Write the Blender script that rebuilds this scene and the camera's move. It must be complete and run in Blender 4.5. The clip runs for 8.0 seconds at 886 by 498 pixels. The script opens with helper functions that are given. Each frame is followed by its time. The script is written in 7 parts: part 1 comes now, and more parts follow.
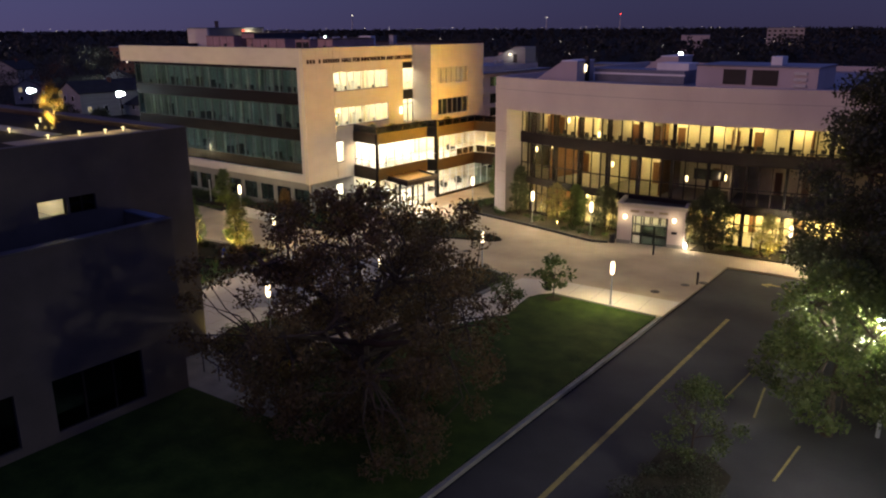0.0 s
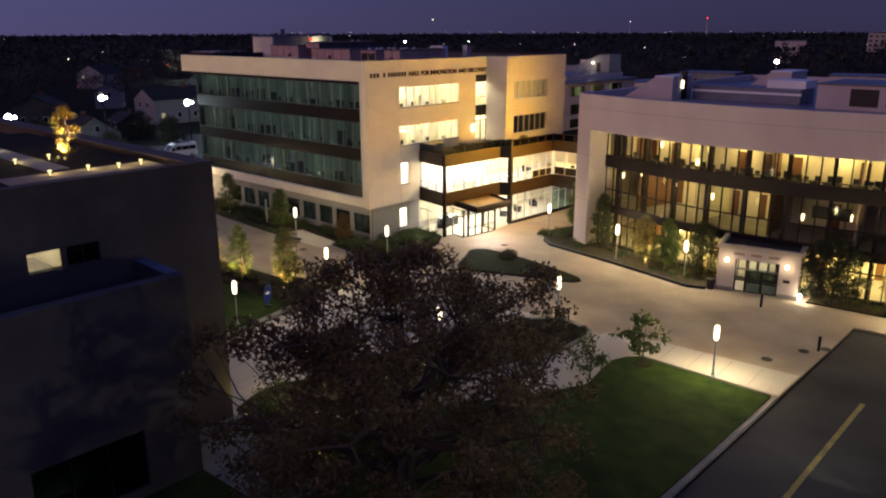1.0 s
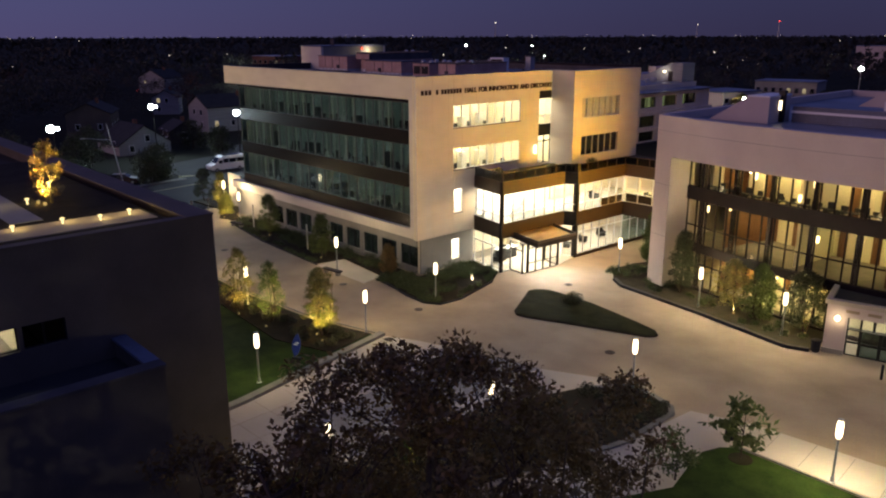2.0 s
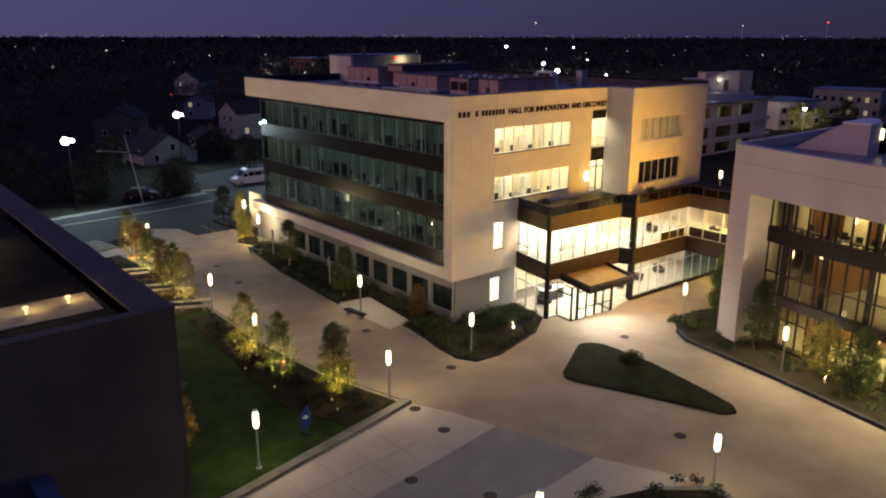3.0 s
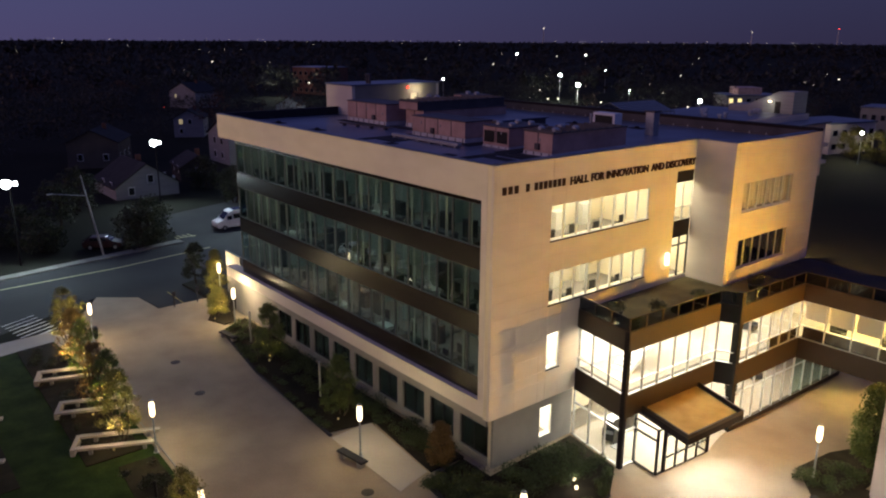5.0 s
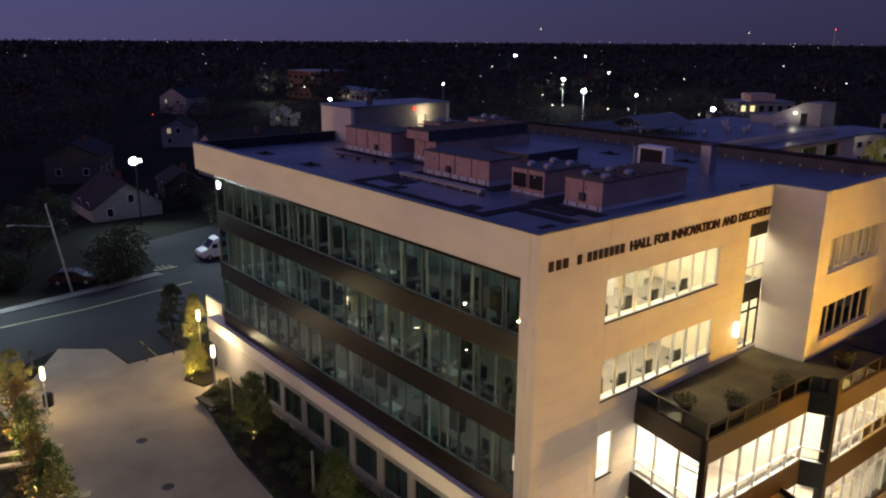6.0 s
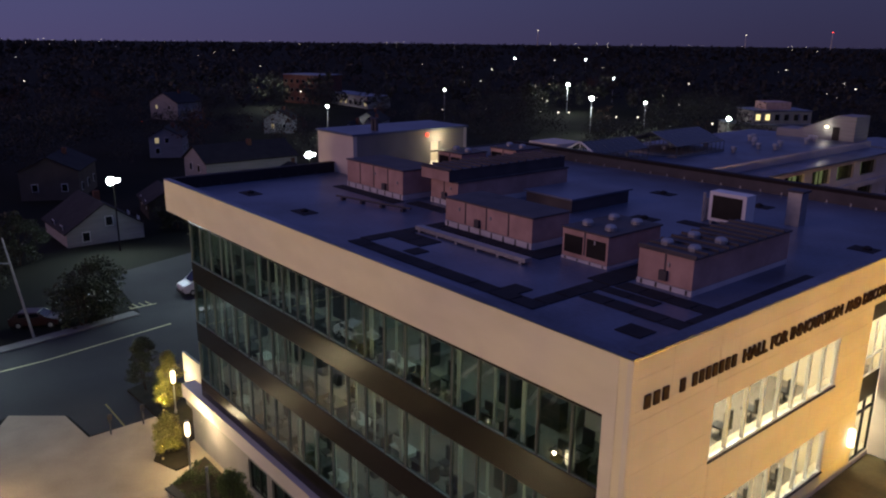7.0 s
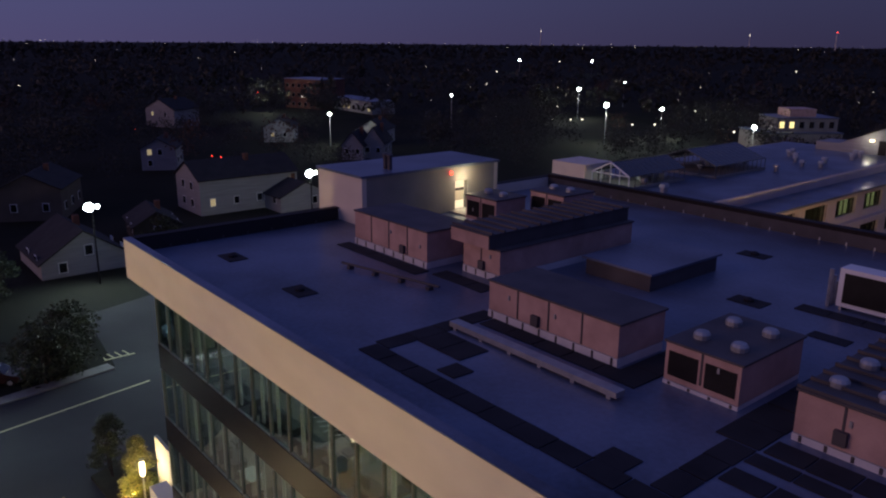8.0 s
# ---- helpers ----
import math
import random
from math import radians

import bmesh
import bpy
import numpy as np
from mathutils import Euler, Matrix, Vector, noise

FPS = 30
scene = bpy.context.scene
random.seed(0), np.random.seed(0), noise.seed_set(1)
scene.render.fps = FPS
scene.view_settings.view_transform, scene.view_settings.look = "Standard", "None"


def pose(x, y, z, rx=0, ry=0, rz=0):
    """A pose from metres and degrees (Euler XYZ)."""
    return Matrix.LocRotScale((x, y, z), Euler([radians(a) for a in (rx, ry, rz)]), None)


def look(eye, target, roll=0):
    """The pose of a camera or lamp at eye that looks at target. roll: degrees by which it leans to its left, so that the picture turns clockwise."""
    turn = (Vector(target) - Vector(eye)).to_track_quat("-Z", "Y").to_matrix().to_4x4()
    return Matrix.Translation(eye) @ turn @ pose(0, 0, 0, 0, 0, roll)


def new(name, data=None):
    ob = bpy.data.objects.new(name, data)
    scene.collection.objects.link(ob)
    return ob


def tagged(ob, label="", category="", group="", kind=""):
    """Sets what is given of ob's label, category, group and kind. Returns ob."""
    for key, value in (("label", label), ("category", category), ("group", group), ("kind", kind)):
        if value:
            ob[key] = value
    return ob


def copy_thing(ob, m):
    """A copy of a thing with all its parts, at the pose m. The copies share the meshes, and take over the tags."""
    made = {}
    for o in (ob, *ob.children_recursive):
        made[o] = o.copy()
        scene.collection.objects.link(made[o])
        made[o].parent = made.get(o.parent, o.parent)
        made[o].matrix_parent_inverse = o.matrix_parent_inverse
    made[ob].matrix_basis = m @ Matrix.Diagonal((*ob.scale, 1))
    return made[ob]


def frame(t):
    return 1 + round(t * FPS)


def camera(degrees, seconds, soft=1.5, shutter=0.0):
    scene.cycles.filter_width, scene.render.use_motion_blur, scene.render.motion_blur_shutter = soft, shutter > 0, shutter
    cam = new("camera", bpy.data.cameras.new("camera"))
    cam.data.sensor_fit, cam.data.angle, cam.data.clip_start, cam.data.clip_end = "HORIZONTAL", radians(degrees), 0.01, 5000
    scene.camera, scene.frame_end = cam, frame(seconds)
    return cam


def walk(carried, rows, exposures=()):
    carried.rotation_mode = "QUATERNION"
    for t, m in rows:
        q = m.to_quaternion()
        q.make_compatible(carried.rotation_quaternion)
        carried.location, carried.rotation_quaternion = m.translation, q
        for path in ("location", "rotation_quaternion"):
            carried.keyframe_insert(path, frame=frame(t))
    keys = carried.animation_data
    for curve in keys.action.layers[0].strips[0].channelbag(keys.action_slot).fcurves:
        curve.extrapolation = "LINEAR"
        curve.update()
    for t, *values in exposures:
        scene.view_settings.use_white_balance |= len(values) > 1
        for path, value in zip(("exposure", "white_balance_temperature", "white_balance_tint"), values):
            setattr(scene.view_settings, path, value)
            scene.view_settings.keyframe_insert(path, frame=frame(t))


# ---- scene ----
cam = camera(60.4, 8.0, soft=2.1)
PATH = [
    (0, (0.29, -1.524, 19.738), (-0.87, 0.006, 19.177), -0.3),
    (0.5, (-1.951, 1.877, 20.093), (-3.186, 3.349, 19.536), -0.2),
    (1, (-4.701, 5.43, 20.364), (-6.011, 6.837, 19.813), -0.2),
    (1.5, (-7.461, 8.653, 20.68), (-8.829, 10.006, 20.135), -0.2),
    (3, (-17.108, 17.635, 22.081), (-18.588, 18.866, 21.537), 0.1),
    (3.5, (-20.656, 20.301, 22.489), (-22.142, 21.526, 21.948), 0.2),
    (4, (-24.361, 22.977, 23.032), (-25.852, 24.195, 22.491), 0.2),
    (4.5, (-28.307, 25.628, 23.379), (-29.8, 26.846, 22.844), 0.3),
    (6, (-40.679, 33.373, 24.969), (-42.165, 34.601, 24.436), 0.4),
    (6.5, (-44.84, 35.835, 25.409), (-46.323, 37.068, 24.879), 0.5),
    (7, (-49.139, 38.422, 25.867), (-50.62, 39.658, 25.337), 0.6),
    (7.5, (-53.59, 41.117, 26.306), (-55.071, 42.352, 25.777), 0.5),
    (8, (-57.943, 43.808, 26.827), (-59.428, 45.039, 26.298), 0.5),
]
walk(cam, [(t, look(eye, target, roll)) for t, eye, target, roll in PATH], exposures=((0.0, 0.24), (1.5, 0.22), (3.2, 0.03), (4.5, -0.02), (6.0, 0.12), (8.0, 0.14)))

# ---- world and large lights ----
world = bpy.data.worlds.new("dusk")
scene.world = world
world.use_nodes = True
wn, wl = world.node_tree.nodes, world.node_tree.links
wn.clear()
w_out, w_bg = wn.new("ShaderNodeOutputWorld"), wn.new("ShaderNodeBackground")
w_co, w_sep, w_ramp = wn.new("ShaderNodeTexCoord"), wn.new("ShaderNodeSeparateXYZ"), wn.new("ShaderNodeValToRGB")
wl.new(w_co.outputs["Generated"], w_sep.inputs[0])
wl.new(w_sep.outputs["Z"], w_ramp.inputs[0])
w_ramp.color_ramp.elements[0].position, w_ramp.color_ramp.elements[0].color = 0.0, (0.047, 0.041, 0.099, 1)
w_ramp.color_ramp.elements[1].position, w_ramp.color_ramp.elements[1].color = 1.0, (0.058, 0.074, 0.225, 1)
el = w_ramp.color_ramp.elements.new(0.052)
el.color = (0.047, 0.047, 0.114, 1)
el = w_ramp.color_ramp.elements.new(0.25)
el.color = (0.048, 0.057, 0.190, 1)


def w_math(op, a, b=None, c=None):
    n = wn.new("ShaderNodeMath")
    n.operation = op
    for i, v in enumerate((a, b, c)):
        if isinstance(v, (int, float)):
            n.inputs[i].default_value = v
        elif v is not None:
            wl.new(v, n.inputs[i])
    return n.outputs[0]


# the sky near the horizon is brightest where the sun has set, in the west
w_toward = w_math("MULTIPLY_ADD", w_sep.outputs["X"], -0.94, w_math("MULTIPLY", w_sep.outputs["Y"], -0.34))
w_glow = w_math("MULTIPLY_ADD", w_math("POWER", w_math("MAXIMUM", w_toward, 0.0), 1.5), 1.05, -0.40)
w_low = w_math("MAXIMUM", w_math("MULTIPLY_ADD", w_sep.outputs["Z"], -2.5, 1.0), 0.0)
w_gain = w_math("MULTIPLY_ADD", w_glow, w_low, 1.0)
w_mix = wn.new("ShaderNodeVectorMath")
w_mix.operation = "SCALE"
wl.new(w_ramp.outputs[0], w_mix.inputs[0])
wl.new(w_gain, w_mix.inputs["Scale"])
wl.new(w_mix.outputs[0], w_bg.inputs["Color"])
w_bg.inputs["Strength"].default_value = 1.0
wl.new(w_bg.outputs[0], w_out.inputs[0])


def lamp(name, kind, m, power, colour, size=0.1, blend=0.5, angle=120):
    d = bpy.data.lights.new(name, kind)
    d.energy, d.color = power, colour
    if kind == "AREA":
        d.size = size
    else:
        d.shadow_soft_size = size
    if kind == "SPOT":
        d.spot_size, d.spot_blend = radians(angle), blend
    ob = new(name, d)
    ob.matrix_world = m
    return ob


WARM = (1.0, 0.785, 0.44)

# the afterglow of the set sun, low in the south
lamp("afterglow", "SUN", look((0, 0, 0), (0.46, 1.0, -0.16)), 0.68, (1.0, 0.575, 0.53)).data.angle = radians(40)

# ---- materials ----


def mat(name, a, b, scale=2.0, rough=0.8, metal=0.0, bump=0.15, fine=30.0, spec=0.3, stretch=(1, 1, 1), rand=0.0):
    """Two colours mixed by a coarse stain and a fine grain, with a light relief."""
    m = bpy.data.materials.new(name)
    m.use_nodes = True
    n, l = m.node_tree.nodes, m.node_tree.links
    p = n["Principled BSDF"]
    p.inputs["Roughness"].default_value, p.inputs["Metallic"].default_value = rough, metal
    p.inputs["Specular IOR Level"].default_value = spec
    co, mp = n.new("ShaderNodeTexCoord"), n.new("ShaderNodeMapping")
    mp.inputs["Scale"].default_value = stretch
    l.new(co.outputs["Object"], mp.inputs[0])
    big, small, mix, add = n.new("ShaderNodeTexNoise"), n.new("ShaderNodeTexNoise"), n.new("ShaderNodeMix"), n.new("ShaderNodeMath")
    big.inputs["Scale"].default_value, small.inputs["Scale"].default_value = scale, fine
    big.inputs["Detail"].default_value, small.inputs["Detail"].default_value = 5, 3
    l.new(mp.outputs[0], big.inputs["Vector"])
    l.new(mp.outputs[0], small.inputs["Vector"])
    add.operation = "MULTIPLY_ADD"
    l.new(small.outputs[0], add.inputs[0])
    add.inputs[1].default_value = 0.45
    sub = n.new("ShaderNodeMath")
    sub.operation = "MULTIPLY_ADD"
    l.new(big.outputs[0], sub.inputs[0])
    sub.inputs[1].default_value, sub.inputs[2].default_value = 1.6, -0.52
    l.new(sub.outputs[0], add.inputs[2])
    fac = add
    if rand:
        info, ra = n.new("ShaderNodeObjectInfo"), n.new("ShaderNodeMath")
        ra.operation = "MULTIPLY_ADD"
        l.new(info.outputs["Random"], ra.inputs[0])
        ra.inputs[1].default_value = rand
        l.new(add.outputs[0], ra.inputs[2])
        fac = ra
    mix.data_type, mix.clamp_factor = "RGBA", True
    l.new(fac.outputs[0], mix.inputs[0])
    mix.inputs[6].default_value, mix.inputs[7].default_value = (*a, 1), (*b, 1)
    l.new(mix.outputs[2], p.inputs["Base Color"])
    if bump:
        bp = n.new("ShaderNodeBump")
        bp.inputs["Strength"].default_value, bp.inputs["Distance"].default_value = bump, 0.03
        l.new(add.outputs[0], bp.inputs["Height"])
        l.new(bp.outputs[0], p.inputs["Normal"])
    return m


def leafy(name, a, b):
    """Leaves: colour varies from leaf to leaf, and a little light passes through."""
    m = bpy.data.materials.new(name)
    m.use_nodes = True
    n, l = m.node_tree.nodes, m.node_tree.links
    p = n["Principled BSDF"]
    p.inputs["Roughness"].default_value = 0.6
    g, mix = n.new("ShaderNodeNewGeometry"), n.new("ShaderNodeMix")
    mix.data_type = "RGBA"
    l.new(g.outputs["Random Per Island"], mix.inputs[0])
    mix.inputs[6].default_value, mix.inputs[7].default_value = (*a, 1), (*b, 1)
    l.new(mix.outputs[2], p.inputs["Base Color"])
    tr, ms = n.new("ShaderNodeBsdfTranslucent"), n.new("ShaderNodeMixShader")
    l.new(mix.outputs[2], tr.inputs["Color"])
    ms.inputs[0].default_value = 0.3
    l.new(p.outputs[0], ms.inputs[1])
    l.new(tr.outputs[0], ms.inputs[2])
    l.new(ms.outputs[0], n["Material Output"].inputs[0])
    return m


def glow(name, colour, power):
    m = bpy.data.materials.new(name)
    m.use_nodes = True
    n, l = m.node_tree.nodes, m.node_tree.links
    n.remove(n["Principled BSDF"])
    e = n.new("ShaderNodeEmission")
    e.inputs[0].default_value, e.inputs[1].default_value = (*colour, 1), power
    l.new(e.outputs[0], n["Material Output"].inputs[0])
    return m


def glass(name, tint, ior=1.5, rough=0.02):
    m = bpy.data.materials.new(name)
    m.use_nodes = True
    n, l = m.node_tree.nodes, m.node_tree.links
    n.remove(n["Principled BSDF"])
    t, g, f, ms = n.new("ShaderNodeBsdfTransparent"), n.new("ShaderNodeBsdfGlossy"), n.new("ShaderNodeLayerWeight"), n.new("ShaderNodeMixShader")
    t.inputs[0].default_value = (*tint, 1)
    g.inputs["Roughness"].default_value, f.inputs[0].default_value = rough, 0.5
    pw, sc = n.new("ShaderNodeMath"), n.new("ShaderNodeMath")
    pw.operation, sc.operation = "POWER", "MULTIPLY_ADD"
    pw.inputs[1].default_value = 4.0
    base = ((ior - 1) / (ior + 1)) ** 2
    sc.inputs[1].default_value, sc.inputs[2].default_value = 1 - base, base
    l.new(f.outputs["Facing"], pw.inputs[0])
    l.new(pw.outputs[0], sc.inputs[0])
    l.new(sc.outputs[0], ms.inputs[0])
    l.new(t.outputs[0], ms.inputs[1])
    l.new(g.outputs[0], ms.inputs[2])
    l.new(ms.outputs[0], n["Material Output"].inputs[0])
    return m


M_PANEL = mat("limestone_panel", (0.59, 0.52, 0.44), (0.69, 0.62, 0.53), 0.5, 0.75, bump=0.05, stretch=(1, 1, 2.2), rand=0.18)
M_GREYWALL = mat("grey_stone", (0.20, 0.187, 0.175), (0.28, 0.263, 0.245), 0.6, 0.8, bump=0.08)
M_PAVE = mat("tan_paving", (0.215, 0.168, 0.118), (0.390, 0.312, 0.222), 0.30, 0.85, bump=0.1, fine=9)
M_WHITECON = mat("pale_concrete", (0.37, 0.325, 0.27), (0.49, 0.435, 0.37), 0.3, 0.85, bump=0.08, fine=12)
# its broad pale and dark patches also paint tree shade on the driveway
M_ASPHALT = mat("asphalt", (0.018, 0.018, 0.019), (0.066, 0.065, 0.064), 0.16, 0.9, bump=0.25, fine=25, spec=0.1)
M_STREET = mat("street_asphalt", (0.030, 0.031, 0.033), (0.055, 0.056, 0.058), 0.12, 0.9, bump=0.25, fine=25, spec=0.1)
M_LAWN = mat("mown_grass", (0.006, 0.016, 0.003), (0.036, 0.064, 0.012), 0.7, 0.95, bump=1.0, fine=7, spec=0.1)
M_SOIL = mat("mulch", (0.014, 0.012, 0.008), (0.034, 0.028, 0.018), 0.8, 0.95, bump=0.9, fine=18, spec=0.1)
M_GROUND = mat("dark_ground", (0.011, 0.012, 0.009), (0.026, 0.025, 0.019), 0.05, 0.95, bump=0.6, fine=3, spec=0.05)
M_ISLAND = mat("rough_turf", (0.009, 0.011, 0.005), (0.026, 0.029, 0.012), 0.8, 0.95, bump=1.0, fine=8, spec=0.05)
M_KERB = mat("kerb_concrete", (0.11, 0.105, 0.098), (0.23, 0.22, 0.20), 0.8, 0.85, bump=0.15, fine=20)
M_BRONZE = mat("dark_bronze", (0.011, 0.008, 0.009), (0.020, 0.015, 0.016), 0.7, 0.6, 0.0, bump=0.02, spec=0.15)
M_MULLION = mat("grey_mullion", (0.085, 0.095, 0.095), (0.12, 0.13, 0.13), 2, 0.5, 0.3, bump=0.02)
M_SPANDREL = mat("bronze_spandrel", (0.013, 0.010, 0.009), (0.024, 0.018, 0.016), 0.7, 0.24, 0.4, bump=0.02, spec=0.5)
M_COPPER = mat("bronze_fascia", (0.026, 0.016, 0.011), (0.046, 0.028, 0.018), 0.5, 0.5, 0.3, bump=0.03, spec=0.5)
M_LETTER = mat("dark_lettering", (0.040, 0.022, 0.012), (0.055, 0.030, 0.016), 2, 0.8, 0.0, bump=0.02, spec=0.1)
# the amber light on the canopy top is put into this colour
M_AMBERTOP = mat("amber_lit_top", (0.34, 0.21, 0.045), (0.56, 0.39, 0.11), 0.9, 0.7, 0.0, bump=0.12, fine=8)
M_MOSSY = mat("mossy_paving", (0.050, 0.042, 0.018), (0.150, 0.118, 0.055), 0.7, 0.9, bump=0.3, fine=9)
M_MAROON = mat("maroon_paint", (0.030, 0.008, 0.008), (0.040, 0.012, 0.010), 1, 0.3, bump=0.0, spec=0.5)
M_BLACK = mat("black_metal", (0.012, 0.012, 0.013), (0.022, 0.022, 0.024), 2, 0.4, 0.5, bump=0.02)
M_STEEL = mat("galvanised_steel", (0.30, 0.31, 0.33), (0.45, 0.46, 0.48), 3, 0.5, 0.7, bump=0.05)
M_SILVER = mat("silver_mullion", (0.55, 0.55, 0.54), (0.66, 0.66, 0.65), 3, 0.4, 0.6, bump=0.02)
M_ROOF = mat("roof_membrane", (0.018, 0.022, 0.037), (0.168, 0.206, 0.305), 0.21, 0.34, bump=0.14, fine=5, spec=0.45)
M_ROOFDARK = mat("walkway_pad", (0.018, 0.018, 0.022), (0.032, 0.032, 0.038), 0.8, 0.9, bump=0.2)
M_PAD = mat("rubber_pad", (0.010, 0.010, 0.012), (0.036, 0.035, 0.040), 0.7, 0.85, bump=0.2)
M_CURB = mat("pale_curb", (0.50, 0.49, 0.52), (0.72, 0.70, 0.72), 1.2, 0.6, 0.1, bump=0.05)
M_UNIT = mat("unit_panel", (0.34, 0.215, 0.185), (0.60, 0.40, 0.355), 1.1, 0.55, 0.1, bump=0.04)
M_UNITDARK = mat("unit_top", (0.050, 0.046, 0.052), (0.115, 0.104, 0.110), 0.7, 0.6, 0.2, bump=0.06)
M_CONC = mat("pink_concrete", (0.46, 0.39, 0.37), (0.58, 0.50, 0.47), 0.35, 0.85, bump=0.12, stretch=(1, 1, 0.5), fine=10)
M_WOODBROWN = mat("brown_wood", (0.10, 0.045, 0.02), (0.17, 0.08, 0.035), 1.5, 0.5, bump=0.05, stretch=(1, 1, 0.2))
M_DKBRICK = mat("dark_brick", (0.070, 0.058, 0.051), (0.116, 0.097, 0.085), 0.5, 0.85, bump=0.3, fine=14)
M_INWALL = mat("cream_plaster", (0.66, 0.58, 0.42), (0.74, 0.66, 0.50), 0.3, 0.9, bump=0.02)
M_INGREY = mat("grey_plaster", (0.30, 0.32, 0.31), (0.38, 0.40, 0.38), 0.3, 0.9, bump=0.02)
M_CARPET = mat("carpet", (0.16, 0.14, 0.12), (0.24, 0.21, 0.18), 1.0, 0.95, bump=0.1)
M_CEIL = mat("ceiling_tile", (0.60, 0.58, 0.52), (0.68, 0.66, 0.60), 0.5, 0.9, bump=0.02)
M_FURN = mat("dark_furniture", (0.012, 0.013, 0.015), (0.05, 0.05, 0.055), 0.8, 0.6, bump=0.02)
M_BLIND = mat("pale_blind", (0.50, 0.48, 0.42), (0.60, 0.58, 0.52), 1.0, 0.8, bump=0.02)
M_YELLOW = mat("yellow_paint", (0.10, 0.085, 0.045), (0.34, 0.26, 0.07), 1.0, 0.8, bump=0.1)
M_LINE = mat("line_paint", (0.34, 0.31, 0.17), (0.52, 0.47, 0.26), 1.0, 0.8, bump=0.1)
M_WHITE = mat("white_paint", (0.70, 0.70, 0.70), (0.80, 0.80, 0.80), 1.0, 0.5, bump=0.02)
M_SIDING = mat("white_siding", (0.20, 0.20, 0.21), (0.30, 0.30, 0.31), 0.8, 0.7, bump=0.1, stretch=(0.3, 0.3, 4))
M_SHINGLE = mat("roof_shingle", (0.016, 0.016, 0.018), (0.036, 0.034, 0.036), 0.7, 0.9, bump=0.3)
M_BRICK = mat("red_brick", (0.10, 0.045, 0.034), (0.15, 0.070, 0.050), 0.6, 0.85, bump=0.2)
M_BARK = mat("bark", (0.030, 0.022, 0.017), (0.065, 0.048, 0.036), 2.5, 0.95, bump=0.8, stretch=(1, 1, 0.3))
M_BLUE = mat("blue_banner", (0.012, 0.03, 0.20), (0.018, 0.045, 0.28), 1.0, 0.5, bump=0.05)
M_TYRE = mat("tyre_rubber", (0.012, 0.012, 0.012), (0.02, 0.02, 0.02), 3, 0.85, bump=0.05)
M_CARGLASS = mat("vehicle_glass", (0.010, 0.012, 0.014), (0.014, 0.016, 0.02), 1, 0.08, bump=0, spec=0.6)
L_OAK = leafy("oak_leaves", (0.058, 0.038, 0.012), (0.118, 0.078, 0.024))
L_GREEN = leafy("green_leaves", (0.040, 0.065, 0.014), (0.095, 0.120, 0.030))
L_OLIVE = leafy("olive_leaves", (0.095, 0.095, 0.022), (0.190, 0.155, 0.045))
L_RUST = leafy("rust_leaves", (0.11, 0.068, 0.020), (0.19, 0.11, 0.036))
L_SHRUB = leafy("shrub_leaves", (0.026, 0.042, 0.012), (0.066, 0.085, 0.028))
L_FAR = leafy("far_leaves", (0.028, 0.028, 0.022), (0.038, 0.036, 0.029))
L_AUTUMN = leafy("autumn_leaves", (0.052, 0.026, 0.016), (0.085, 0.040, 0.024))
L_DARK = leafy("dark_leaves", (0.020, 0.026, 0.011), (0.046, 0.050, 0.022))
G_LAMP = glow("lamp_diffuser", (1.0, 0.80, 0.50), 4.5)
G_PEND = glow("pendant_shade", (1.0, 0.72, 0.34), 5.0)
G_ROOM = glow("ceiling_panel", (1.0, 0.92, 0.70), 18.0)
G_ROOMWHITE = glow("ceiling_panel_white", (1.0, 0.95, 0.80), 26.0)
G_DIM = glow("dim_panel", (0.84, 0.97, 1.0), 9.5)
G_AMBER = glow("amber_panel", (1.0, 0.79, 0.28), 38.0)
G_FLOOD = glow("floodlight_lens", (0.86, 1.0, 0.98), 60.0)
G_STREETFAR = glow("far_light", (1.0, 0.88, 0.70), 2.5)
G_WHITEFAR = glow("far_white_light", (0.88, 1.0, 0.92), 30.0)
G_RED = glow("red_light", (1.0, 0.05, 0.03), 5.0)
G_SPIKE = glow("spike_lens", (1.0, 0.78, 0.36), 0.25)
G_UP = glow("uplight_lens", (1.0, 0.78, 0.36), 1.5)
GL_CLEAR = glass("clear_glass", (0.95, 0.96, 0.94))
GL_GREEN = glass("green_glass", (0.66, 0.79, 0.77), 2.0)
GL_DARK = glass("dark_glass", (0.30, 0.36, 0.36), 1.6)

# ---- mesh helpers ----


def box(bm, x0, x1, y0, y1, z0, z1):
    v = [bm.verts.new((x, y, z)) for z in (z0, z1) for x, y in ((x0, y0), (x1, y0), (x1, y1), (x0, y1))]
    for f in ((3, 2, 1, 0), (4, 5, 6, 7), (0, 1, 5, 4), (1, 2, 6, 5), (2, 3, 7, 6), (3, 0, 4, 7)):
        bm.faces.new([v[i] for i in f])
    return bm


def prism(bm, pts, z0, z1):
    """An upright body on a plan outline; the outline may run either way round."""
    area = sum(a[0] * b[1] - b[0] * a[1] for a, b in zip(pts, [*pts[1:], pts[0]]))
    pts = pts if area > 0 else pts[::-1]
    lo, hi = [bm.verts.new((*p, z0)) for p in pts], [bm.verts.new((*p, z1)) for p in pts]
    bm.faces.new(lo[::-1])
    bm.faces.new(hi)
    for i in range(len(pts)):
        j = (i + 1) % len(pts)
        bm.faces.new((lo[i], lo[j], hi[j], hi[i]))
    return bm


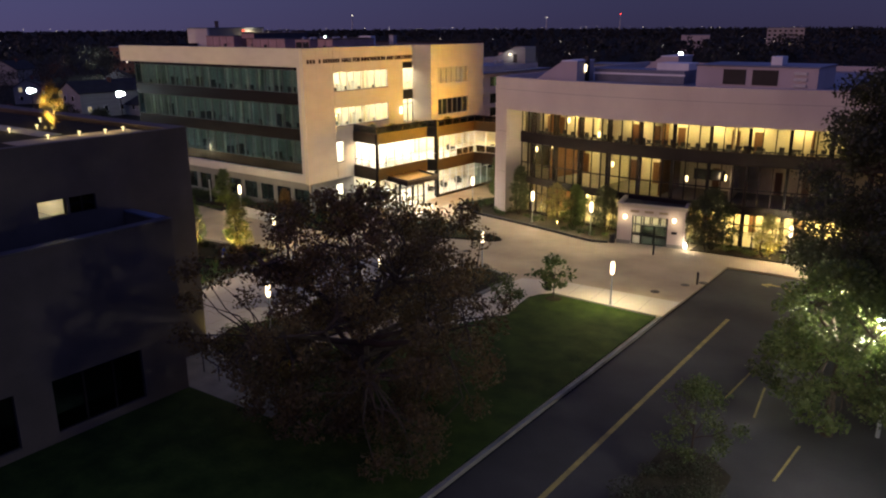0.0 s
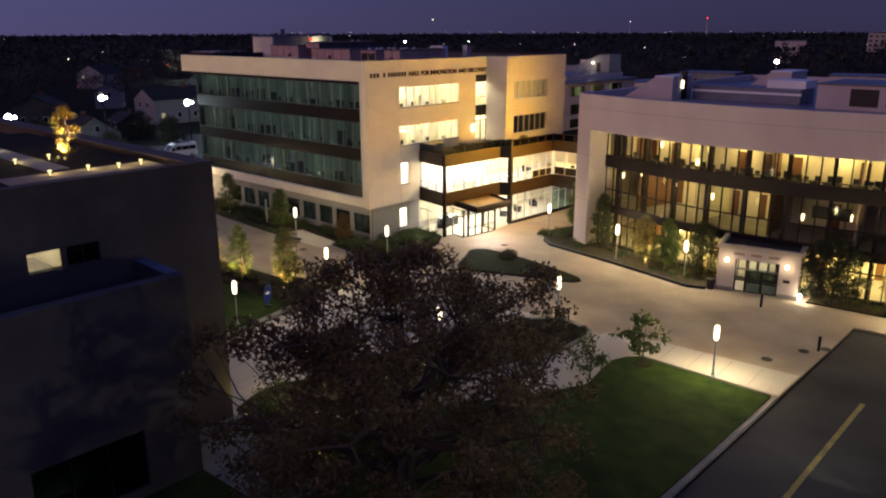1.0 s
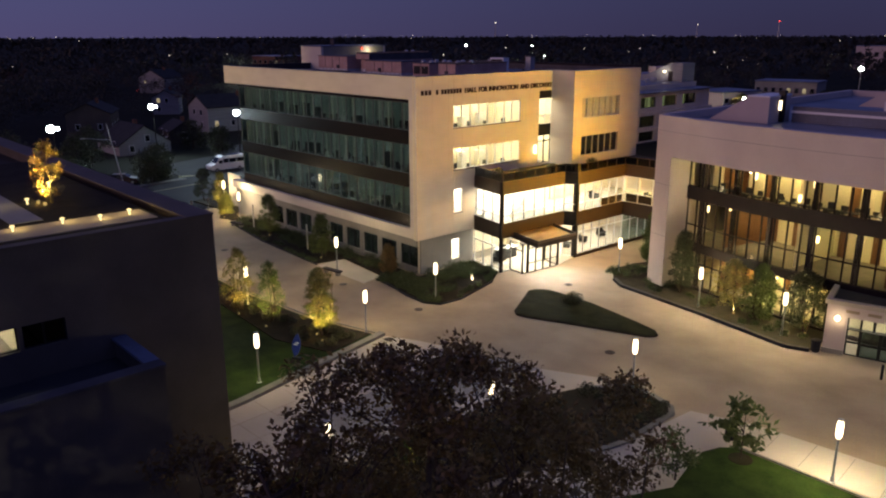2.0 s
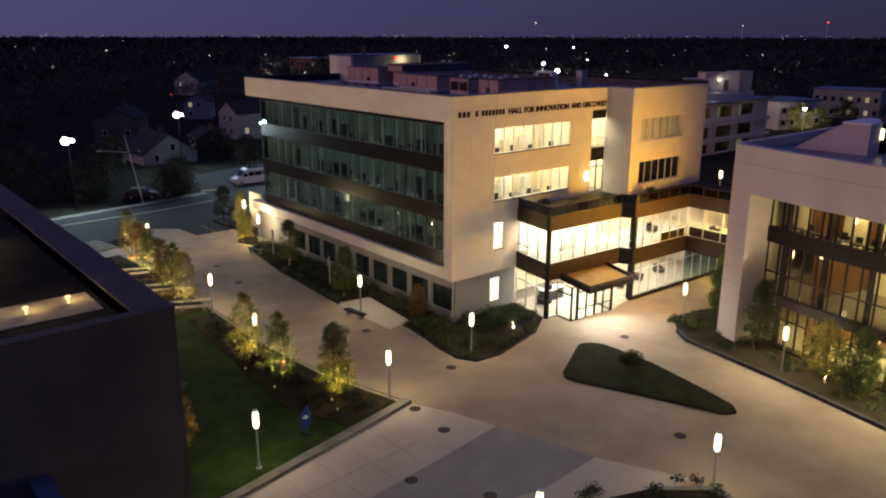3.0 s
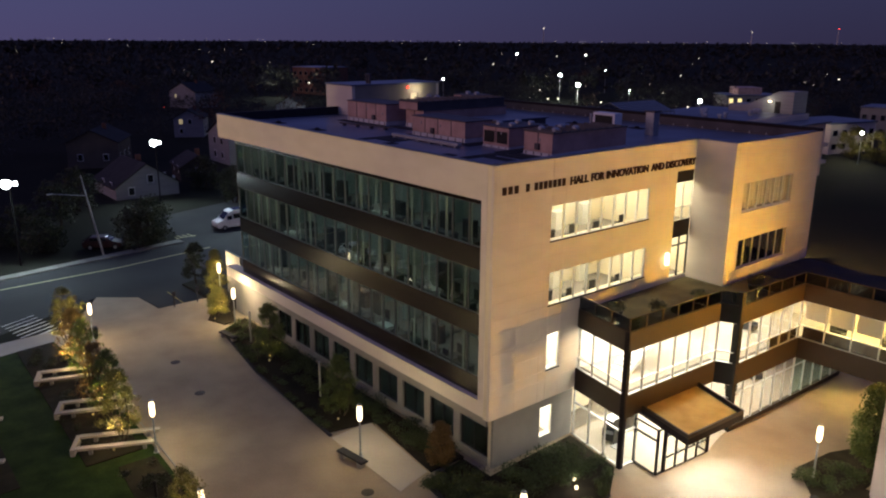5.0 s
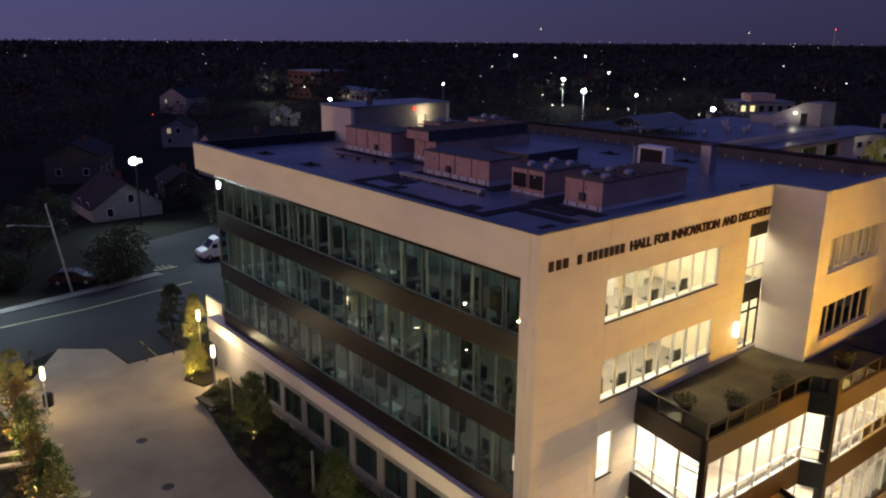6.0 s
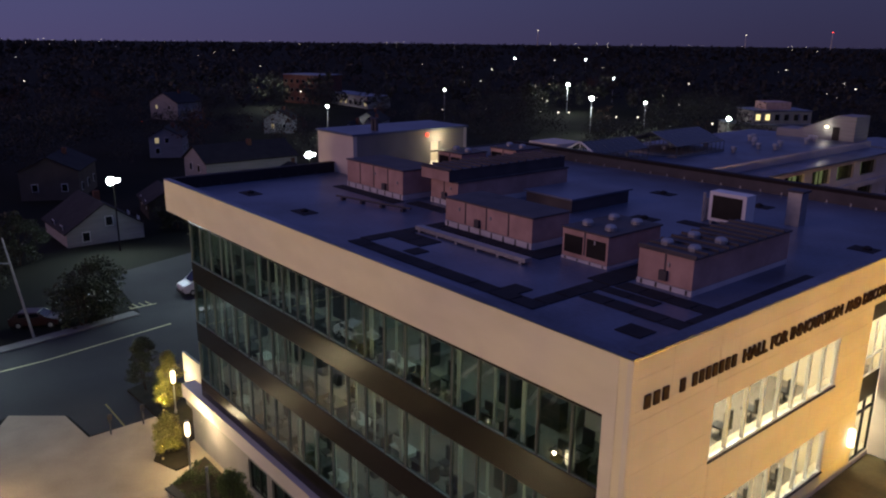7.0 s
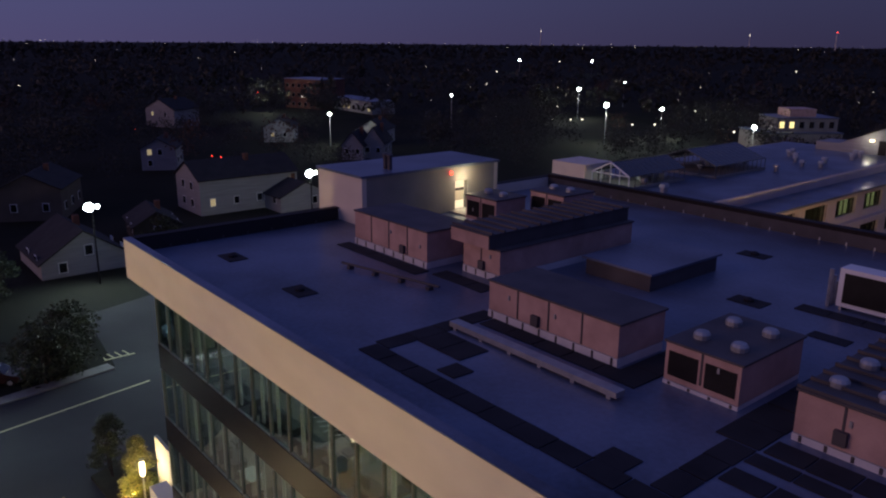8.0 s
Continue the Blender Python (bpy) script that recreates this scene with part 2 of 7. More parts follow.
def slab(bm, a, b, z0, z1, inward, outward=0.0):
    """A wall piece along the plan line a to b, going inward to its left and outward to its right."""
    d = Vector((b[0] - a[0], b[1] - a[1])).normalized()
    n = Vector((-d.y, d.x))
    p = [Vector(a) - n * outward, Vector(b) - n * outward, Vector(b) + n * inward, Vector(a) + n * inward]
    return prism(bm, [tuple(q) for q in p], z0, z1)


def tube(bm, a, b, r0, r1, sides=8):
    a, b = Vector(a), Vector(b)
    q = (b - a).to_track_quat("Z", "Y")
    rings = [[bm.verts.new(c + q @ Vector((r * math.cos(k * math.tau / sides), r * math.sin(k * math.tau / sides), 0))) for k in range(sides)] for c, r in ((a, r0), (b, r1))]
    for k in range(sides):
        j = (k + 1) % sides
        bm.faces.new((rings[0][k], rings[0][j], rings[1][j], rings[1][k]))
    bm.faces.new(rings[0][::-1])
    bm.faces.new(rings[1])
    return bm


def lathe(bm, profile, sides=12, at=(0, 0, 0)):
    rings = [[bm.verts.new((at[0] + r * math.cos(k * math.tau / sides), at[1] + r * math.sin(k * math.tau / sides), at[2] + z)) for k in range(sides)] for r, z in profile]
    for p, q in zip(rings, rings[1:]):
        for k in range(sides):
            j = (k + 1) % sides
            bm.faces.new((p[k], p[j], q[j], q[k]))
    bm.faces.new(rings[0][::-1])
    bm.faces.new(rings[-1])
    return bm


def mesh(name, bm, material):
    me = bpy.data.meshes.new(name)
    bm.to_mesh(me)
    bm.free()
    me.materials.append(material)
    return me


def part(name, bm, material, parent, label=""):
    ob = new(name, mesh(name, bm, material))
    ob.parent = parent
    return tagged(ob, label)


def thing(name, x, y, z, label, category, group="", turn=0.0):
    ob = new(name)
    ob.empty_display_size = 0.3
    ob.matrix_world = pose(x, y, z, 0, 0, turn)
    return tagged(ob, label, category, group)


def whole(name, bm, material, label, category, group="", kind=""):
    return tagged(new(name, mesh(name, bm, material)), label, category, group, kind)


def setting(name, bm, material, label, category="ground"):
    return whole(name, bm, material, label, category, kind="structure")


def bb(*a):
    return box(bmesh.new(), *a)


# ---- ground ----
setting("ground", bb(-5000, 5000, -5000, 5000, -0.6, -0.12), M_GROUND, "dark flat land reaching to the horizon")
setting("pavement", prism(bmesh.new(), [(-17.7, 20), (-17.7, 62.2), (-12, 62.6), (-5, 66), (0, 72), (-40, 90), (-92, 90), (-99.5, 56), (-99.3, 49.6), (-103.5, 49.2), (-106, 46.1), (-99, 42), (-96, 34), (-96, 24)], -0.4, 0.0), M_PAVE, "tan paved campus plaza with manhole covers", "pavement")
setting("road", prism(bmesh.new(), [(-17.5, -40), (-17.5, 61.7), (8, 63.5), (30, 64), (30, -40)], -0.4, -0.06), M_ASPHALT, "dark asphalt driveway with a yellow centre line", "road")
setting("street", prism(bmesh.new(), [(-99.5, 20), (-99.5, 34), (-106, 46), (-103.5, 49.4), (-99.6, 49.8), (-99.6, 90), (-119, 90), (-121.6, 60), (-119.6, 51), (-117.6, 40), (-114, 20)], -0.4, -0.08), M_STREET, "grey asphalt street with parking bays", "road")
setting("parking_lot", prism(bmesh.new(), [(-121.5, 60.5), (-119, 90), (-119, 140), (-160, 150), (-150, 84), (-140, 74), (-136, 62)], -0.4, -0.076), M_STREET, "grey asphalt parking lot beside the hall", "road")
setting("path", prism(bmesh.new(), [(-99.4, 43.0), (-95.6, 41.6), (-94.2, 33.8), (-98.4, 32.6)], -0.3, 0.01), M_WHITECON, "pale concrete path beside the lawn", "pavement")
setting("concrete_walk", prism(bmesh.new(), [(-51.3, 43.5), (-48.8, 44.75), (-44.2, 46.2), (-39.8, 47.5), (-35.6, 49.6), (-35.4, 46.5), (-38.4, 40), (-39.2, 34), (-38.6, 25.2), (-47.8, 25.2), (-48.6, 30.9)], -0.3, 0.008), M_WHITECON, "pale concrete walk", "pavement")
setting("concrete_walk_east", prism(bmesh.new(), [(-17.8, 47.9), (-17.8, 51.4), (-26.7, 50.6), (-30.2, 49.4), (-30.9, 42.4), (-32.4, 38.0), (-30.4, 36.0), (-28.0, 38.6), (-26.5, 41.7), (-27.0, 44.1), (-27.2, 45.7), (-26.5, 47.7)], -0.3, 0.008), M_WHITECON, "pale concrete walk beside the lawn", "pavement")
setting("walk_band", prism(bmesh.new(), [(-45.9, 45.72), (-42.6, 46.74), (-40.0, 47.44), (-39.7, 43.1), (-40.2, 41.0), (-41.4, 33.0), (-43.6, 30.6), (-44.6, 36.0)], -0.3, 0.012), M_GREYWALL, "darker grey band across the walk", "pavement")
setting("lawn_east", prism(bmesh.new(), [(-18.0, -20), (-18.0, 47.4), (-26.4, 47.4), (-27.0, 46.8), (-27.4, 45.7), (-27.2, 44.1), (-26.7, 41.7), (-28.4, 38.2), (-33.6, 30), (-35.8, 24), (-35.8, -20)], -0.3, 0.05), M_LAWN, "mown green lawn beside the driveway", "lawn")
setting("corner_path", prism(bmesh.new(), [(-38.8, 21.25), (-38.8, 25.6), (-36.4, 24.7), (-33.0, 24.2), (-29.4, 24.3), (-28.6, 21.6), (-35.1, 21.25)], -0.3, 0.06), M_KERB, "grey concrete path round the corner of the brick building", "pavement")
setting("lawn_west", prism(bmesh.new(), [(-51.9, 43.0), (-49.2, 30.9), (-48.4, 24.5), (-94, 24.5), (-95.4, 33.8), (-96.6, 40.2), (-85, 41.0), (-75.6, 40.8), (-67, 40.6), (-58, 41.4)], -0.3, 0.05), M_LAWN, "dark mown lawn in front of the hall", "lawn")
setting("lawn_street", prism(bmesh.new(), [(-122, 60), (-120.2, 51), (-118.2, 40), (-114.6, 20), (-150, 20), (-150, 60), (-136, 61.5)], -0.3, -0.02), M_GROUND, "dark rough grass across the street", "lawn")


def edging(name, pts, width, z0, z1, material, label):
    bm = bmesh.new()
    for a, b in zip(pts, pts[1:]):
        slab(bm, a, b, z0, z1, width / 2, width / 2)
    return setting(name, bm, material, label, "kerb")


edging("kerb_driveway", [(-17.75, -20), (-17.75, 47.6)], 0.2, -0.2, 0.09, M_KERB, "pale concrete kerb between lawn and driveway")
edging("kerb_lawn", [(-51.6, 43.5), (-48.9, 30.9), (-48.0, 24.6)], 0.55, -0.1, 0.22, M_KERB, "pale concrete edging of the lawn")
edging("kerb_lawn_north", [(-51.6, 43.5), (-58, 41.8), (-67, 40.9), (-75.6, 41.1), (-85, 41.3), (-96.6, 40.5)], 0.08, -0.1, 0.06, M_GREYWALL, "grey edging between lawn and plaza")
edging("kerb_street", [(-121.6, 60.2), (-120.0, 51.5), (-118.0, 40), (-114.3, 20)], 1.3, -0.2, 0.05, M_KERB, "pale concrete footway along the street")
edging("kerb_bed", [(-18.1, 47.55), (-26.4, 47.55)], 0.12, -0.1, 0.08, M_KERB, "pale concrete edging of the lawn")


def stripe(name, pts, width, z, material, label):
    bm = bmesh.new()
    for a, b in zip(pts, pts[1:]):
        slab(bm, a, b, z - 0.03, z, width / 2, width / 2)
    return setting(name, bm, material, label, "road marking")


stripe("centre_line", [(-13.75, 18), (-13.9, 50.2)], 0.26, -0.052, M_YELLOW, "worn yellow centre line on the driveway")
stripe("street_line", [(-113.6, 20), (-114.2, 38), (-114.9, 50.6), (-116.9, 61.8)], 0.2, -0.072, M_LINE, "yellow centre line on the street")
for a, b in (((-10.3, 38.2), (-10.1, 42.9)), ((-8.4, 36.9), (-8.9, 40.8)), ((-6.0, 31.4), (-5.8, 35.3))):
    stripe("bay_line", [a, b], 0.12, -0.05, M_YELLOW, "worn yellow parking bay line on asphalt")
for i in range(7):
    stripe("hatch_line", [(-104.6 + 0.75 * i, 40.4 + 0.15 * i), (-103.2 + 0.75 * i, 37.6 + 0.15 * i)], 0.07, -0.07, M_WHITE, "white hatched parking marking on asphalt")
stripe("bay_line", [(-103.7, 52.0), (-99.6, 52.0)], 0.12, -0.07, M_YELLOW, "yellow parking bay line on asphalt")

JOINTS = []
for k in range(9):
    y = 27.2 + 2.1 * k
    JOINTS.append([(-48.0 - 0.22 * k, y), (-39.0 + 0.02 * k * k, y + 0.3)])
for k in range(4):
    JOINTS.append([(-46.4 + 2.0 * k, 25.6), (-47.6 + 2.6 * k, 43.4)])
for a, b in JOINTS:
    stripe("walk_joint", [a, b], 0.014, 0.016, M_PAVE, "dark joint between concrete slabs")
for k in range(5):
    stripe("walk_joint", [(-19.6 - 1.9 * k, 48.0), (-19.8 - 1.9 * k, 50.9)], 0.035, 0.013, M_GREYWALL, "dark joint between concrete slabs")
ax, ay = -13.0, 59.4
stripe("turn_arrow", [(ax - 1.0, ay), (ax - 0.2, ay + 0.25), (ax + 0.6, ay + 0.15), (ax + 1.2, ay - 0.5)], 0.2, -0.052, M_YELLOW, "worn yellow turn arrow on the driveway")
stripe("turn_arrow", [(ax - 0.5, ay + 0.5), (ax - 1.1, ay - 0.02), (ax - 0.5, ay - 0.4)], 0.18, -0.05, M_YELLOW, "worn yellow arrow head on the driveway")

whole("screen_wall", bb(-99.8, -96.6, 56.5, 56.7, -0.1, 4.2), M_GREYWALL, "pale free-standing screen wall beside the hall", "wall")

# planting beds of dark mulch
BEDS = (
    ("bed_hall_corner", [(-53.4, 50.9), (-54.6, 50.2), (-57, 50.3), (-61.8, 51.4), (-62.4, 54.4), (-60.0, 54.4), (-60.3, 61.4), (-56.2, 60.6), (-54.6, 58.2), (-53.2, 53.0)]),
    ("bed_hall_south", [(-62.5, 52.1), (-69.4, 52.9), (-70, 50.0), (-73, 49.9), (-81, 50.5), (-90.3, 51.9), (-92, 54.6), (-62.5, 54.6)]),
    ("bed_concrete_hall", [(-47.6, 66.6), (-46.1, 65.5), (-38.3, 64.3), (-30.6, 62.7), (-29.2, 63.2), (-29.2, 68.5), (-44, 70.5), (-46.2, 69.6), (-46.2, 79), (-49.2, 72), (-49.6, 68.9)]),
    ("bed_concrete_east", [(-22.0, 65.2), (-14.0, 66.0), (-8, 68.6), (-8, 71), (-22, 68)]),
    ("bed_lawn_west", [(-52.2, 42.9), (-51.3, 38.8), (-56, 37.2), (-68, 38), (-74, 38.4), (-74, 40.4), (-67, 40.4), (-58, 41.2)]),
    ("bed_walk", [(-34.3, 49.5), (-35.2, 48.4), (-36.2, 47.2), (-38.5, 41), (-39, 36), (-39.0, 31.8), (-40.3, 29.1), (-40.1, 27.2), (-39.4, 25.7), (-36.2, 24.9), (-34.2, 31), (-32.6, 37.5), (-31.0, 42.4), (-30.7, 43.7), (-30.7, 45.4), (-30.7, 48.2), (-31.2, 48.9), (-32.7, 49.4)]),
    ("bed_driveway", [(-11.0, 31.0), (-9.0, 31.6), (-7.6, 30.4), (-7.4, 20.0), (-10.9, 20.0)]),
    ("bed_island", [(-50.6, 58.7), (-50.4, 59.4), (-49.7, 59.9), (-48.6, 60.0), (-45.2, 59.9), (-40.5, 59.0), (-38.5, 58.5), (-37.9, 57.9), (-38.2, 57.3), (-40.9, 56.3), (-44.0, 55.1), (-46.8, 53.9), (-47.6, 53.8), (-48.2, 54.3)]),
    ("bed_west_end", [(-91.6, 52.6), (-93.6, 51.9), (-95.4, 53.0), (-98.2, 54.2), (-104.8, 53.9), (-105.4, 55.6), (-102, 58), (-99.5, 58.4), (-95.2, 55.9), (-94.5, 54.6), (-91.8, 53.6)]),
    ("bed_trees_west", [(-75.2, 40.2), (-75.2, 37.0), (-96, 37.4), (-96.4, 40.0)]),
    ("bed_benches_west", [(-75.2, 33.6), (-75.2, 29.6), (-94, 29.6), (-95, 33.6)]),
)
for name, pts in BEDS:
    setting(name, prism(bmesh.new(), pts, -0.25, 0.1 if name != "bed_island" else 0.12), M_ISLAND if name == "bed_island" else M_SOIL, "dark mulched planting bed with low plants" if name != "bed_island" else "dark grassy planting island in the plaza", "planting bed")
edging("kerb_island", [*BEDS[7][1], BEDS[7][1][0]], 0.34, -0.1, 0.09, M_SOIL, "low bare earth rim of the planting island")
edging("kerb_walk_bed", [(-36.2, 47.2), (-35.2, 48.4), (-34.3, 49.5), (-32.7, 49.4), (-31.2, 48.9), (-30.7, 48.2), (-30.7, 45.4), (-30.7, 43.7), (-31.0, 42.4), (-32.6, 37.5)], 0.34, -0.1, 0.13, M_KERB, "pale concrete edging of a planting bed")
edging("kerb_concrete_hall", BEDS[2][1][:5], 0.35, -0.1, 0.22, M_PAD, "low dark concrete wall round a planting bed")
edging("kerb_corner_bed", [*BEDS[0][1][8:], *BEDS[0][1][:4]], 0.1, -0.1, 0.11, M_ROOFDARK, "low dark rim of a planting bed")
setting("entry_pad", prism(bmesh.new(), [(-62.0, 49.6), (-69.4, 49.7), (-69.65, 52.7), (-62.7, 52.0)], -0.3, 0.02), M_WHITECON, "pale concrete pad beside the hall", "pavement")
bm = bmesh.new()
for a, b in (((-54.6, 50.2), (-62.0, 51.2)), ((-69.6, 49.8), (-81, 50.4)), ((-81, 50.4), (-90.3, 51.8))):
    slab(bm, a, b, -0.1, 0.09, 0.1, 0.1)
setting("kerb_south_bed", bm, M_ROOFDARK, "low dark rim of the planting beds", "kerb")

for x, y in ((-63.1, 48.2), (-53.8, 48.9), (-47.5, 43.0), (-38.4, 53.0), (-50.6, 43.3), (-80.4, 45.8), (-86.6, 46.4), (-49.6, 62.6), (-20.2, 52.6), (-18.9, 55.5), (-17.9, 56.8), (-44.6, 38.4), (-41.0, 40.6)):
    bm = lathe(bmesh.new(), ((0.36, 0), (0.36, 0.012), (0.30, 0.016)), 16, (x, y, 0.0))
    for k in range(-2, 3):
        box(bm, x - 0.22, x + 0.22, y + k * 0.1 - 0.015, y + k * 0.1 + 0.015, 0.014, 0.024)
    whole("manhole_cover", bm, M_COPPER, "round rusty brown cast iron manhole cover in the paving", "manhole cover", "manhole covers")

# ---- facade helpers ----


def holed(bm, axis, p0, p1, a0, a1, z0, z1, holes):
    """A wall between two planes of one axis, with rectangular openings (a, b, low, high)."""
    zs = sorted({z0, z1, *[h[2] for h in holes], *[h[3] for h in holes]})
    cs = sorted({a0, a1, *[h[0] for h in holes], *[h[1] for h in holes]})
    for lo, hi in zip(zs, zs[1:]):
        for c0, c1 in zip(cs, cs[1:]):
            m, n = (c0 + c1) / 2, (lo + hi) / 2
            if not any(h[0] < m < h[1] and h[2] < n < h[3] for h in holes):
                box(bm, *((p0, p1, c0, c1) if axis == "x" else (c0, c1, p0, p1)), lo, hi)
    bmesh.ops.remove_doubles(bm, verts=bm.verts[:], dist=0.001)
    return bm


def curtain(parent, a, b, z0, z1, n, pane, frame_mat, rails=(), depth=0.14, bar=0.05, name="window_frame", skip=()):
    """A glazed strip along a plan line: a frame, and each pane under it."""
    a, b = Vector(a), Vector(b)
    d = (b - a) / n
    u = d.normalized()
    bm = bmesh.new()
    zz = [z0, *rails, z1]
    rail = name == "railing"
    for k in range(0 if rail else n + 1):
        c = a + d * k
        slab(bm, tuple(c - u * bar / 2), tuple(c + u * bar / 2), z0, z1, depth / 2, depth / 2)
    for z in zz if rail else ():
        slab(bm, tuple(a), tuple(b), max(z - bar / 2, z0), min(z + bar / 2, z1), depth / 2, depth / 2)
    for z in () if rail else zz:
        for k in range(n):
            slab(bm, tuple(a + d * k + u * bar / 2), tuple(a + d * (k + 1) - u * bar / 2), max(z - bar / 2, z0), min(z + bar / 2, z1), depth / 2, depth / 2)
    fr = part(name, bm, frame_mat, parent)
    for k in range(n + 1 if rail else 0):
        c = a + d * k
        part("post", slab(bmesh.new(), tuple(c - u * bar / 2), tuple(c + u * bar / 2), z0 + 0.003, z1 + 0.004, depth / 2 + 0.005, depth / 2 + 0.005), frame_mat, fr)
    for k in range(n):
        for lo, hi in zip(zz, zz[1:]):
            g = part("pane", slab(bmesh.new(), tuple(a + d * k + u * bar / 2), tuple(a + d * (k + 1) - u * bar / 2), lo + bar / 2, hi - bar / 2, 0.01, 0.01), pane, fr)
            g.visible_shadow = False
    return fr


# ---- the four-storey hall ----
XE, XM, XW, YS, YL, YN, ZT = -60.3, -57.5, -94.5, 54.4, 72.85, 83.7, 17.64
hall = thing("university_hall", -77, 69, 0, "four-storey university hall with pale stone walls and dark glass ribbons", "building")
E4, E3 = (58.8, 67.7, 13.0, 15.0), (58.85, 67.7, 9.2, 11.15)
SLOT = (70.5, 72.7, 8.5, 15.7)
HP = hall.matrix_world.inverted()


def hpart(name, bm, material, label="", parent=None):
    ob = part(name, bm, material, hall, label)
    ob.matrix_parent_inverse = HP
    return ob


def hcurtain(*a, **k):
    fr = curtain(hall, *a, **k)
    fr.matrix_parent_inverse = HP
    return fr


EH = [E4, E3, (58.9, 59.95, 5.2, 7.4), SLOT, (61.7, 69.0, 4.6, 7.2)]
hpart("east_wall", holed(bmesh.new(), "x", XE - 0.18, XE, YS + 0.02, YL, 3.3, ZT, EH), M_PANEL, "pale stone wall with window openings")
hpart("wall_lining", holed(bmesh.new(), "x", XE - 0.45, XE - 0.18, YS + 0.02, YL, 3.3, ZT, [(a, b + (0.14 if b > 72 else 0.5), c, d) for a, b, c, d in EH]), M_INWALL, "pale inner lining of the wall")
hpart("east_lower_wall", holed(bmesh.new(), "x", XE - 0.48, XE - 0.3, 55.1, 61.75, 0, 3.3, [(58.9, 59.95, 0.65, 2.6)]), M_GREYWALL, "grey stone ground floor wall")
hpart("wall_lining", holed(bmesh.new(), "x", XE - 0.75, XE - 0.48, 55.1, 61.75, 0, 3.3, [(58.9, 60.6, 0.65, 2.6)]), M_INWALL)
hpart("step_wall", bb(XE, XM, YL - 0.4, YL, 8.3, ZT), M_PANEL)
hpart("north_bay_wall", holed(bmesh.new(), "x", XM - 0.45, XM, YL, YN, 8.3, ZT, [(73.75, 80.15, 13.0, 14.95), (73.85, 80.15, 9.2, 11.15)]), M_PANEL)
hpart("north_wall", bb(XW, XM - 0.45, YN - 0.45, YN, 0, ZT), M_PANEL)
hpart("west_wall", bb(-92.1, -91.7, 55.6, YN - 0.45, 0, 15.7), M_GREYWALL)
hpart("south_fascia", bb(XW, XE - 0.45, YS, YS + 0.35, 15.72, ZT), M_PANEL, "deep pale stone roof fascia")
hpart("west_fascia", bb(XW, XW + 0.5, YS + 1.1, YN - 0.45, 15.72, ZT), M_PANEL)
hpart("west_soffit", bb(XW + 0.5, -91.7, YS + 1.1, YN - 0.45, 15.72, 16.0), M_PANEL)
hpart("corner_column", bb(-61.2, XE - 0.45, YS, YS + 0.6, 4.3, 15.72), M_PANEL)
bm = bb(XW, XE - 0.45, YS, YS + 0.9, 3.4, 4.3)
hpart("south_beam", bm, M_PANEL, "pale stone band under the glass")
GW = [(-61.05 - 2.87 * k - 2.3, -61.05 - 2.87 * k, 0.55, 2.5) for k in range(9)]
hpart("ground_wall", holed(bmesh.new(), "y", YS + 0.55, YS + 0.95, XW, XE - 0.75, 0, 3.4, sorted(GW)), M_GREYWALL, "grey stone ground floor wall")
hpart("south_soffit", bb(XW + 0.5, XE - 0.45, YS + 0.35, YS + 1.1, 15.72, 15.9), M_PANEL)
hpart("roof", bb(XW + 0.5, XE - 0.45, YS + 0.35, YN - 0.45, 16.75, 17.0), M_ROOF, "grey-blue flat roof membrane")
hpart("roof", bb(XE - 0.45, XM - 0.45, YL, YN - 0.45, 16.75, 17.0), M_ROOF)
for k, c in enumerate(((XW - 0.02, XE + 0.02, YS - 0.015, YS + 0.37, 0.03), (XW - 0.03, XW + 0.5, YS + 0.42, YN + 0.03, 0.05), (XW + 0.5, XM + 0.03, YN - 0.5, YN + 0.03, 0.22), (XE - 0.48, XE + 0.03, YS + 0.42, YL, 0.05), (XE + 0.03, XM + 0.03, YL - 0.4, YL, 0.05), (XM - 0.48, XM + 0.03, YL, YN - 0.5, 0.05))):
    hpart("parapet_cap", bb(*c[:4], ZT, ZT + c[4]), M_ROOF if k in (0, 3, 4, 5) else M_BRONZE, "dark metal parapet cap" if k == 0 else "")
for k in range(26):
    hpart("parapet_seam", bb(XW + 2 + 1.35 * k, XW + 2.08 + 1.35 * k, YN - 0.52, YN - 0.47, 17.0, 17.16), M_STEEL)
for k in range(8):
    hpart("parapet_seam", bb(XW + 0.5, XW + 0.56, YS + 2 + 1.35 * k, YS + 2.08 + 1.35 * k, 17.0, 17.16), M_UNITDARK)
hpart("parapet_lining", bb(XW + 0.5, XM - 0.5, YN - 0.475, YN - 0.45, 17.0, ZT), M_UNITDARK, "dark membrane on the parapet's inner side")
hpart("parapet_lining", bb(XW + 0.5, XW + 0.52, YS + 0.4, 66.0, 17.0, ZT), M_ROOFDARK)



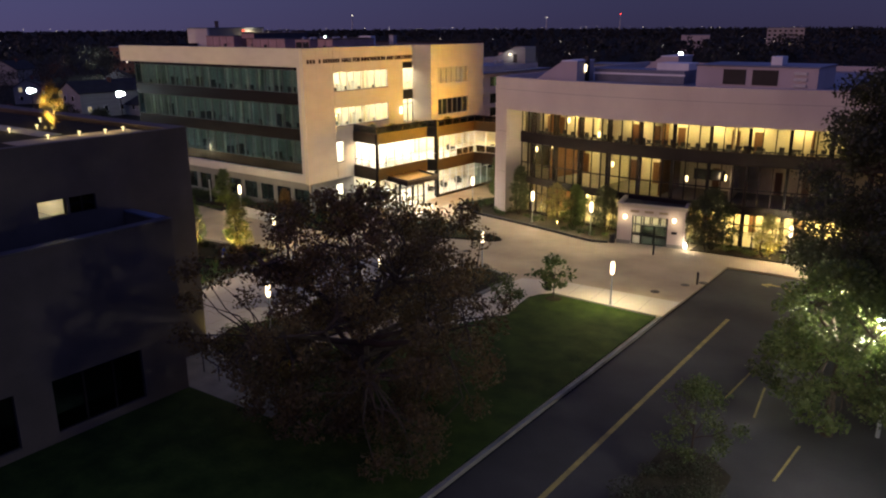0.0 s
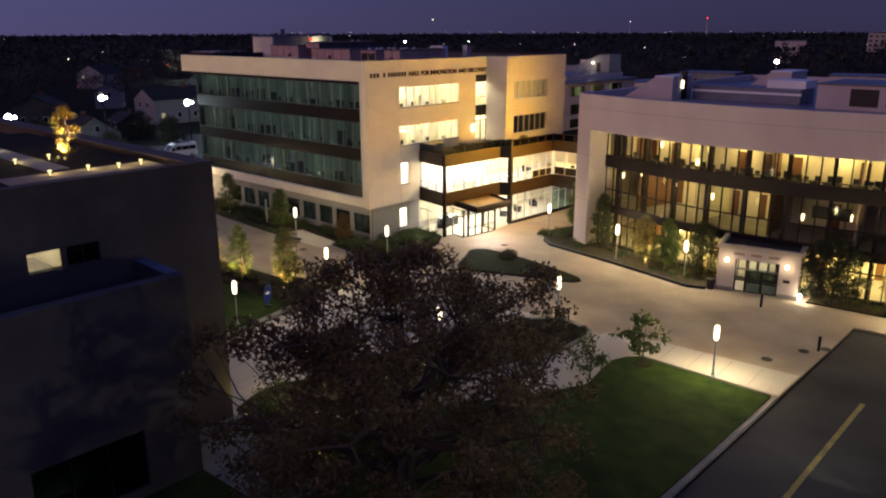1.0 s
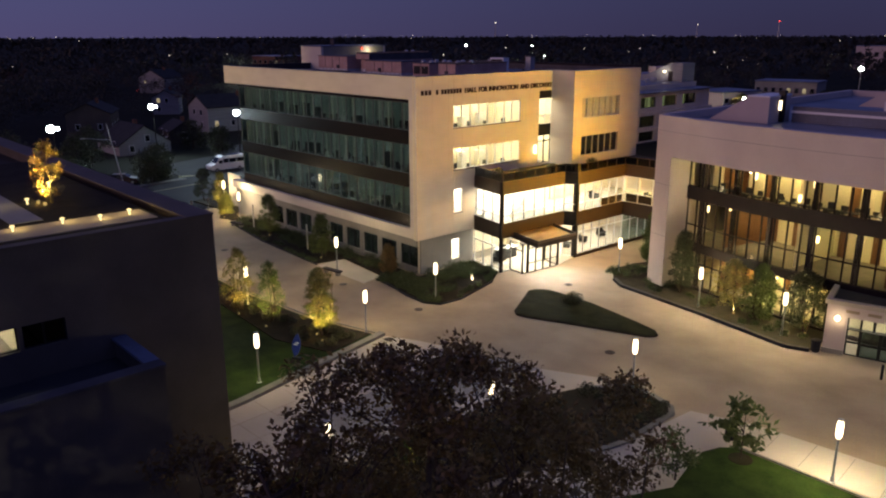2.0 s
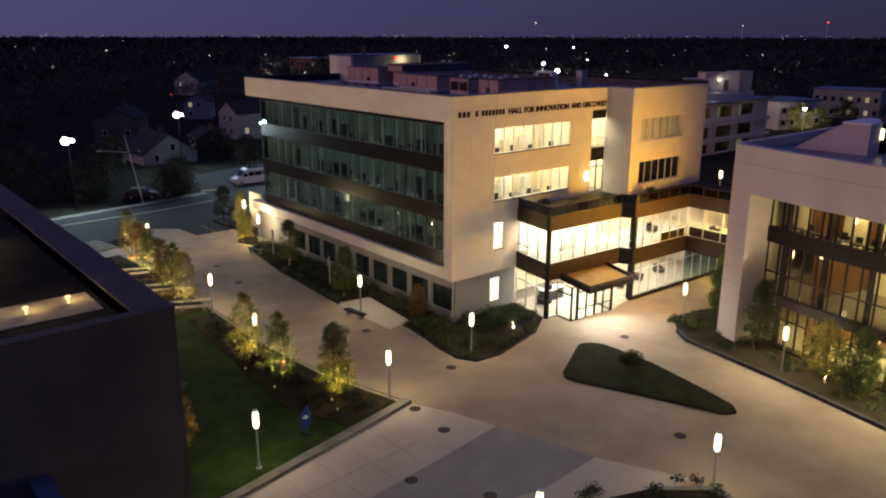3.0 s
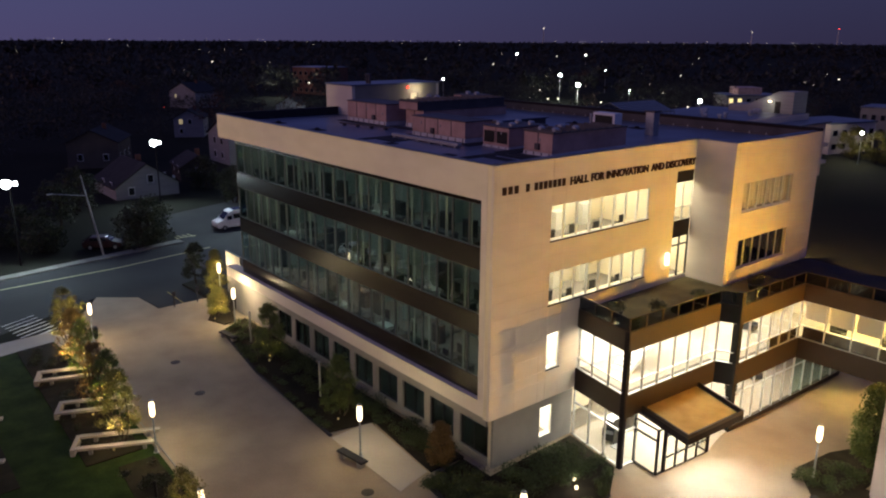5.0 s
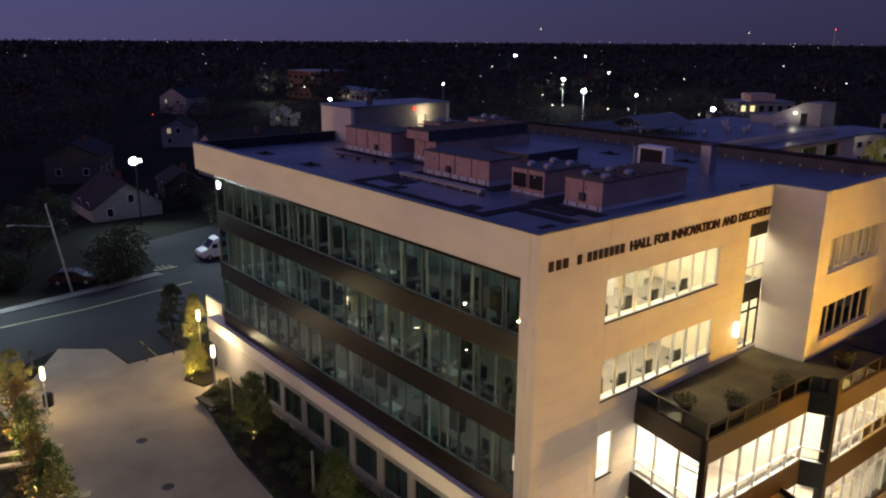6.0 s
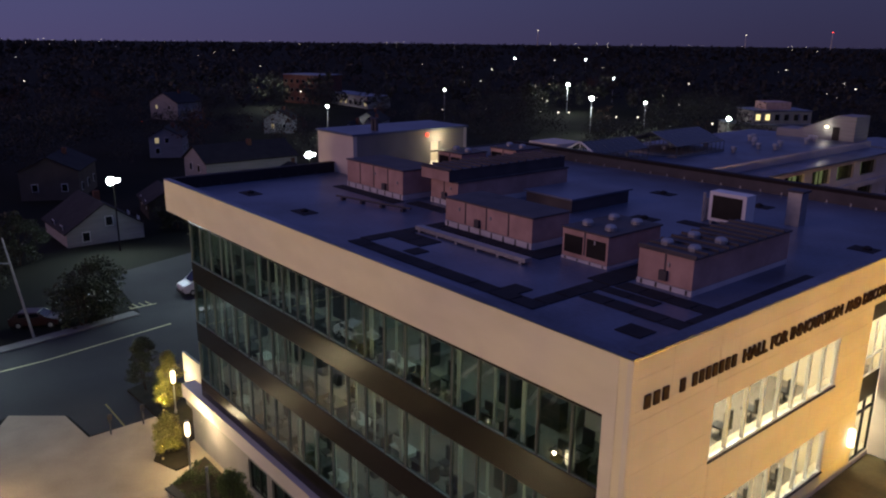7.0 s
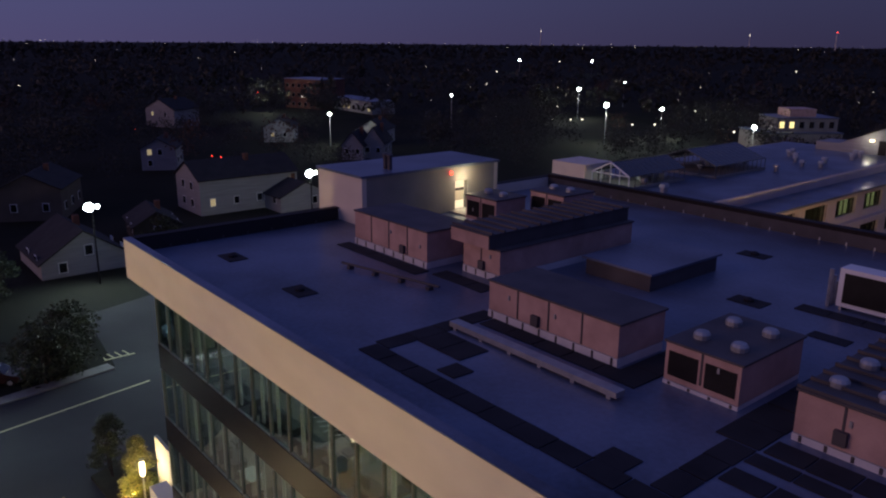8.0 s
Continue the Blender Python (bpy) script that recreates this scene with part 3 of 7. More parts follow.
def stone_panels(x, a0, a1, z0, z1, holes, width=1.9, height=0.98):
    """Stone facing panels with open joints, fitted round the openings."""
    def cuts(lo, hi, step, edges):
        out = sorted({lo, hi, *[e for e in edges if lo < e < hi]})
        v = lo + step
        while v < hi - 0.3:
            if all(abs(v - e) > 0.35 for e in out):
                out.append(v)
            v += step
        return sorted(out)
    zs = cuts(z0, z1, height, {e for h in holes for e in h[2:]})
    ys = cuts(a0, a1, width, {e for h in holes for e in h[:2]})
    for lo, hi in zip(zs, zs[1:]):
        for p, q in zip(ys, ys[1:]):
            m, n = (p + q) / 2, (lo + hi) / 2
            if not any(h[0] < m < h[1] and h[2] < n < h[3] for h in holes):
                hpart("stone_panel", bb(x, x + 0.02, p + 0.006, q - 0.006, lo + 0.006, hi - 0.006), M_PANEL)


stone_panels(XE, YS + 0.03, YL - 0.41, 3.31, ZT - 0.02, EH)
stone_panels(XM, YL + 0.01, YN - 0.01, 8.45, ZT - 0.02, [(73.75, 80.15, 13.0, 14.95), (73.85, 80.15, 9.2, 11.15)])

# floors, ceilings and inner walls
for z in (0.02, 4.45, 8.35, 12.2):
    hpart("floor_slab", bb(-91.7, XE - 0.45, YS + 1.0 if z > 1 else YS + 0.95, YN - 0.45, z - 0.25, z), M_CARPET)
for z in (3.2, 7.9, 11.85, 15.55):
    hpart("ceiling", bb(-91.7, XE - 0.45, YS + 0.95, YN - 0.45, z, z + 0.2), M_CEIL)
hpart("inner_wall", bb(-91.7, -64.6, 60.2, 60.4, 0.02, 15.55), M_INGREY)
hpart("inner_wall", bb(-64.8, -64.6, 58.2, 72.0, 0.02, 15.55), M_INWALL)
hpart("inner_wall", bb(-64.6, XE - 0.45, 58.2, 58.4, 0.02, 15.55), M_INWALL)
hpart("inner_wall", bb(-64.6, XE - 0.45, 68.4, 68.6, 0.02, 15.55), M_INWALL)
hpart("inner_wall", bb(-64.6, XM - 0.45, 72.86, 73.0, 8.4, 15.55), M_INWALL)
hpart("inner_wall", bb(-61.6, -61.4, 73.0, 83.2, 8.4, 15.55), M_INWALL)
hpart("floor_slab", bb(-61.4, XM - 0.45, 73.0, 83.2, 12.0, 12.2), M_CARPET)
for k in range(7):
    x = -90 + 4.1 * k
    hpart("partition", bb(x, x + 0.12, 58.3, 60.2, 4.45, 15.55), M_INGREY)
for z in (3.16, 7.86, 11.81, 15.51):
    hpart("ceiling_strip", bb(-91.4, -64.9, 57.0, 57.25, z, z + 0.03), G_DIM)
for z in (11.81, 15.51):
    for k in range(3):
        hpart("ceiling_panel", bb(-63.6, -61.4, 59.6 + 3.0 * k, 61.2 + 3.0 * k, z, z + 0.03), G_ROOM)
    hpart("ceiling_panel", bb(-63.0, -60.9, 69.0, 72.0, z, z + 0.03), G_ROOM)
# white partitions added close inside so the small windows look bright
hpart("inner_wall", bb(-64.5, -60.8, 60.75, 60.9, 0.04, 3.15), M_WHITE)
hpart("inner_wall", bb(-64.5, -60.8, 60.75, 60.9, 4.46, 7.84), M_WHITE)
hpart("ceiling_panel", bb(-59.8, -58.8, 75, 79, 15.51, 15.54), G_ROOM)
hpart("ceiling_panel", bb(-63.2, -61.0, 58.6, 60.6, 7.86, 7.89), G_ROOMWHITE)
hpart("ceiling_panel", bb(-63.2, -61.2, 58.6, 60.6, 3.16, 3.19), G_ROOMWHITE)

# south glass ribbons
for z0, z1 in ((13.0, 15.4), (9.2, 11.75), (5.45, 7.95)):
    hcurtain((-92.0, YS + 0.45), (-61.2, YS + 0.45), z0, z1, 22, GL_GREEN, M_MULLION, (), bar=0.06)
for z0, z1 in ((15.4, 15.72), (11.75, 13.0), (7.95, 9.2), (4.3, 5.45)):
    hpart("spandrel", bb(-92.05, -61.2, YS + 0.36, YS + 0.56, z0, z1), M_SPANDREL, "dark bronze metal band")
for z0, z1 in ((13.0, 15.4), (9.2, 11.75), (5.45, 7.95)):
    hcurtain((-92.0, 59.5), (-92.0, YS + 0.52), z0, z1, 3, GL_GREEN, M_MULLION, (), bar=0.06)
random.seed(9)
for z in (12.2, 8.35, 4.45):
    for k in range(17):
        x = -90.6 + 1.75 * k + random.uniform(-0.3, 0.3)
        bm = bb(x, x + 1.2, 55.5, 56.2, z + 0.68, z + 0.73)
        box(bm, x + 0.03, x + 0.09, 55.55, 56.15, z, z + 0.68)
        box(bm, x + 1.1, x + 1.16, 55.55, 56.15, z, z + 0.68)
        if random.random() < 0.7:
            box(bm, x + 0.3, x + 0.85, 55.6, 55.66, z + 0.85, z + 1.22)
            box(bm, x + 0.52, x + 0.62, 55.6, 55.7, z + 0.73, z + 0.85)
        pale = random.random() < 0.12
        whole("desk", bm, M_BLIND if pale else M_FURN, "pale office desk with a monitor behind the glass" if pale else "dark office desk with a monitor behind the glass", "desk", "desks behind the glass")
        if random.random() < 0.8:
            w = random.uniform(0.08, 0.22)
            whole("curtain", bb(x + 1.25, x + 1.25 + w, 55.1, 55.16, z + 0.75, z + 3.2), M_BLIND, "pale vertical blind hanging behind the glass", "blind", "blinds behind the glass")
random.seed(41)
for z in (12.2, 8.35, 4.45):
    for k in range(12):
        x = -90.2 + 2.4 * k + random.uniform(-0.6, 0.6)
        if random.random() < 0.5:
            bm = bb(x - 0.25, x + 0.25, 56.5, 56.95, z + 0.44, z + 0.54)
            box(bm, x - 0.23, x + 0.23, 56.9, 56.98, z + 0.54, z + 1.15)
            tube(bm, (x, 56.7, z), (x, 56.7, z + 0.44), 0.05, 0.05, 6)
            lathe(bm, ((0.28, 0.0), (0.28, 0.05), (0.06, 0.09)), 8, (x, 56.7, z))
            whole("office_chair", bm, M_FURN, "dark office chair behind the dim glass", "chair", "chairs behind the glass")
        else:
            h = random.uniform(1.0, 1.9)
            bm = bb(x - 0.45, x + 0.45, 57.6, 58.05, z, z + h)
            for q in range(3):
                box(bm, x - 0.42, x + 0.42, 57.58, 57.6, z + 0.08 + h * q / 3, z + h * (q + 1) / 3 - 0.04)
            whole("cabinet", bm, M_FURN, "dark filing cabinet behind the dim glass", "cabinet", "cabinets behind the glass")
# ground floor windows
for a, b, z0, z1 in GW:
    hcurtain((a, YS + 0.75), (b, YS + 0.75), z0, z1, 2, GL_DARK, M_BRONZE, bar=0.06)

# east windows
for (a, b, z0, z1), n in ((E4, 8), (E3, 8), ((58.9, 59.95, 5.2, 7.4), 1)):
    hcurtain((XE - 0.1, a), (XE - 0.1, b), z0, z1, n, GL_CLEAR, M_SILVER, bar=0.07)
    hpart("window_sill", bb(XE - 0.1, XE + 0.06, a - 0.05, b + 0.05, z0 - 0.07, z0 - 0.004), M_BRONZE)
hcurtain((XE - 0.4, 58.9), (XE - 0.4, 59.95), 0.65, 2.6, 1, GL_CLEAR, M_SILVER, bar=0.07)
hcurtain((XM - 0.22, 73.75), (XM - 0.22, 80.15), 13.0, 14.95, 6, GL_CLEAR, M_SILVER, bar=0.07)
hcurtain((XM - 0.22, 73.85), (XM - 0.22, 80.15), 9.2, 11.15, 6, GL_DARK, M_SILVER, bar=0.07)
for k in range(6):
    whole("roller_blind", bb(XM - 0.5, XM - 0.48, 73.8 + 1.07 * k, 74.74 + 1.07 * k, 13.12, 15.0), M_BLIND, "pale roller blind drawn behind a lit window", "blind", "roller blinds")
for k in (0, 1, 5):
    whole("roller_blind", bb(XM - 0.5, XM - 0.48, 73.9 + 1.05 * k, 74.9 + 1.05 * k, 9.1, 11.2), M_BLIND, "pale roller blind drawn behind a dark window", "blind", "roller blinds")
hcurtain((XE - 0.1, 70.5), (XE - 0.1, 72.44), 12.4, 14.95, 2, GL_CLEAR, M_SILVER, (13.25,), bar=0.05, depth=0.1)
hpart("slot_panel", bb(XE - 0.17, XE - 0.05, 70.5, 72.44, 14.95, 15.7), M_BLACK)
hpart("slot_panel", bb(XE - 0.17, XE - 0.05, 70.5, 72.44, 11.3, 12.4), M_BLACK)
hcurtain((XE - 0.1, 70.5), (XE - 0.1, 72.44), 8.5, 11.3, 2, GL_CLEAR, M_BLACK, (10.7,), bar=0.08, depth=0.1, name="terrace_door")
random.seed(3)
for z in (12.2, 8.35):
    for y in (59.8, 61.6, 63.7, 66.2):
        bm = bb(-61.9, -61.3, y, y + 0.5, z + 0.42, z + 0.5)
        box(bm, -61.4, -61.32, y, y + 0.5, z + 0.5, z + 1.0 + random.uniform(0, 0.25))
        tube(bm, (-61.6, y + 0.25, z), (-61.6, y + 0.25, z + 0.42), 0.05, 0.05)
        lathe(bm, ((0.3, 0.0), (0.3, 0.05), (0.06, 0.09)), 10, (-61.6, y + 0.25, z))
        whole("office_chair", bm, M_FURN, "dark office chair behind a lit window", "chair", "office chairs")
        w = random.uniform(0.12, 0.3)
        whole("cabinet", bb(-64.4, -63.9, y - 0.5, y + 0.4, z, z + random.uniform(0.9, 2.0)), M_BLIND, "pale office cabinet against the wall", "cabinet", "office cabinets")

# sign above the windows: the personal name as plain bars, the rest lettered
sign = thing("wall_sign", XE + 0.02, 63.6, 16.1, "dark metal lettering on the pale stone wall", "sign")
SI = sign.matrix_world.inverted()
for y0, y1, n in ((55.0, 56.3, 3), (56.72, 57.1, 1), (57.36, 59.9, 7)):
    for k in range(n):
        w = (y1 - y0) / n
        ob = part("letter_bar", bb(XE, XE + 0.08, y0 + w * k, y0 + w * k + w * 0.62, 16.05, 16.46), M_LETTER, sign)
        ob.matrix_parent_inverse = SI
for word, y0, y1 in (("HALL", 60.2, 61.71), ("FOR", 61.97, 63.1), ("INNOVATION", 63.31, 67.28), ("AND", 67.58, 68.87), ("DISCOVERY", 69.12, 72.35)):
    cu = bpy.data.curves.new(word.lower(), "FONT")
    cu.body, cu.extrude, cu.size, cu.offset = word, 0.04, 0.62, 0.016
    tmp = bpy.data.objects.new("tmp", cu)
    scene.collection.objects.link(tmp)
    me = bpy.data.meshes.new_from_object(tmp.evaluated_get(bpy.context.evaluated_depsgraph_get()))
    bpy.data.objects.remove(tmp)
    xs = [v.co.x for v in me.vertices]
    k = (y1 - y0) / (max(xs) - min(xs))
    for v in me.vertices:
        v.co = Vector((XE + 0.05 + v.co.z, y0 + (v.co.x - min(xs)) * k, 16.04 + v.co.y))
    me.materials.append(M_LETTER)
    ob = new("letters", me)
    ob.parent, ob.matrix_parent_inverse = sign, SI

# ---- glazed entrance bays ----
B0, B1, B2 = (-60.3, 61.65), (-56.05, 60.85), (-55.65, 69.2)
C0, C1 = (-54.55, 69.7), (-54.3, 77.1)
D1 = (-45.8, 77.1)
bay = thing("glazed_bay", -57, 66, 0, "two-storey glazed entrance bay with bronze bands and a roof terrace", "building wing")
BI = bay.matrix_world.inverted()


def bpart(name, bm, material, label=""):
    ob = part(name, bm, material, bay, label)
    ob.matrix_parent_inverse = BI
    return ob


def bcurtain(*a, **k):
    fr = curtain(bay, *a, **k)
    fr.matrix_parent_inverse = BI
    return fr


bcurtain(B0, B1, 4.6, 7.25, 3, GL_CLEAR, M_SILVER, (5.3,), bar=0.06)
bcurtain(B1, B2, 4.6, 7.25, 6, GL_CLEAR, M_SILVER, (5.3,), bar=0.06)
bcurtain(B0, B1, 0.1, 3.2, 3, GL_CLEAR, M_SILVER, (2.3,), bar=0.07)
bcurtain(B1, (-55.98, 62.0), 0.1, 3.2, 1, GL_CLEAR, M_SILVER, (2.3,), bar=0.07)
bcurtain(B2, C0, 4.6, 7.25, 1, GL_CLEAR, M_SILVER, (5.3,), bar=0.07)
bcurtain(B2, C0, 0.1, 3.2, 1, GL_CLEAR, M_SILVER, (2.3,), bar=0.07)
bcurtain(C0, C1, 4.6, 7.2, 6, GL_CLEAR, M_SILVER, (5.4,), bar=0.06)
bcurtain(C0, C1, 0.1, 3.2, 6, GL_CLEAR, M_SILVER, (2.5,), bar=0.04)
bcurtain(C1, (-54.1, 84.0), 0.1, 3.2, 5, GL_GREEN, M_SILVER, (2.5,), bar=0.04)
bcurtain(C1, D1, 4.6, 7.2, 5, GL_CLEAR, M_SILVER, (5.5,), bar=0.06)
for a, b in ((B0, B1), (B1, B2), (B2, C0), (C0, C1), (C1, D1)):
    metal = M_BLACK if a == B2 else M_COPPER
    bpart("fascia", slab(bmesh.new(), a, b, 3.2, 4.6, 0.35, 0.12), metal, "bronze metal band")
    bpart("fascia", slab(bmesh.new(), a, b, 7.25, 8.4, 0.35, 0.12), metal, "bronze metal band")
    n = max(2, round((Vector(b) - Vector(a)).length / 1.35))
    bcurtain(a, b, 8.4, 9.2, n, GL_DARK, metal, bar=0.08, depth=0.08, name="railing")
for a, b in ((C0, C1), (C1, (-54.1, 84.0))):
    bpart("base_rail", slab(bmesh.new(), a, b, 0.0, 0.3, 0.1, 0.12), M_COPPER, "bronze base rail")
bpart("corner_post", bb(-56.22, -55.94, 60.72, 61.0, 0, 8.4), M_BRONZE)
bpart("corner_post", prism(bmesh.new(), [(-54.85, 69.55), (-54.45, 69.6), (-54.42, 69.95), (-54.85, 69.9)], 0, 9.25), M_BLACK, "black metal column between the bays")
bpart("terrace", prism(bmesh.new(), [(-60.3, 61.7), (-56.2, 61.1), (-55.9, 69.6), (-54.8, 69.8), (-54.6, 76.8), (-57.4, 76.8), (-57.4, 72.4), (-60.3, 72.4)], 8.1, 8.3), M_MOSSY, "worn mossy brown roof terrace")
bpart("bridge_roof", prism(bmesh.new(), [(-57.4, 76.8), (-54.4, 77.3), (-45.6, 77.3), (-45.6, 82), (-57.4, 83.5)], 8.1, 8.32), M_ROOFDARK, "dark flat roof of the glazed bridge")
bpart("bridge_wall", bb(-57.4, -45.6, 81.9, 82.2, 3.3, 8.1), M_INWALL)
bpart("upper_floor", prism(bmesh.new(), [(-60.3, 61.8), (-56.3, 61.2), (-55.95, 69.6), (-54.8, 69.8), (-54.6, 77.3), (-45.6, 77.4), (-45.6, 81.9), (-60.3, 83.2)], 3.5, 4.5), M_WHITECON)
bpart("ceiling", prism(bmesh.new(), [(-60.3, 61.8), (-56.3, 61.2), (-55.95, 69.6), (-54.8, 69.8), (-54.6, 77.3), (-45.6, 77.4), (-45.6, 81.9), (-60.3, 83.2)], 7.4, 7.6), M_CEIL)
bpart("ground_floor", prism(bmesh.new(), [(-60.6, 61.8), (-56.2, 61.0), (-55.9, 62), (-54.3, 61.8), (-53.9, 66.4), (-54.6, 69.8), (-54.2, 84), (-60.3, 84)], -0.1, 0.04), M_WHITECON)
bpart("back_wall", bb(-60.3, -60.1, 72.5, 84, 0.04, 7.4), M_INWALL)
bpart("back_wall", bb(-62.6, -62.4, 61.7, 72.0, 0.04, 3.3), M_INWALL)
# white lining added to brighten the view through the upper bay glass
bpart("wall_lining", bb(-60.28, -60.2, 61.8, 72.4, 4.5, 7.38), M_WHITE, "white plaster wall")
bpart("inner_ceiling", bb(-62.4, -56.4, 61.9, 83, 3.3, 3.48), M_CEIL)
for y in (62.4, 64.6, 66.8, 69.0):
    bpart("ceiling_panel", bb(-59.6, -57.4, y, y + 1.2, 7.36, 7.39), G_ROOMWHITE)
    bpart("ceiling_panel", bb(-59.6, -57.4, y, y + 1.2, 3.26, 3.29), G_ROOMWHITE)
for y in (71.2, 73.4, 75.6, 78.2):
    bpart("ceiling_panel", bb(-58.6, -56.6, y, y + 1.0, 7.36, 7.39), G_ROOMWHITE)
    bpart("ceiling_panel", bb(-58.4, -56.8, y, y + 1.2, 3.26, 3.29), G_ROOMWHITE)
for x in (-53.0, -50.4, -47.8):
    bpart("ceiling_panel", bb(x, x + 1.2, 78.6, 80.6, 7.36, 7.39), G_AMBER)
bpart("dado_panel", slab(bmesh.new(), (-54.45, 73.6), (-54.35, 76.9), 4.62, 5.36, 0.1, 0.0), M_COPPER, "dark panel behind the lower panes")
bpart("dado_panel", slab(bmesh.new(), (-54.1, 77.3), (-45.7, 77.3), 4.62, 5.44, 0.1, 0.0), M_COPPER)
for k in range(5):
    whole("roller_blind", bb(-54.1 + 1.66 * k, -52.6 + 1.66 * k, 77.34, 77.36, 5.95, 7.2), M_BLIND, "pale roller blind half drawn in the glazed bridge", "blind", "bridge blinds")
stair = thing("staircase", -58.6, 66, 4.5, "white metal staircase inside the glazed bay", "staircase")
bm = bmesh.new()
for k in range(14):
    box(bm, -59.2, -57.9, 63.6 + 0.28 * k, 63.9 + 0.28 * k, 4.5 + 0.19 * k, 4.55 + 0.19 * k)
ob = part("tread", bm, M_WHITE, stair)
ob.matrix_parent_inverse = stair.matrix_world.inverted()
bm = bmesh.new()
tube(bm, (-57.85, 63.5, 5.4), (-57.85, 67.6, 8.0 - 0.85), 0.05, 0.05)
tube(bm, (-57.85, 63.5, 4.5), (-57.85, 67.6, 7.1), 0.12, 0.12)
ob = part("handrail", bm, M_WHITE, stair)
ob.matrix_parent_inverse = stair.matrix_world.inverted()

random.seed(23)
for x, y, z in ((-58.4, 62.9, 0.04), (-57.0, 71.6, 0.04), (-57.2, 74.6, 0.04), (-57.4, 78.0, 0.04), (-57.0, 75.8, 4.5), (-52.6, 79.2, 4.5), (-49.4, 79.4, 4.5)):
    ob = thing("lounge_chair", x, y, z, "dark upholstered lounge chair inside the glazed bay", "chair", "lounge chairs", random.uniform(-30, 30))
    part("seat", bb(-0.36, 0.36, -0.36, 0.36, 0.18, 0.44), M_FURN, ob)
    part("backrest", bb(-0.42, -0.3, -0.36, 0.36, 0.44, 0.9), M_FURN, ob)
    for q in (-0.42, 0.36):
        part("armrest", bb(-0.36, 0.36, q, q + 0.07, 0.18, 0.62), M_FURN, ob)
    for q in (-0.3, 0.26):
        part("leg", bb(q, q + 0.05, -0.3, -0.25, 0, 0.18), M_STEEL, ob)
        part("leg", bb(q, q + 0.05, 0.25, 0.3, 0, 0.18), M_STEEL, ob)
ob = thing("reception_desk", -58.9, 64.6, 0.04, "dark reception desk with a pale top in the lobby", "desk")
part("front", bb(-0.35, 0.3, -1.2, 1.2, 0, 1.0), M_FURN, ob)
part("worktop", bb(-0.42, 0.38, -1.28, 1.28, 1.0, 1.05), M_WHITE, ob)
ob = thing("notice_stand", -57.6, 62.7, 0.04, "tall dark notice stand behind the glass", "stand")
part("board", bb(-0.06, 0.0, -0.5, 0.5, 0.3, 1.9), M_FURN, ob)
part("base", bb(-0.3, 0.25, -0.4, 0.4, 0, 0.06), M_STEEL, ob)
part("post", bb(-0.09, -0.06, -0.05, 0.05, 0.06, 1.8), M_STEEL, ob)

# vestibule with doors and canopy
V = ((-55.95, 62.0), (-54.25, 61.75), (-53.85, 66.3), (-55.7, 66.6))
bcurtain(V[0], V[1], 0.1, 2.9, 1, GL_CLEAR, M_BRONZE, (2.2,), bar=0.075)
bcurtain((-54.25, 61.75), (-54.2, 62.35), 0.1, 2.9, 1, GL_CLEAR, M_BRONZE, bar=0.1)
bcurtain(V[2], V[3], 0.1, 2.9, 1, GL_CLEAR, M_BRONZE, (2.2,), bar=0.1)
for k in range(2):
    y0 = 62.5 + 1.9 * k
    for j in range(2):
        a = (-54.19 + 0.085 * (y0 - 62.5 + 0.92 * j), y0 + 0.92 * j)
        b = (-54.19 + 0.085 * (y0 - 62.5 + 0.92 * j + 0.88), y0 + 0.92 * j + 0.88)
        d = bcurtain(a, b, 0.06, 2.3, 1, GL_CLEAR, M_BRONZE, (0.95,), bar=0.065, depth=0.08, name="door")
        h = tube(bmesh.new(), (a[0] + 0.1, (a[1] + b[1]) / 2 + (0.3 if j == 0 else -0.3), 0.8), (a[0] + 0.1, (a[1] + b[1]) / 2 + (0.3 if j == 0 else -0.3), 1.3), 0.02, 0.02)
        ob = part("handle", h, M_STEEL, d)
    bcurtain((-54.19 + 0.085 * (y0 - 62.5), y0), (-54.19 + 0.085 * (y0 - 60.7), y0 + 1.8), 2.36, 2.9, 2, GL_CLEAR, M_BRONZE, bar=0.07)
bpart("ceiling_panel", bb(-55.6, -54.6, 62.6, 66.0, 2.96, 2.99), G_ROOMWHITE)
canopy = thing("entrance_canopy", -54, 64.5, 2.95, "bronze metal canopy over the doors, amber light painted on its top", "canopy")
CAN = [(-56.6, 62.5), (-52.2, 61.4), (-51.9, 66.4), (-55.7, 67.7)]
CANIN = [(-56.3, 62.8), (-52.5, 61.75), (-52.2, 66.2), (-55.6, 67.4)]
for nm, pts, z0, z1, m in (("canopy_rim", CAN, 2.98, 3.36, M_BRONZE), ("canopy_top", CANIN, 3.36, 3.39, M_AMBERTOP)):
    ob = part(nm, prism(bmesh.new(), pts, z0, z1), m, canopy)
    ob.matrix_parent_inverse = canopy.matrix_world.inverted()
bm = bmesh.new()
for a, b in zip(CAN, [*CAN[1:], CAN[0]]):
    slab(bm, a, b, 3.36, 3.6, 0.1, 0.0)
ob = part("upstand", bm, M_COPPER, canopy)
ob.matrix_parent_inverse = canopy.matrix_world.inverted()
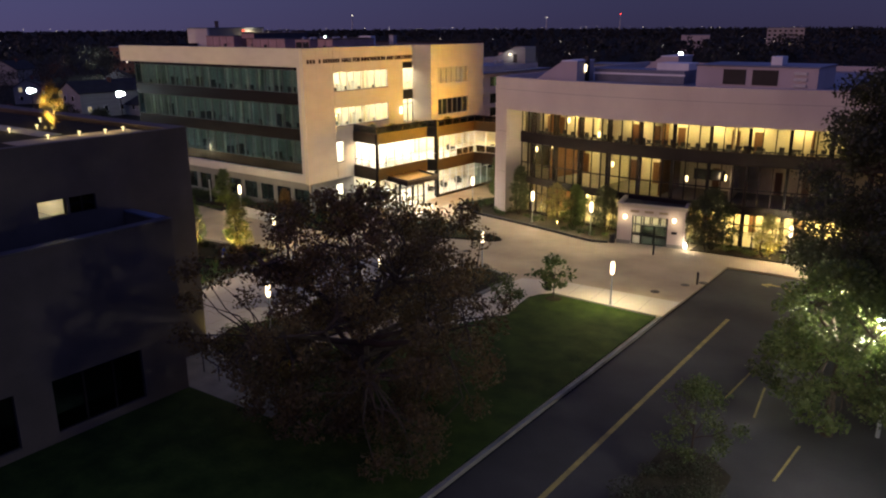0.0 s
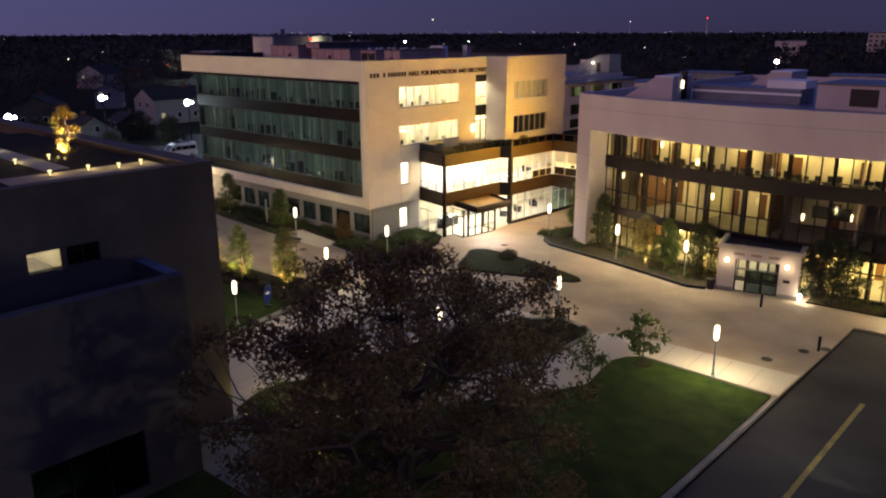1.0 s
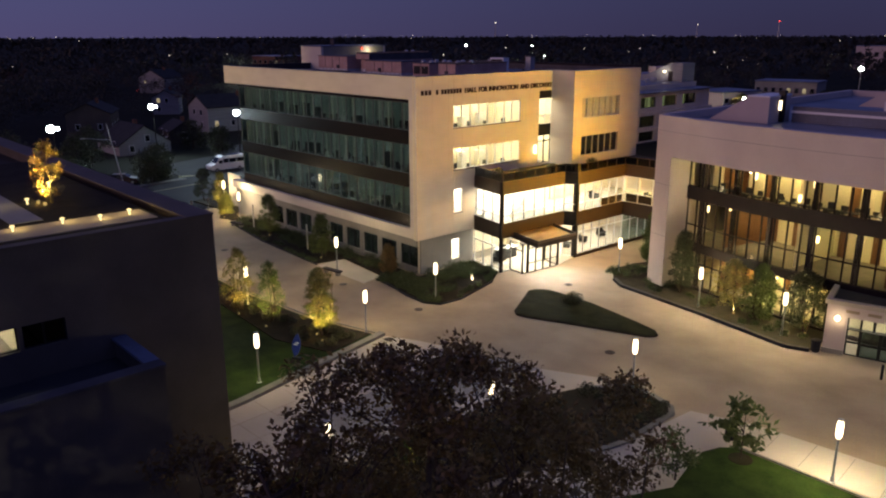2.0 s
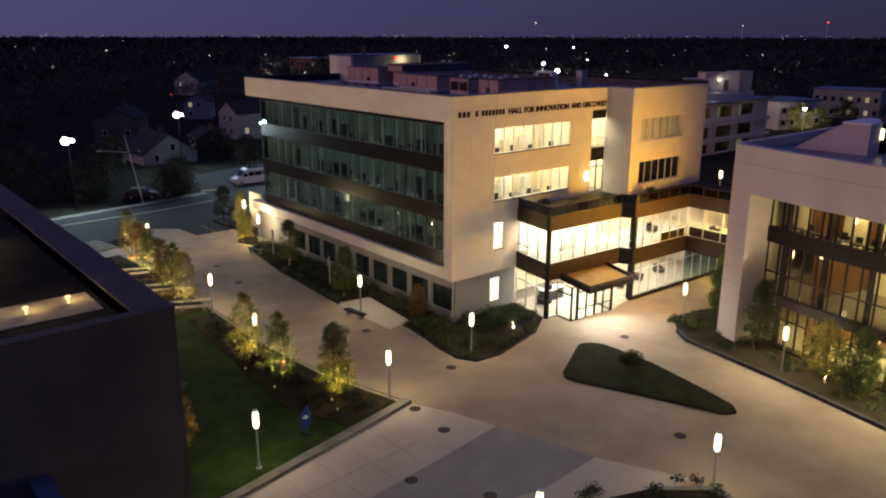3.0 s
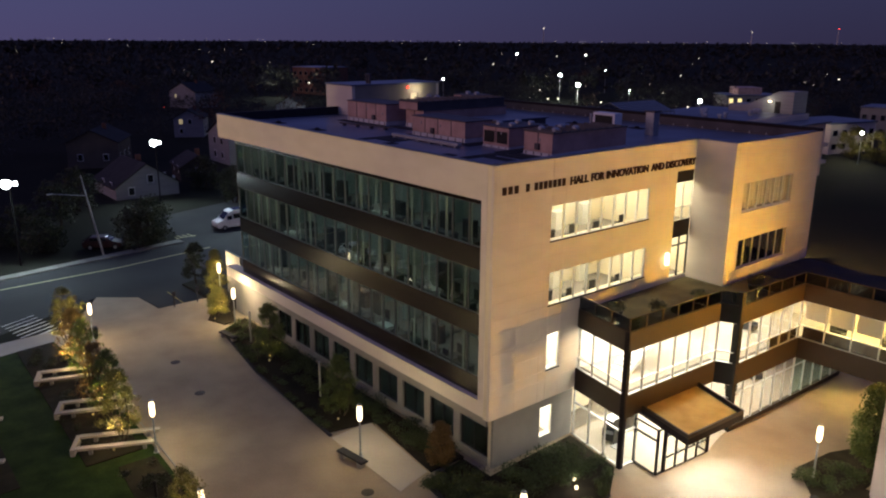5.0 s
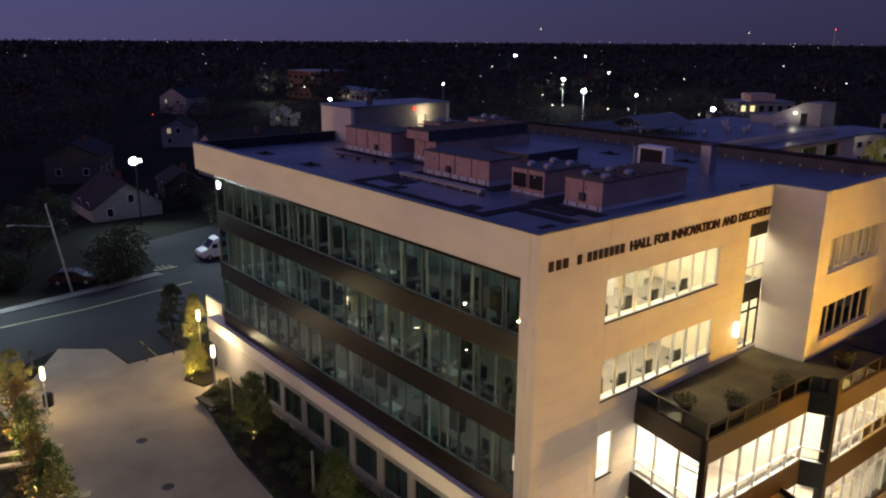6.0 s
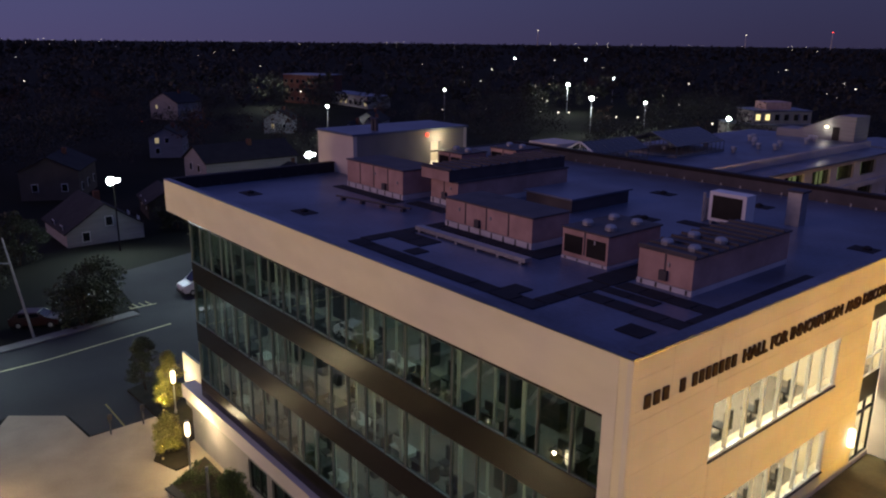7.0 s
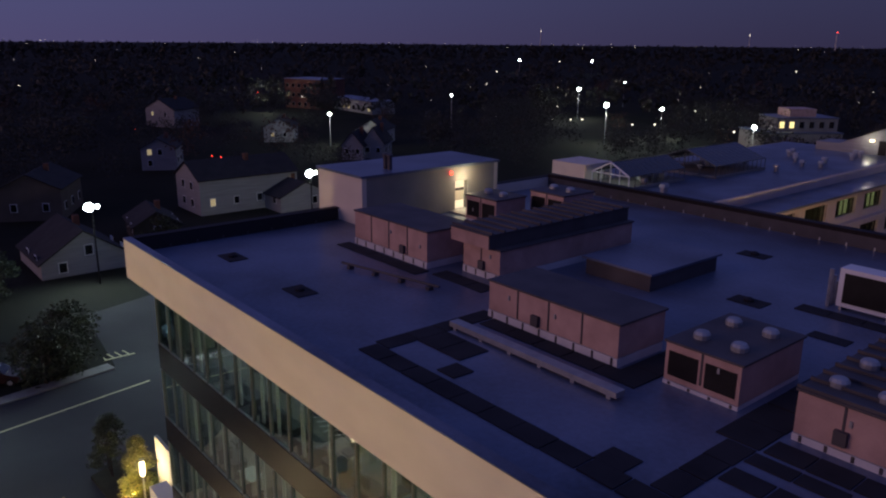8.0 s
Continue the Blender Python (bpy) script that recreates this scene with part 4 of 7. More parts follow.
for x, y in ((-53.2, 62.6), (-53.0, 65.4), (-52.7, 64.0)):
    ob = part("downlight", lathe(bmesh.new(), ((0.11, 0), (0.11, 0.03)), 10, (x, y, 2.945)), G_ROOMWHITE, canopy, "glowing white downlight")
    ob.matrix_parent_inverse = canopy.matrix_world.inverted()
    lamp("canopy_downlight", "SPOT", look((x, y, 2.92), (x + 3.0, y - 0.9, 0)), 850, (0.98, 1.0, 0.97), 0.1, 1.0, 150)
for x, y in ((-51.5, 79.5), (-48.2, 79.5)):
    lamp("soffit_downlight", "SPOT", look((x, y, 3.1), (x + 0.3, y - 0.5, 0)), 650, (1.0, 0.68, 0.20), 0.1, 0.8, 140)
    whole("soffit_light", lathe(bmesh.new(), ((0.11, 0), (0.11, 0.05)), 10, (x, y, 3.13)), G_ROOM, "round recessed soffit light under the bridge", "light", "soffit lights")
bpart("bridge_soffit", bb(-57, -45.6, 77.3, 82, 3.2, 3.45), M_COPPER)
whole("terrace_lamp", lathe(bmesh.new(), ((0.1, 0), (0.14, 0.06), (0.14, 0.75), (0.08, 0.82)), 10, (-60.12, 69.9, 9.6)), G_LAMP, "glowing cylindrical wall lamp on the terrace", "wall lamp")
lamp("terrace_light", "POINT", pose(-59.6, 69.9, 9.8), 14, (1.0, 0.80, 0.36), 0.12)

# ---- rooftop plant ----


def roofunit(x0, x1, y0, y1, z, h, label, ridged=False, fans=0, louvre=False, curb=0.3):
    ob = thing("rooftop_unit", (x0 + x1) / 2, (y0 + y1) / 2, z, label, "air handling unit", "rooftop units")
    w, d = (x1 - x0) / 2, (y1 - y0) / 2
    bm = bmesh.new()
    box(bm, -w - 0.02, w + 0.01, -d - 0.02, d - 0.04, 0, curb)
    part("base_frame", bm, M_CURB, ob, "pale metal base curb")
    part("body", bb(-w, w, -d, d, curb + 0.02, h), M_UNIT, ob, "dusty pink metal casing")
    rr = random.Random(int(x0 * 10))
    for k in range(max(1, int(w))):
        u = -w + 0.5 + 2 * (w - 0.5) * rr.random()
        zb = rr.uniform(0.6, h - 0.4)
        part("latch", bb(u, u + 0.07, -d - 0.05, -d, zb, zb + 0.16), M_STEEL, ob)
    u = -w + 2 * w * rr.uniform(0.3, 0.7)
    if not louvre:
        part("control_box", bb(u, u + 0.32, -d - 0.14, -d, 0.36, 0.74), M_UNITDARK, ob)
    part("lid", bb(-w - 0.05, w + 0.07, -d - 0.05, d + 0.05, h, h + 0.07), M_UNITDARK, ob, "dark flat metal top")
    n = max(2, round(2 * w / 1.6))
    for k in range(1, n):
        part("seam", bb(-w + 2 * w * k / n - 0.03, -w + 2 * w * k / n + 0.03, -d - 0.025, -d, 0.34, h - 0.02), M_UNITDARK, ob)
    for k in range(n * 2):
        part("bracket", bb(-w + 0.2 + (2 * w - 0.4) * k / (n * 2 - 1) - 0.04, -w + 0.2 + (2 * w - 0.4) * k / (n * 2 - 1) + 0.04, -d - 0.035, -d - 0.015, 0.02, curb - 0.01), M_UNITDARK, ob)
    if louvre:
        for k in range(2):
            part("louvre", bb(-w + 0.12 + k * w, -0.12 + k * w, -d - 0.03, -d, curb + 0.2, h - 0.24), M_BLACK, ob)
    if ridged:
        m = max(4, round(2 * d / 0.7))
        for k in range(m):
            part("rib", bb(-w - 0.06, w + 0.08, -d + 2 * d * k / m, -d + 2 * d * k / m + 0.09, h + 0.07, h + 0.16), M_UNITDARK, ob)
    for k in range(fans):
        part("fan_cowl", lathe(bmesh.new(), ((0.25, 0), (0.25, 0.14), (0.19, 0.22), (0.04, 0.26)), 12, (-w + 2 * w * (k % 2 + 0.5) / 2, -d + min(2 * d, 3.6) * (k // 2 + 0.5) / max(1, fans // 2), h + 0.07)), M_STEEL, ob)
    return ob


roofunit(-77.2, -71.35, 62.0, 64.4, 17.0, 1.4, "large pink metal air handling unit on the roof")
roofunit(-69.85, -67.45, 62.3, 65.8, 17.0, 1.32, "rooftop unit with two dark louvres and fan cowls", fans=4, louvre=True, curb=0.12)
roofunit(-65.75, -63.4, 62.0, 69.0, 17.0, 1.38, "long rooftop unit with ribbed dark top", ridged=True, fans=4, curb=0.2)
roofunit(-89.1, -83.35, 63.95, 66.6, 17.0, 1.65, "pink metal air handling unit on the roof")
hooded = roofunit(-82.2, -79.9, 65.1, 74.0, 17.0, 1.35, "tall dark rooftop unit with an overhanging ribbed top")
part("hood", bb(-1.6, 0.8, -4.8, 4.5, 1.42, 2.0), M_UNIT, hooded, "overhanging pink metal hood")
# thin dark sheet paints the shade on the hood's east face
part("hood_side", bb(0.8, 0.82, -4.8, 4.5, 1.42, 2.0), M_UNITDARK, hooded)
part("hood_lid", bb(-1.65, 0.87, -4.85, 4.55, 2.0, 2.06), M_UNITDARK, hooded)
for k in range(13):
    part("rib", bb(-1.66, 0.88, -4.7 + 0.72 * k, -4.6 + 0.72 * k, 2.06, 2.15), M_UNITDARK, hooded)
roofunit(-89.0, -86.6, 71.2, 73.4, 17.0, 1.6, "small pink rooftop unit with dark louvres", louvre=True, fans=2)
roofunit(-86.6, -84.2, 73.8, 76.2, 17.0, 1.9, "small pink rooftop unit with dark louvres", louvre=True, fans=2)
skl = thing("roof_hatch", -77.0, 71.4, 17.0, "low flat pale raised roof hatch with dark sides", "roof hatch")
part("curb", bb(-1.6, 1.75, -2.3, 2.6, 0, 0.7), M_UNITDARK, skl)
part("lid", bb(-1.75, 1.9, -2.45, 2.75, 0.7, 0.8), M_ROOF, skl)
scr = thing("equipment_screen", -68.6, 73.3, 17.0, "white framed equipment with a dark square panel", "rooftop unit")
part("frame", bb(-1.0, 1.0, -0.25, 0.6, 0.15, 1.65), M_WHITE, scr)
part("panel", bb(-0.8, 0.8, -0.28, -0.25, 0.32, 1.48), M_BLACK, scr)
for q in (-0.9, 0.8):
    part("foot", bb(q, q + 0.1, -0.2, 0.55, 0, 0.15), M_STEEL, scr)
for k in range(3):
    part("pipe", tube(bmesh.new(), (-1.35, -0.1 + 0.3 * k, 0), (-1.35, -0.1 + 0.3 * k, 1.5 - 0.3 * k), 0.09, 0.09), M_STEEL, scr)
vst = thing("vent_stack", -66.6, 76.2, 17.0, "tall grey rooftop vent stack", "vent")
part("shaft", bb(-0.35, 0.35, -0.35, 0.35, 0, 1.7), M_STEEL, vst)
part("cap", bb(-0.45, 0.45, -0.45, 0.45, 1.7, 1.8), M_UNITDARK, vst)
# walkway pads with painted unit shade, drains, pipe run
random.seed(11)
# strips hugging the units paint their shade, the others are walkways
PADS_AND_SHADE = ((-77.6, -66.0, 56.5, 57.3), (-77.8, -77.0, 57.33, 62.3), (-77.0, -74.8, 58.5, 59.8), (-74.75, -73.9, 57.5, 58.35), (-76.9, -70.4, 61.2, 62.0), (-68.4, -67.45, 57.25, 58.1), (-66.8, -66.0, 57.33, 60.7), (-65.97, -61.5, 58.8, 59.6), (-65.97, -63.6, 60.0, 60.6), (-62.1, -61.5, 59.63, 68.0), (-63.1, -62.1, 57.2, 58.1), (-89.4, -83.0, 63.0, 63.8), (-82.6, -79.4, 63.6, 64.5), (-70.6, -67, 71.8, 72.6), (-69.0, -67.6, 69.4, 70.1), (-67.2, -65.95, 60.75, 66.0), (-65.9, -61.6, 60.75, 61.6), (-71.2, -70.1, 61.2, 65.2))
for x0, x1, y0, y1 in PADS_AND_SHADE:
    nx, ny = max(1, round((x1 - x0) / 1.2)), max(1, round((y1 - y0) / 1.2))
    for a in range(nx):
        for b in range(ny):
            px, py = x0 + (x1 - x0) * a / nx, y0 + (y1 - y0) * b / ny
            g = random.uniform(0.01, 0.035)
            whole("walkway_pad", bb(px + g, px + (x1 - x0) / nx - g, py + g, py + (y1 - y0) / ny - g, 17.0, 17.03 + random.uniform(0, 0.012)), M_PAD, "dark pad of the roof walkways and painted unit shade", "walkway pad", "roof walkway pads")
for x, y in ((-84.1, 58.0), (-90.4, 58.0), (-75.5, 77.8), (-72.1, 71.2), (-76.2, 62.3), (-70, 79), (-62.2, 74)):
    bm = bb(x - 0.7, x + 0.7, y - 0.45, y + 0.45, 17.0, 17.03)
    lathe(bm, ((0.2, 0), (0.2, 0.1), (0.08, 0.16)), 10, (x, y, 17.03))
    whole("roof_drain", bm, M_ROOFDARK, "dark roof drain with a domed strainer", "roof drain", "roof drains")
bm = bb(-77.2, -69.9, 60.1, 60.5, 17.1, 17.28)
for k in range(6):
    box(bm, -77 + 1.35 * k, -76.85 + 1.35 * k, 60.1, 60.5, 17.0, 17.1)
whole("duct", bm, M_STEEL, "low grey metal duct on the flat roof", "duct")
bm = tube(bmesh.new(), (-86, 61.2, 17.2), (-80.6, 62.4, 17.2), 0.06, 0.06)
for k in range(4):
    box(bm, -85.6 + 1.5 * k, -85.4 + 1.5 * k, 61.2 + 0.3 * k, 61.45 + 0.3 * k, 17.0, 17.15)
whole("roof_pipe", bm, M_UNITDARK, "dark conduit on blocks across the roof", "pipe")

# stair penthouse on the roof's west end
pent = thing("stair_penthouse", -94, 71, 0, "pale stucco stair tower with a lit doorway on the roof", "penthouse")
PI = pent.matrix_world.inverted()
for nm, bm, m, lab in (
    # the east wall's darker grey paints that side's shade, other walls stay pale
    ("wall", holed(bmesh.new(), "x", -92.0, -91.7, 66.4, 75.8, 17.0, 19.65, [(72.68, 73.62, 17.1, 18.8)]), M_GREYWALL, ""),
    ("wall", bb(-96.2, -91.7, 66.1, 66.4, 0, 19.65), M_PANEL, ""),
    ("wall", bb(-96.2, -95.9, 66.4, 75.8, 0, 19.65), M_PANEL, ""),
    ("wall", bb(-96.2, -91.7, 75.8, 76.1, 0, 19.65), M_PANEL, ""),
    ("roof", bb(-96.3, -91.6, 66.0, 76.2, 19.65, 19.78), M_ROOF, "flat pale roof"),
    ("floor", bb(-95.9, -92.0, 66.4, 75.8, 16.9, 17.02), M_WHITECON, ""),
    ("ceiling_panel", bb(-95, -93, 72.4, 74.6, 19.58, 19.62), G_ROOM, ""),
    ("landing", bb(-91.7, -90.0, 72.2, 74.6, 17.0, 17.08), M_WHITECON, ""),
    ("red_light", lathe(bmesh.new(), ((0.08, 0), (0.1, 0.1), (0.04, 0.2)), 8, (-91.62, 72.3, 19.25)), G_RED, "small red glowing light"),
):
    ob = part(nm, bm, m, pent, lab)
    ob.matrix_parent_inverse = PI
lamp("door_light", "POINT", pose(-91.1, 73.2, 19.1), 85, (1.0, 0.84, 0.5), 0.1)
bm = bmesh.new()
for x, h in ((-93.0, 0.75), (-92.6, 0.75)):
    tube(bm, (x, 68.6, 19.78), (x, 68.6, 19.78 + h), 0.14, 0.14)
    lathe(bm, ((0.2, 0), (0.2, 0.08), (0.05, 0.16)), 10, (x, 68.6, 19.78 + h))
whole("roof_vent", bm, M_UNITDARK, "pair of dark vent pipes on the penthouse", "vent")

# ---- curved concrete hall ----
PC, PR = (-27.5, 117.5), 52.2
PA = math.asin(18.0 / PR)


def arc(s, r=PR):
    """A point of the curved front; s runs from 0 at the west end to 1 at the east end."""
    a = -math.pi / 2 + PA * (2 * s - 1)
    return (PC[0] + r * math.cos(a), PC[1] + r * math.sin(a))


def band(bm, s0, s1, r0, r1, z0, z1, n=24):
    """A curved wall piece between two radii."""
    ss = [s0 + (s1 - s0) * k / n for k in range(n + 1)]
    grid = [[bm.verts.new((*arc(s, r), z)) for r, z in ((r1, z0), (r0, z0), (r0, z1), (r1, z1))] for s in ss]
    for p, q in zip(grid, grid[1:]):
        for i in range(4):
            j = (i + 1) % 4
            bm.faces.new((p[i], q[i], q[j], p[j]))
    bm.faces.new(grid[0])
    bm.faces.new(grid[-1][::-1])
    return bm


con = thing("concrete_hall", -27.5, 70, 0, "curved concrete hall with three glazed storeys lit from inside", "building")
CI = con.matrix_world.inverted()


def cpart(name, bm, material, label=""):
    ob = part(name, bm, material, con, label)
    ob.matrix_parent_inverse = CI
    return ob


ZP = 14.6
cpart("fascia", band(bmesh.new(), 0.0, 1.14, PR - 0.7, PR, 11.3, ZP), M_CONC, "deep pinkish concrete fascia with stains")
bm = band(bmesh.new(), 0.0, 0.052, PR - 2.6, PR, 0, 11.3, 3)
cpart("end_pier", bm, M_CONC, "broad pinkish concrete pier")
cpart("end_pier", band(bmesh.new(), 1.09, 1.14, PR - 2.6, PR, 0, 11.3, 3), M_CONC)
cpart("joint", band(bmesh.new(), 0.0, 1.14, PR - 0.1, PR + 0.004, 13.35, 13.38), M_GREYWALL)
cpart("joint", band(bmesh.new(), 0.0, 0.052, PR - 0.1, PR + 0.004, 8.9, 8.93, 3), M_GREYWALL)
cpart("joint", band(bmesh.new(), 0.0, 0.052, PR - 0.1, PR + 0.004, 4.5, 4.53, 3), M_GREYWALL)
cpart("soffit", band(bmesh.new(), 0.0, 1.14, PR - 9, PR - 0.7, 11.3, 11.5), M_CONC)
W0, E0 = arc(0.0, PR - 0.7), arc(1.14, PR - 0.7)
cpart("west_wall", slab(bmesh.new(), (W0[0], 110), (W0[0], W0[1]), 0, ZP, 0.0, 0.5), M_CONC)
cpart("east_wall", slab(bmesh.new(), (E0[0], 110), (E0[0], E0[1]), 0, ZP, 0.5, 0.0), M_CONC)
cpart("back_wall", bb(W0[0], E0[0], 109.5, 110, 0, ZP), M_CONC)
roofpts = [arc(1.14 * k / 24, PR - 0.7) for k in range(25)] + [(E0[0], 109.5), (W0[0], 109.5)]
cpart("roof", prism(bmesh.new(), roofpts, 13.7, 13.95), M_ROOF, "blue-grey flat roof")
for z0, z1 in ((8.8, 11.3), (4.0, 7.7), (0.25, 3.3)):
    nb = 34 if z0 > 3 else 44
    pts = [arc(0.052 + 1.038 * k / nb, PR - 2.2) for k in range(nb + 1)]
    for a, b in zip(pts, pts[1:]):
        fr = curtain(con, a, b, z0, z1, 1, GL_CLEAR, M_BRONZE, (z0 + 1.5,) if z1 - z0 > 3.2 else ((2.3,) if z0 < 1 else ()), bar=0.09)
        fr.matrix_parent_inverse = CI
for z0, z1 in ((7.7, 8.8), (3.3, 4.0), (0.0, 0.25)):
    cpart("spandrel", band(bmesh.new(), 0.052, 1.09, PR - 2.35, PR - 2.0, z0, z1), M_BRONZE, "dark bronze curved band")
for z in (0.02, 3.9, 8.2):
    cpart("floor_slab", band(bmesh.new(), 0.0, 1.14, PR - 9, PR - 2.35, z - 0.2, z), M_CARPET)
for z in (3.35, 7.75):
    cpart("ceiling", band(bmesh.new(), 0.0, 1.14, PR - 9, PR - 2.35, z, z + 0.15), M_CEIL)
cpart("inner_wall", band(bmesh.new(), 0.0, 1.14, PR - 9.2, PR - 9, 0, 11.3), M_INWALL)
cpart("inner_wall", band(bmesh.new(), 0.05, 1.1, PR - 5.0, PR - 4.85, 8.2, 11.3), M_INWALL)
random.seed(8)
for z, top in ((0.02, 3.3), (3.9, 7.7), (8.2, 11.25)):
    r = PR - (4.85 if z > 8 else 9.0)
    for k in range(13):
        s = 0.08 + 0.068 * k + random.uniform(-0.01, 0.01)
        if random.random() < (0.55 if z > 8 else 0.7):
            cpart("inner_door", band(bmesh.new(), s, s + 0.022, r, r + 0.06, z, z + 2.2, 1), M_WOODBROWN, "brown wooden inner door")
    for k in range(5):
        s = 0.14 + 0.19 * k
        cpart("partition", band(bmesh.new(), s, s + 0.004, r, PR - 3.4, z, top, 1), M_INWALL if k % 2 else M_WOODBROWN)
for s in (0.1, 0.2, 0.3, 0.42, 0.55, 0.65, 0.75, 0.86, 0.96, 1.05):
    cpart("ceiling_panel", band(bmesh.new(), s, s + 0.03, PR - 4.4, PR - 3.6, 11.24, 11.27, 1), G_AMBER)
    if s < 0.5:
        cpart("ceiling_panel", band(bmesh.new(), s, s + 0.032, PR - 7.4, PR - 6.5, 7.7, 7.73, 1), G_AMBER)
    cpart("ceiling_panel", band(bmesh.new(), s, s + (0.06 if s > 0.7 else 0.045), PR - 7.4, PR - 5.2, 3.3, 3.33, 1), G_AMBER)
for s, z in ((0.16, 7.2), (0.27, 6.6), (0.22, 10.1), (0.33, 9.0), (0.38, 6.2), (0.46, 7.0), (0.09, 6.6), (0.30, 2.7), (0.6, 5.6), (0.36, 10.2), (0.7, 6.0)):
    x, y = arc(s, PR - 3.2)
    ob = thing("pendant_lamp", x, y, z, "small glowing glass pendant lamp on a thin cord", "pendant lamp", "pendant lamps")
    part("shade", lathe(bmesh.new(), ((0.05, 0.0), (0.10, 0.05), (0.13, 0.5), (0.05, 0.56)), 10), G_PEND, ob)
    part("cord", tube(bmesh.new(), (0, 0, 0.56), (0, 0, (11.3 if z > 8 else (7.75 if z > 3.5 else 3.3)) - z), 0.015, 0.015, 5), M_BLACK, ob)
for k in range(11):
    cpart("column", band(bmesh.new(), 0.085 + 0.095 * k, 0.0925 + 0.095 * k, PR - 2.75, PR - 2.4, 0, 11.3, 1), M_BRONZE, "dark structural column" if k == 0 else "")
random.seed(14)
for k in range(34):
    s = 0.1 + 0.0275 * k + random.uniform(-0.004, 0.004)
    x, y = arc(s, PR - 3.0)
    bm = bb(x - 0.42, x + 0.42, y - 0.25, y + 0.25, 8.86, 8.92)
    for dx in (-0.4, 0.35):
        box(bm, x + dx, x + dx + 0.05, y - 0.2, y + 0.2, 8.2, 8.86)
    if random.random() < 0.6:
        box(bm, x - 0.2, x + 0.2, y - 0.04, y, 9.0, 9.0 + random.uniform(0.2, 0.35))
        box(bm, x - 0.04, x + 0.04, y - 0.04, y + 0.02, 8.92, 9.0)
    whole("desk", bm, M_FURN, "dark desk with a monitor in the upper storey", "desk", "desks upstairs")
    if random.random() < 0.7:
        x, y = arc(s + random.uniform(0.008, 0.02), PR - 3.6)
        bm = bb(x - 0.24, x + 0.24, y - 0.22, y + 0.22, 8.62, 8.7)
        box(bm, x - 0.22, x + 0.22, y + 0.18, y + 0.24, 8.7, 9.15 + random.uniform(0, 0.2))
        tube(bm, (x, y, 8.2), (x, y, 8.62), 0.05, 0.05, 6)
        whole("office_chair", bm, M_FURN, "dark office chair in the upper storey", "chair", "chairs upstairs")
bm = bmesh.new()
a, b = arc(0.62, PR - 2.9), arc(0.70, PR - 2.9)
slab(bm, a, b, 6.0, 7.0, 0.1, 0.0)
whole("screen", bm, M_BLACK, "large dark wall screen behind the glass", "screen")

# rooftop of the concrete hall
def wedge(x, y, w, d, h, material, label):
    ob = thing("roof_monitor", x, y, 13.95, label, "roof monitor", "roof monitors")
    bm = bmesh.new()
    v = [bm.verts.new(p) for p in ((-w, -d, 0), (w, -d, 0), (w, -d, h), (w * 0.3, -d, h), (-w, d, 0), (w, d, 0), (w, d, h), (w * 0.3, d, h))]
    for f in ((0, 1, 2, 3), (7, 6, 5, 4), (1, 5, 6, 2), (2, 6, 7, 3), (3, 7, 4, 0), (0, 4, 5, 1)):
        bm.faces.new([v[i] for i in f])
    part("body", bm, material, ob)
    part("cap", bb(w * 0.28, w + 0.05, -d - 0.05, d + 0.05, h, h + 0.12), M_WHITE, ob)
    return ob


wedge(-41.4, 76.0, 2.6, 2.0, 2.1, M_CONC, "sloping concrete roof monitor")
wedge(-34.2, 86.0, 2.8, 2.2, 2.4, M_CONC, "sloping concrete roof monitor")
mech = thing("mechanical_room", -20.4, 76.0, 13.95, "pale rooftop mechanical room with two dark louvres", "mechanical room")
part("wall", bb(-5.6, 5.4, -1.5, 6.0, 0, 2.0), M_CONC, mech)
part("roof", bb(-5.7, 5.5, -1.6, 6.1, 2.0, 2.12), M_ROOF, mech)
part("louvre", bb(-3.0, -0.9, -1.56, -1.5, 0.35, 1.75), M_BLACK, mech)
part("louvre", bb(-0.3, 2.0, -1.56, -1.5, 0.35, 1.75), M_BLACK, mech)
for k in range(3):
    part("pipe", bb(3.4, 4.5, -1.7, -1.5, 0.3 + 0.55 * k, 0.55 + 0.55 * k), M_STEEL, mech)
part("vent_hood", bb(0.6, 1.6, 1, 3, 2.12, 2.9), M_WHITE, mech)
mon = thing("long_monitor", -33.5, 77.5, 13.95, "long blue-grey roof monitor with a pale edge", "roof monitor")
part("body", bb(-4.6, 5.4, -0.6, 3.0, 0, 1.3), M_ROOF, mon)
part("edge", bb(-4.7, 5.5, -0.7, -0.6, 0.75, 0.95), M_WHITE, mon)
part("top_box", bb(2.0, 5.4, 0.5, 3.6, 1.3, 2.0), M_WHITE, mon)
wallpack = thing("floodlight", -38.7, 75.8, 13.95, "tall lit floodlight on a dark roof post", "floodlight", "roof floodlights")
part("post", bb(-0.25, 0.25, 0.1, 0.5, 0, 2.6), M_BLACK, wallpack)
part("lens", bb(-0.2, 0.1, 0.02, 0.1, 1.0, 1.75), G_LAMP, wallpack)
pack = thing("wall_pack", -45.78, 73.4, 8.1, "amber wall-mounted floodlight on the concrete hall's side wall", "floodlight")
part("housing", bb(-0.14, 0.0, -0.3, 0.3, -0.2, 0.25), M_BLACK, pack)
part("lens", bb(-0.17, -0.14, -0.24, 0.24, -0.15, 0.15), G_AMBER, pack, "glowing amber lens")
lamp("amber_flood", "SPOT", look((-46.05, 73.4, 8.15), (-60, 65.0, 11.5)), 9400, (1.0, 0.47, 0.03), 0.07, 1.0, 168)

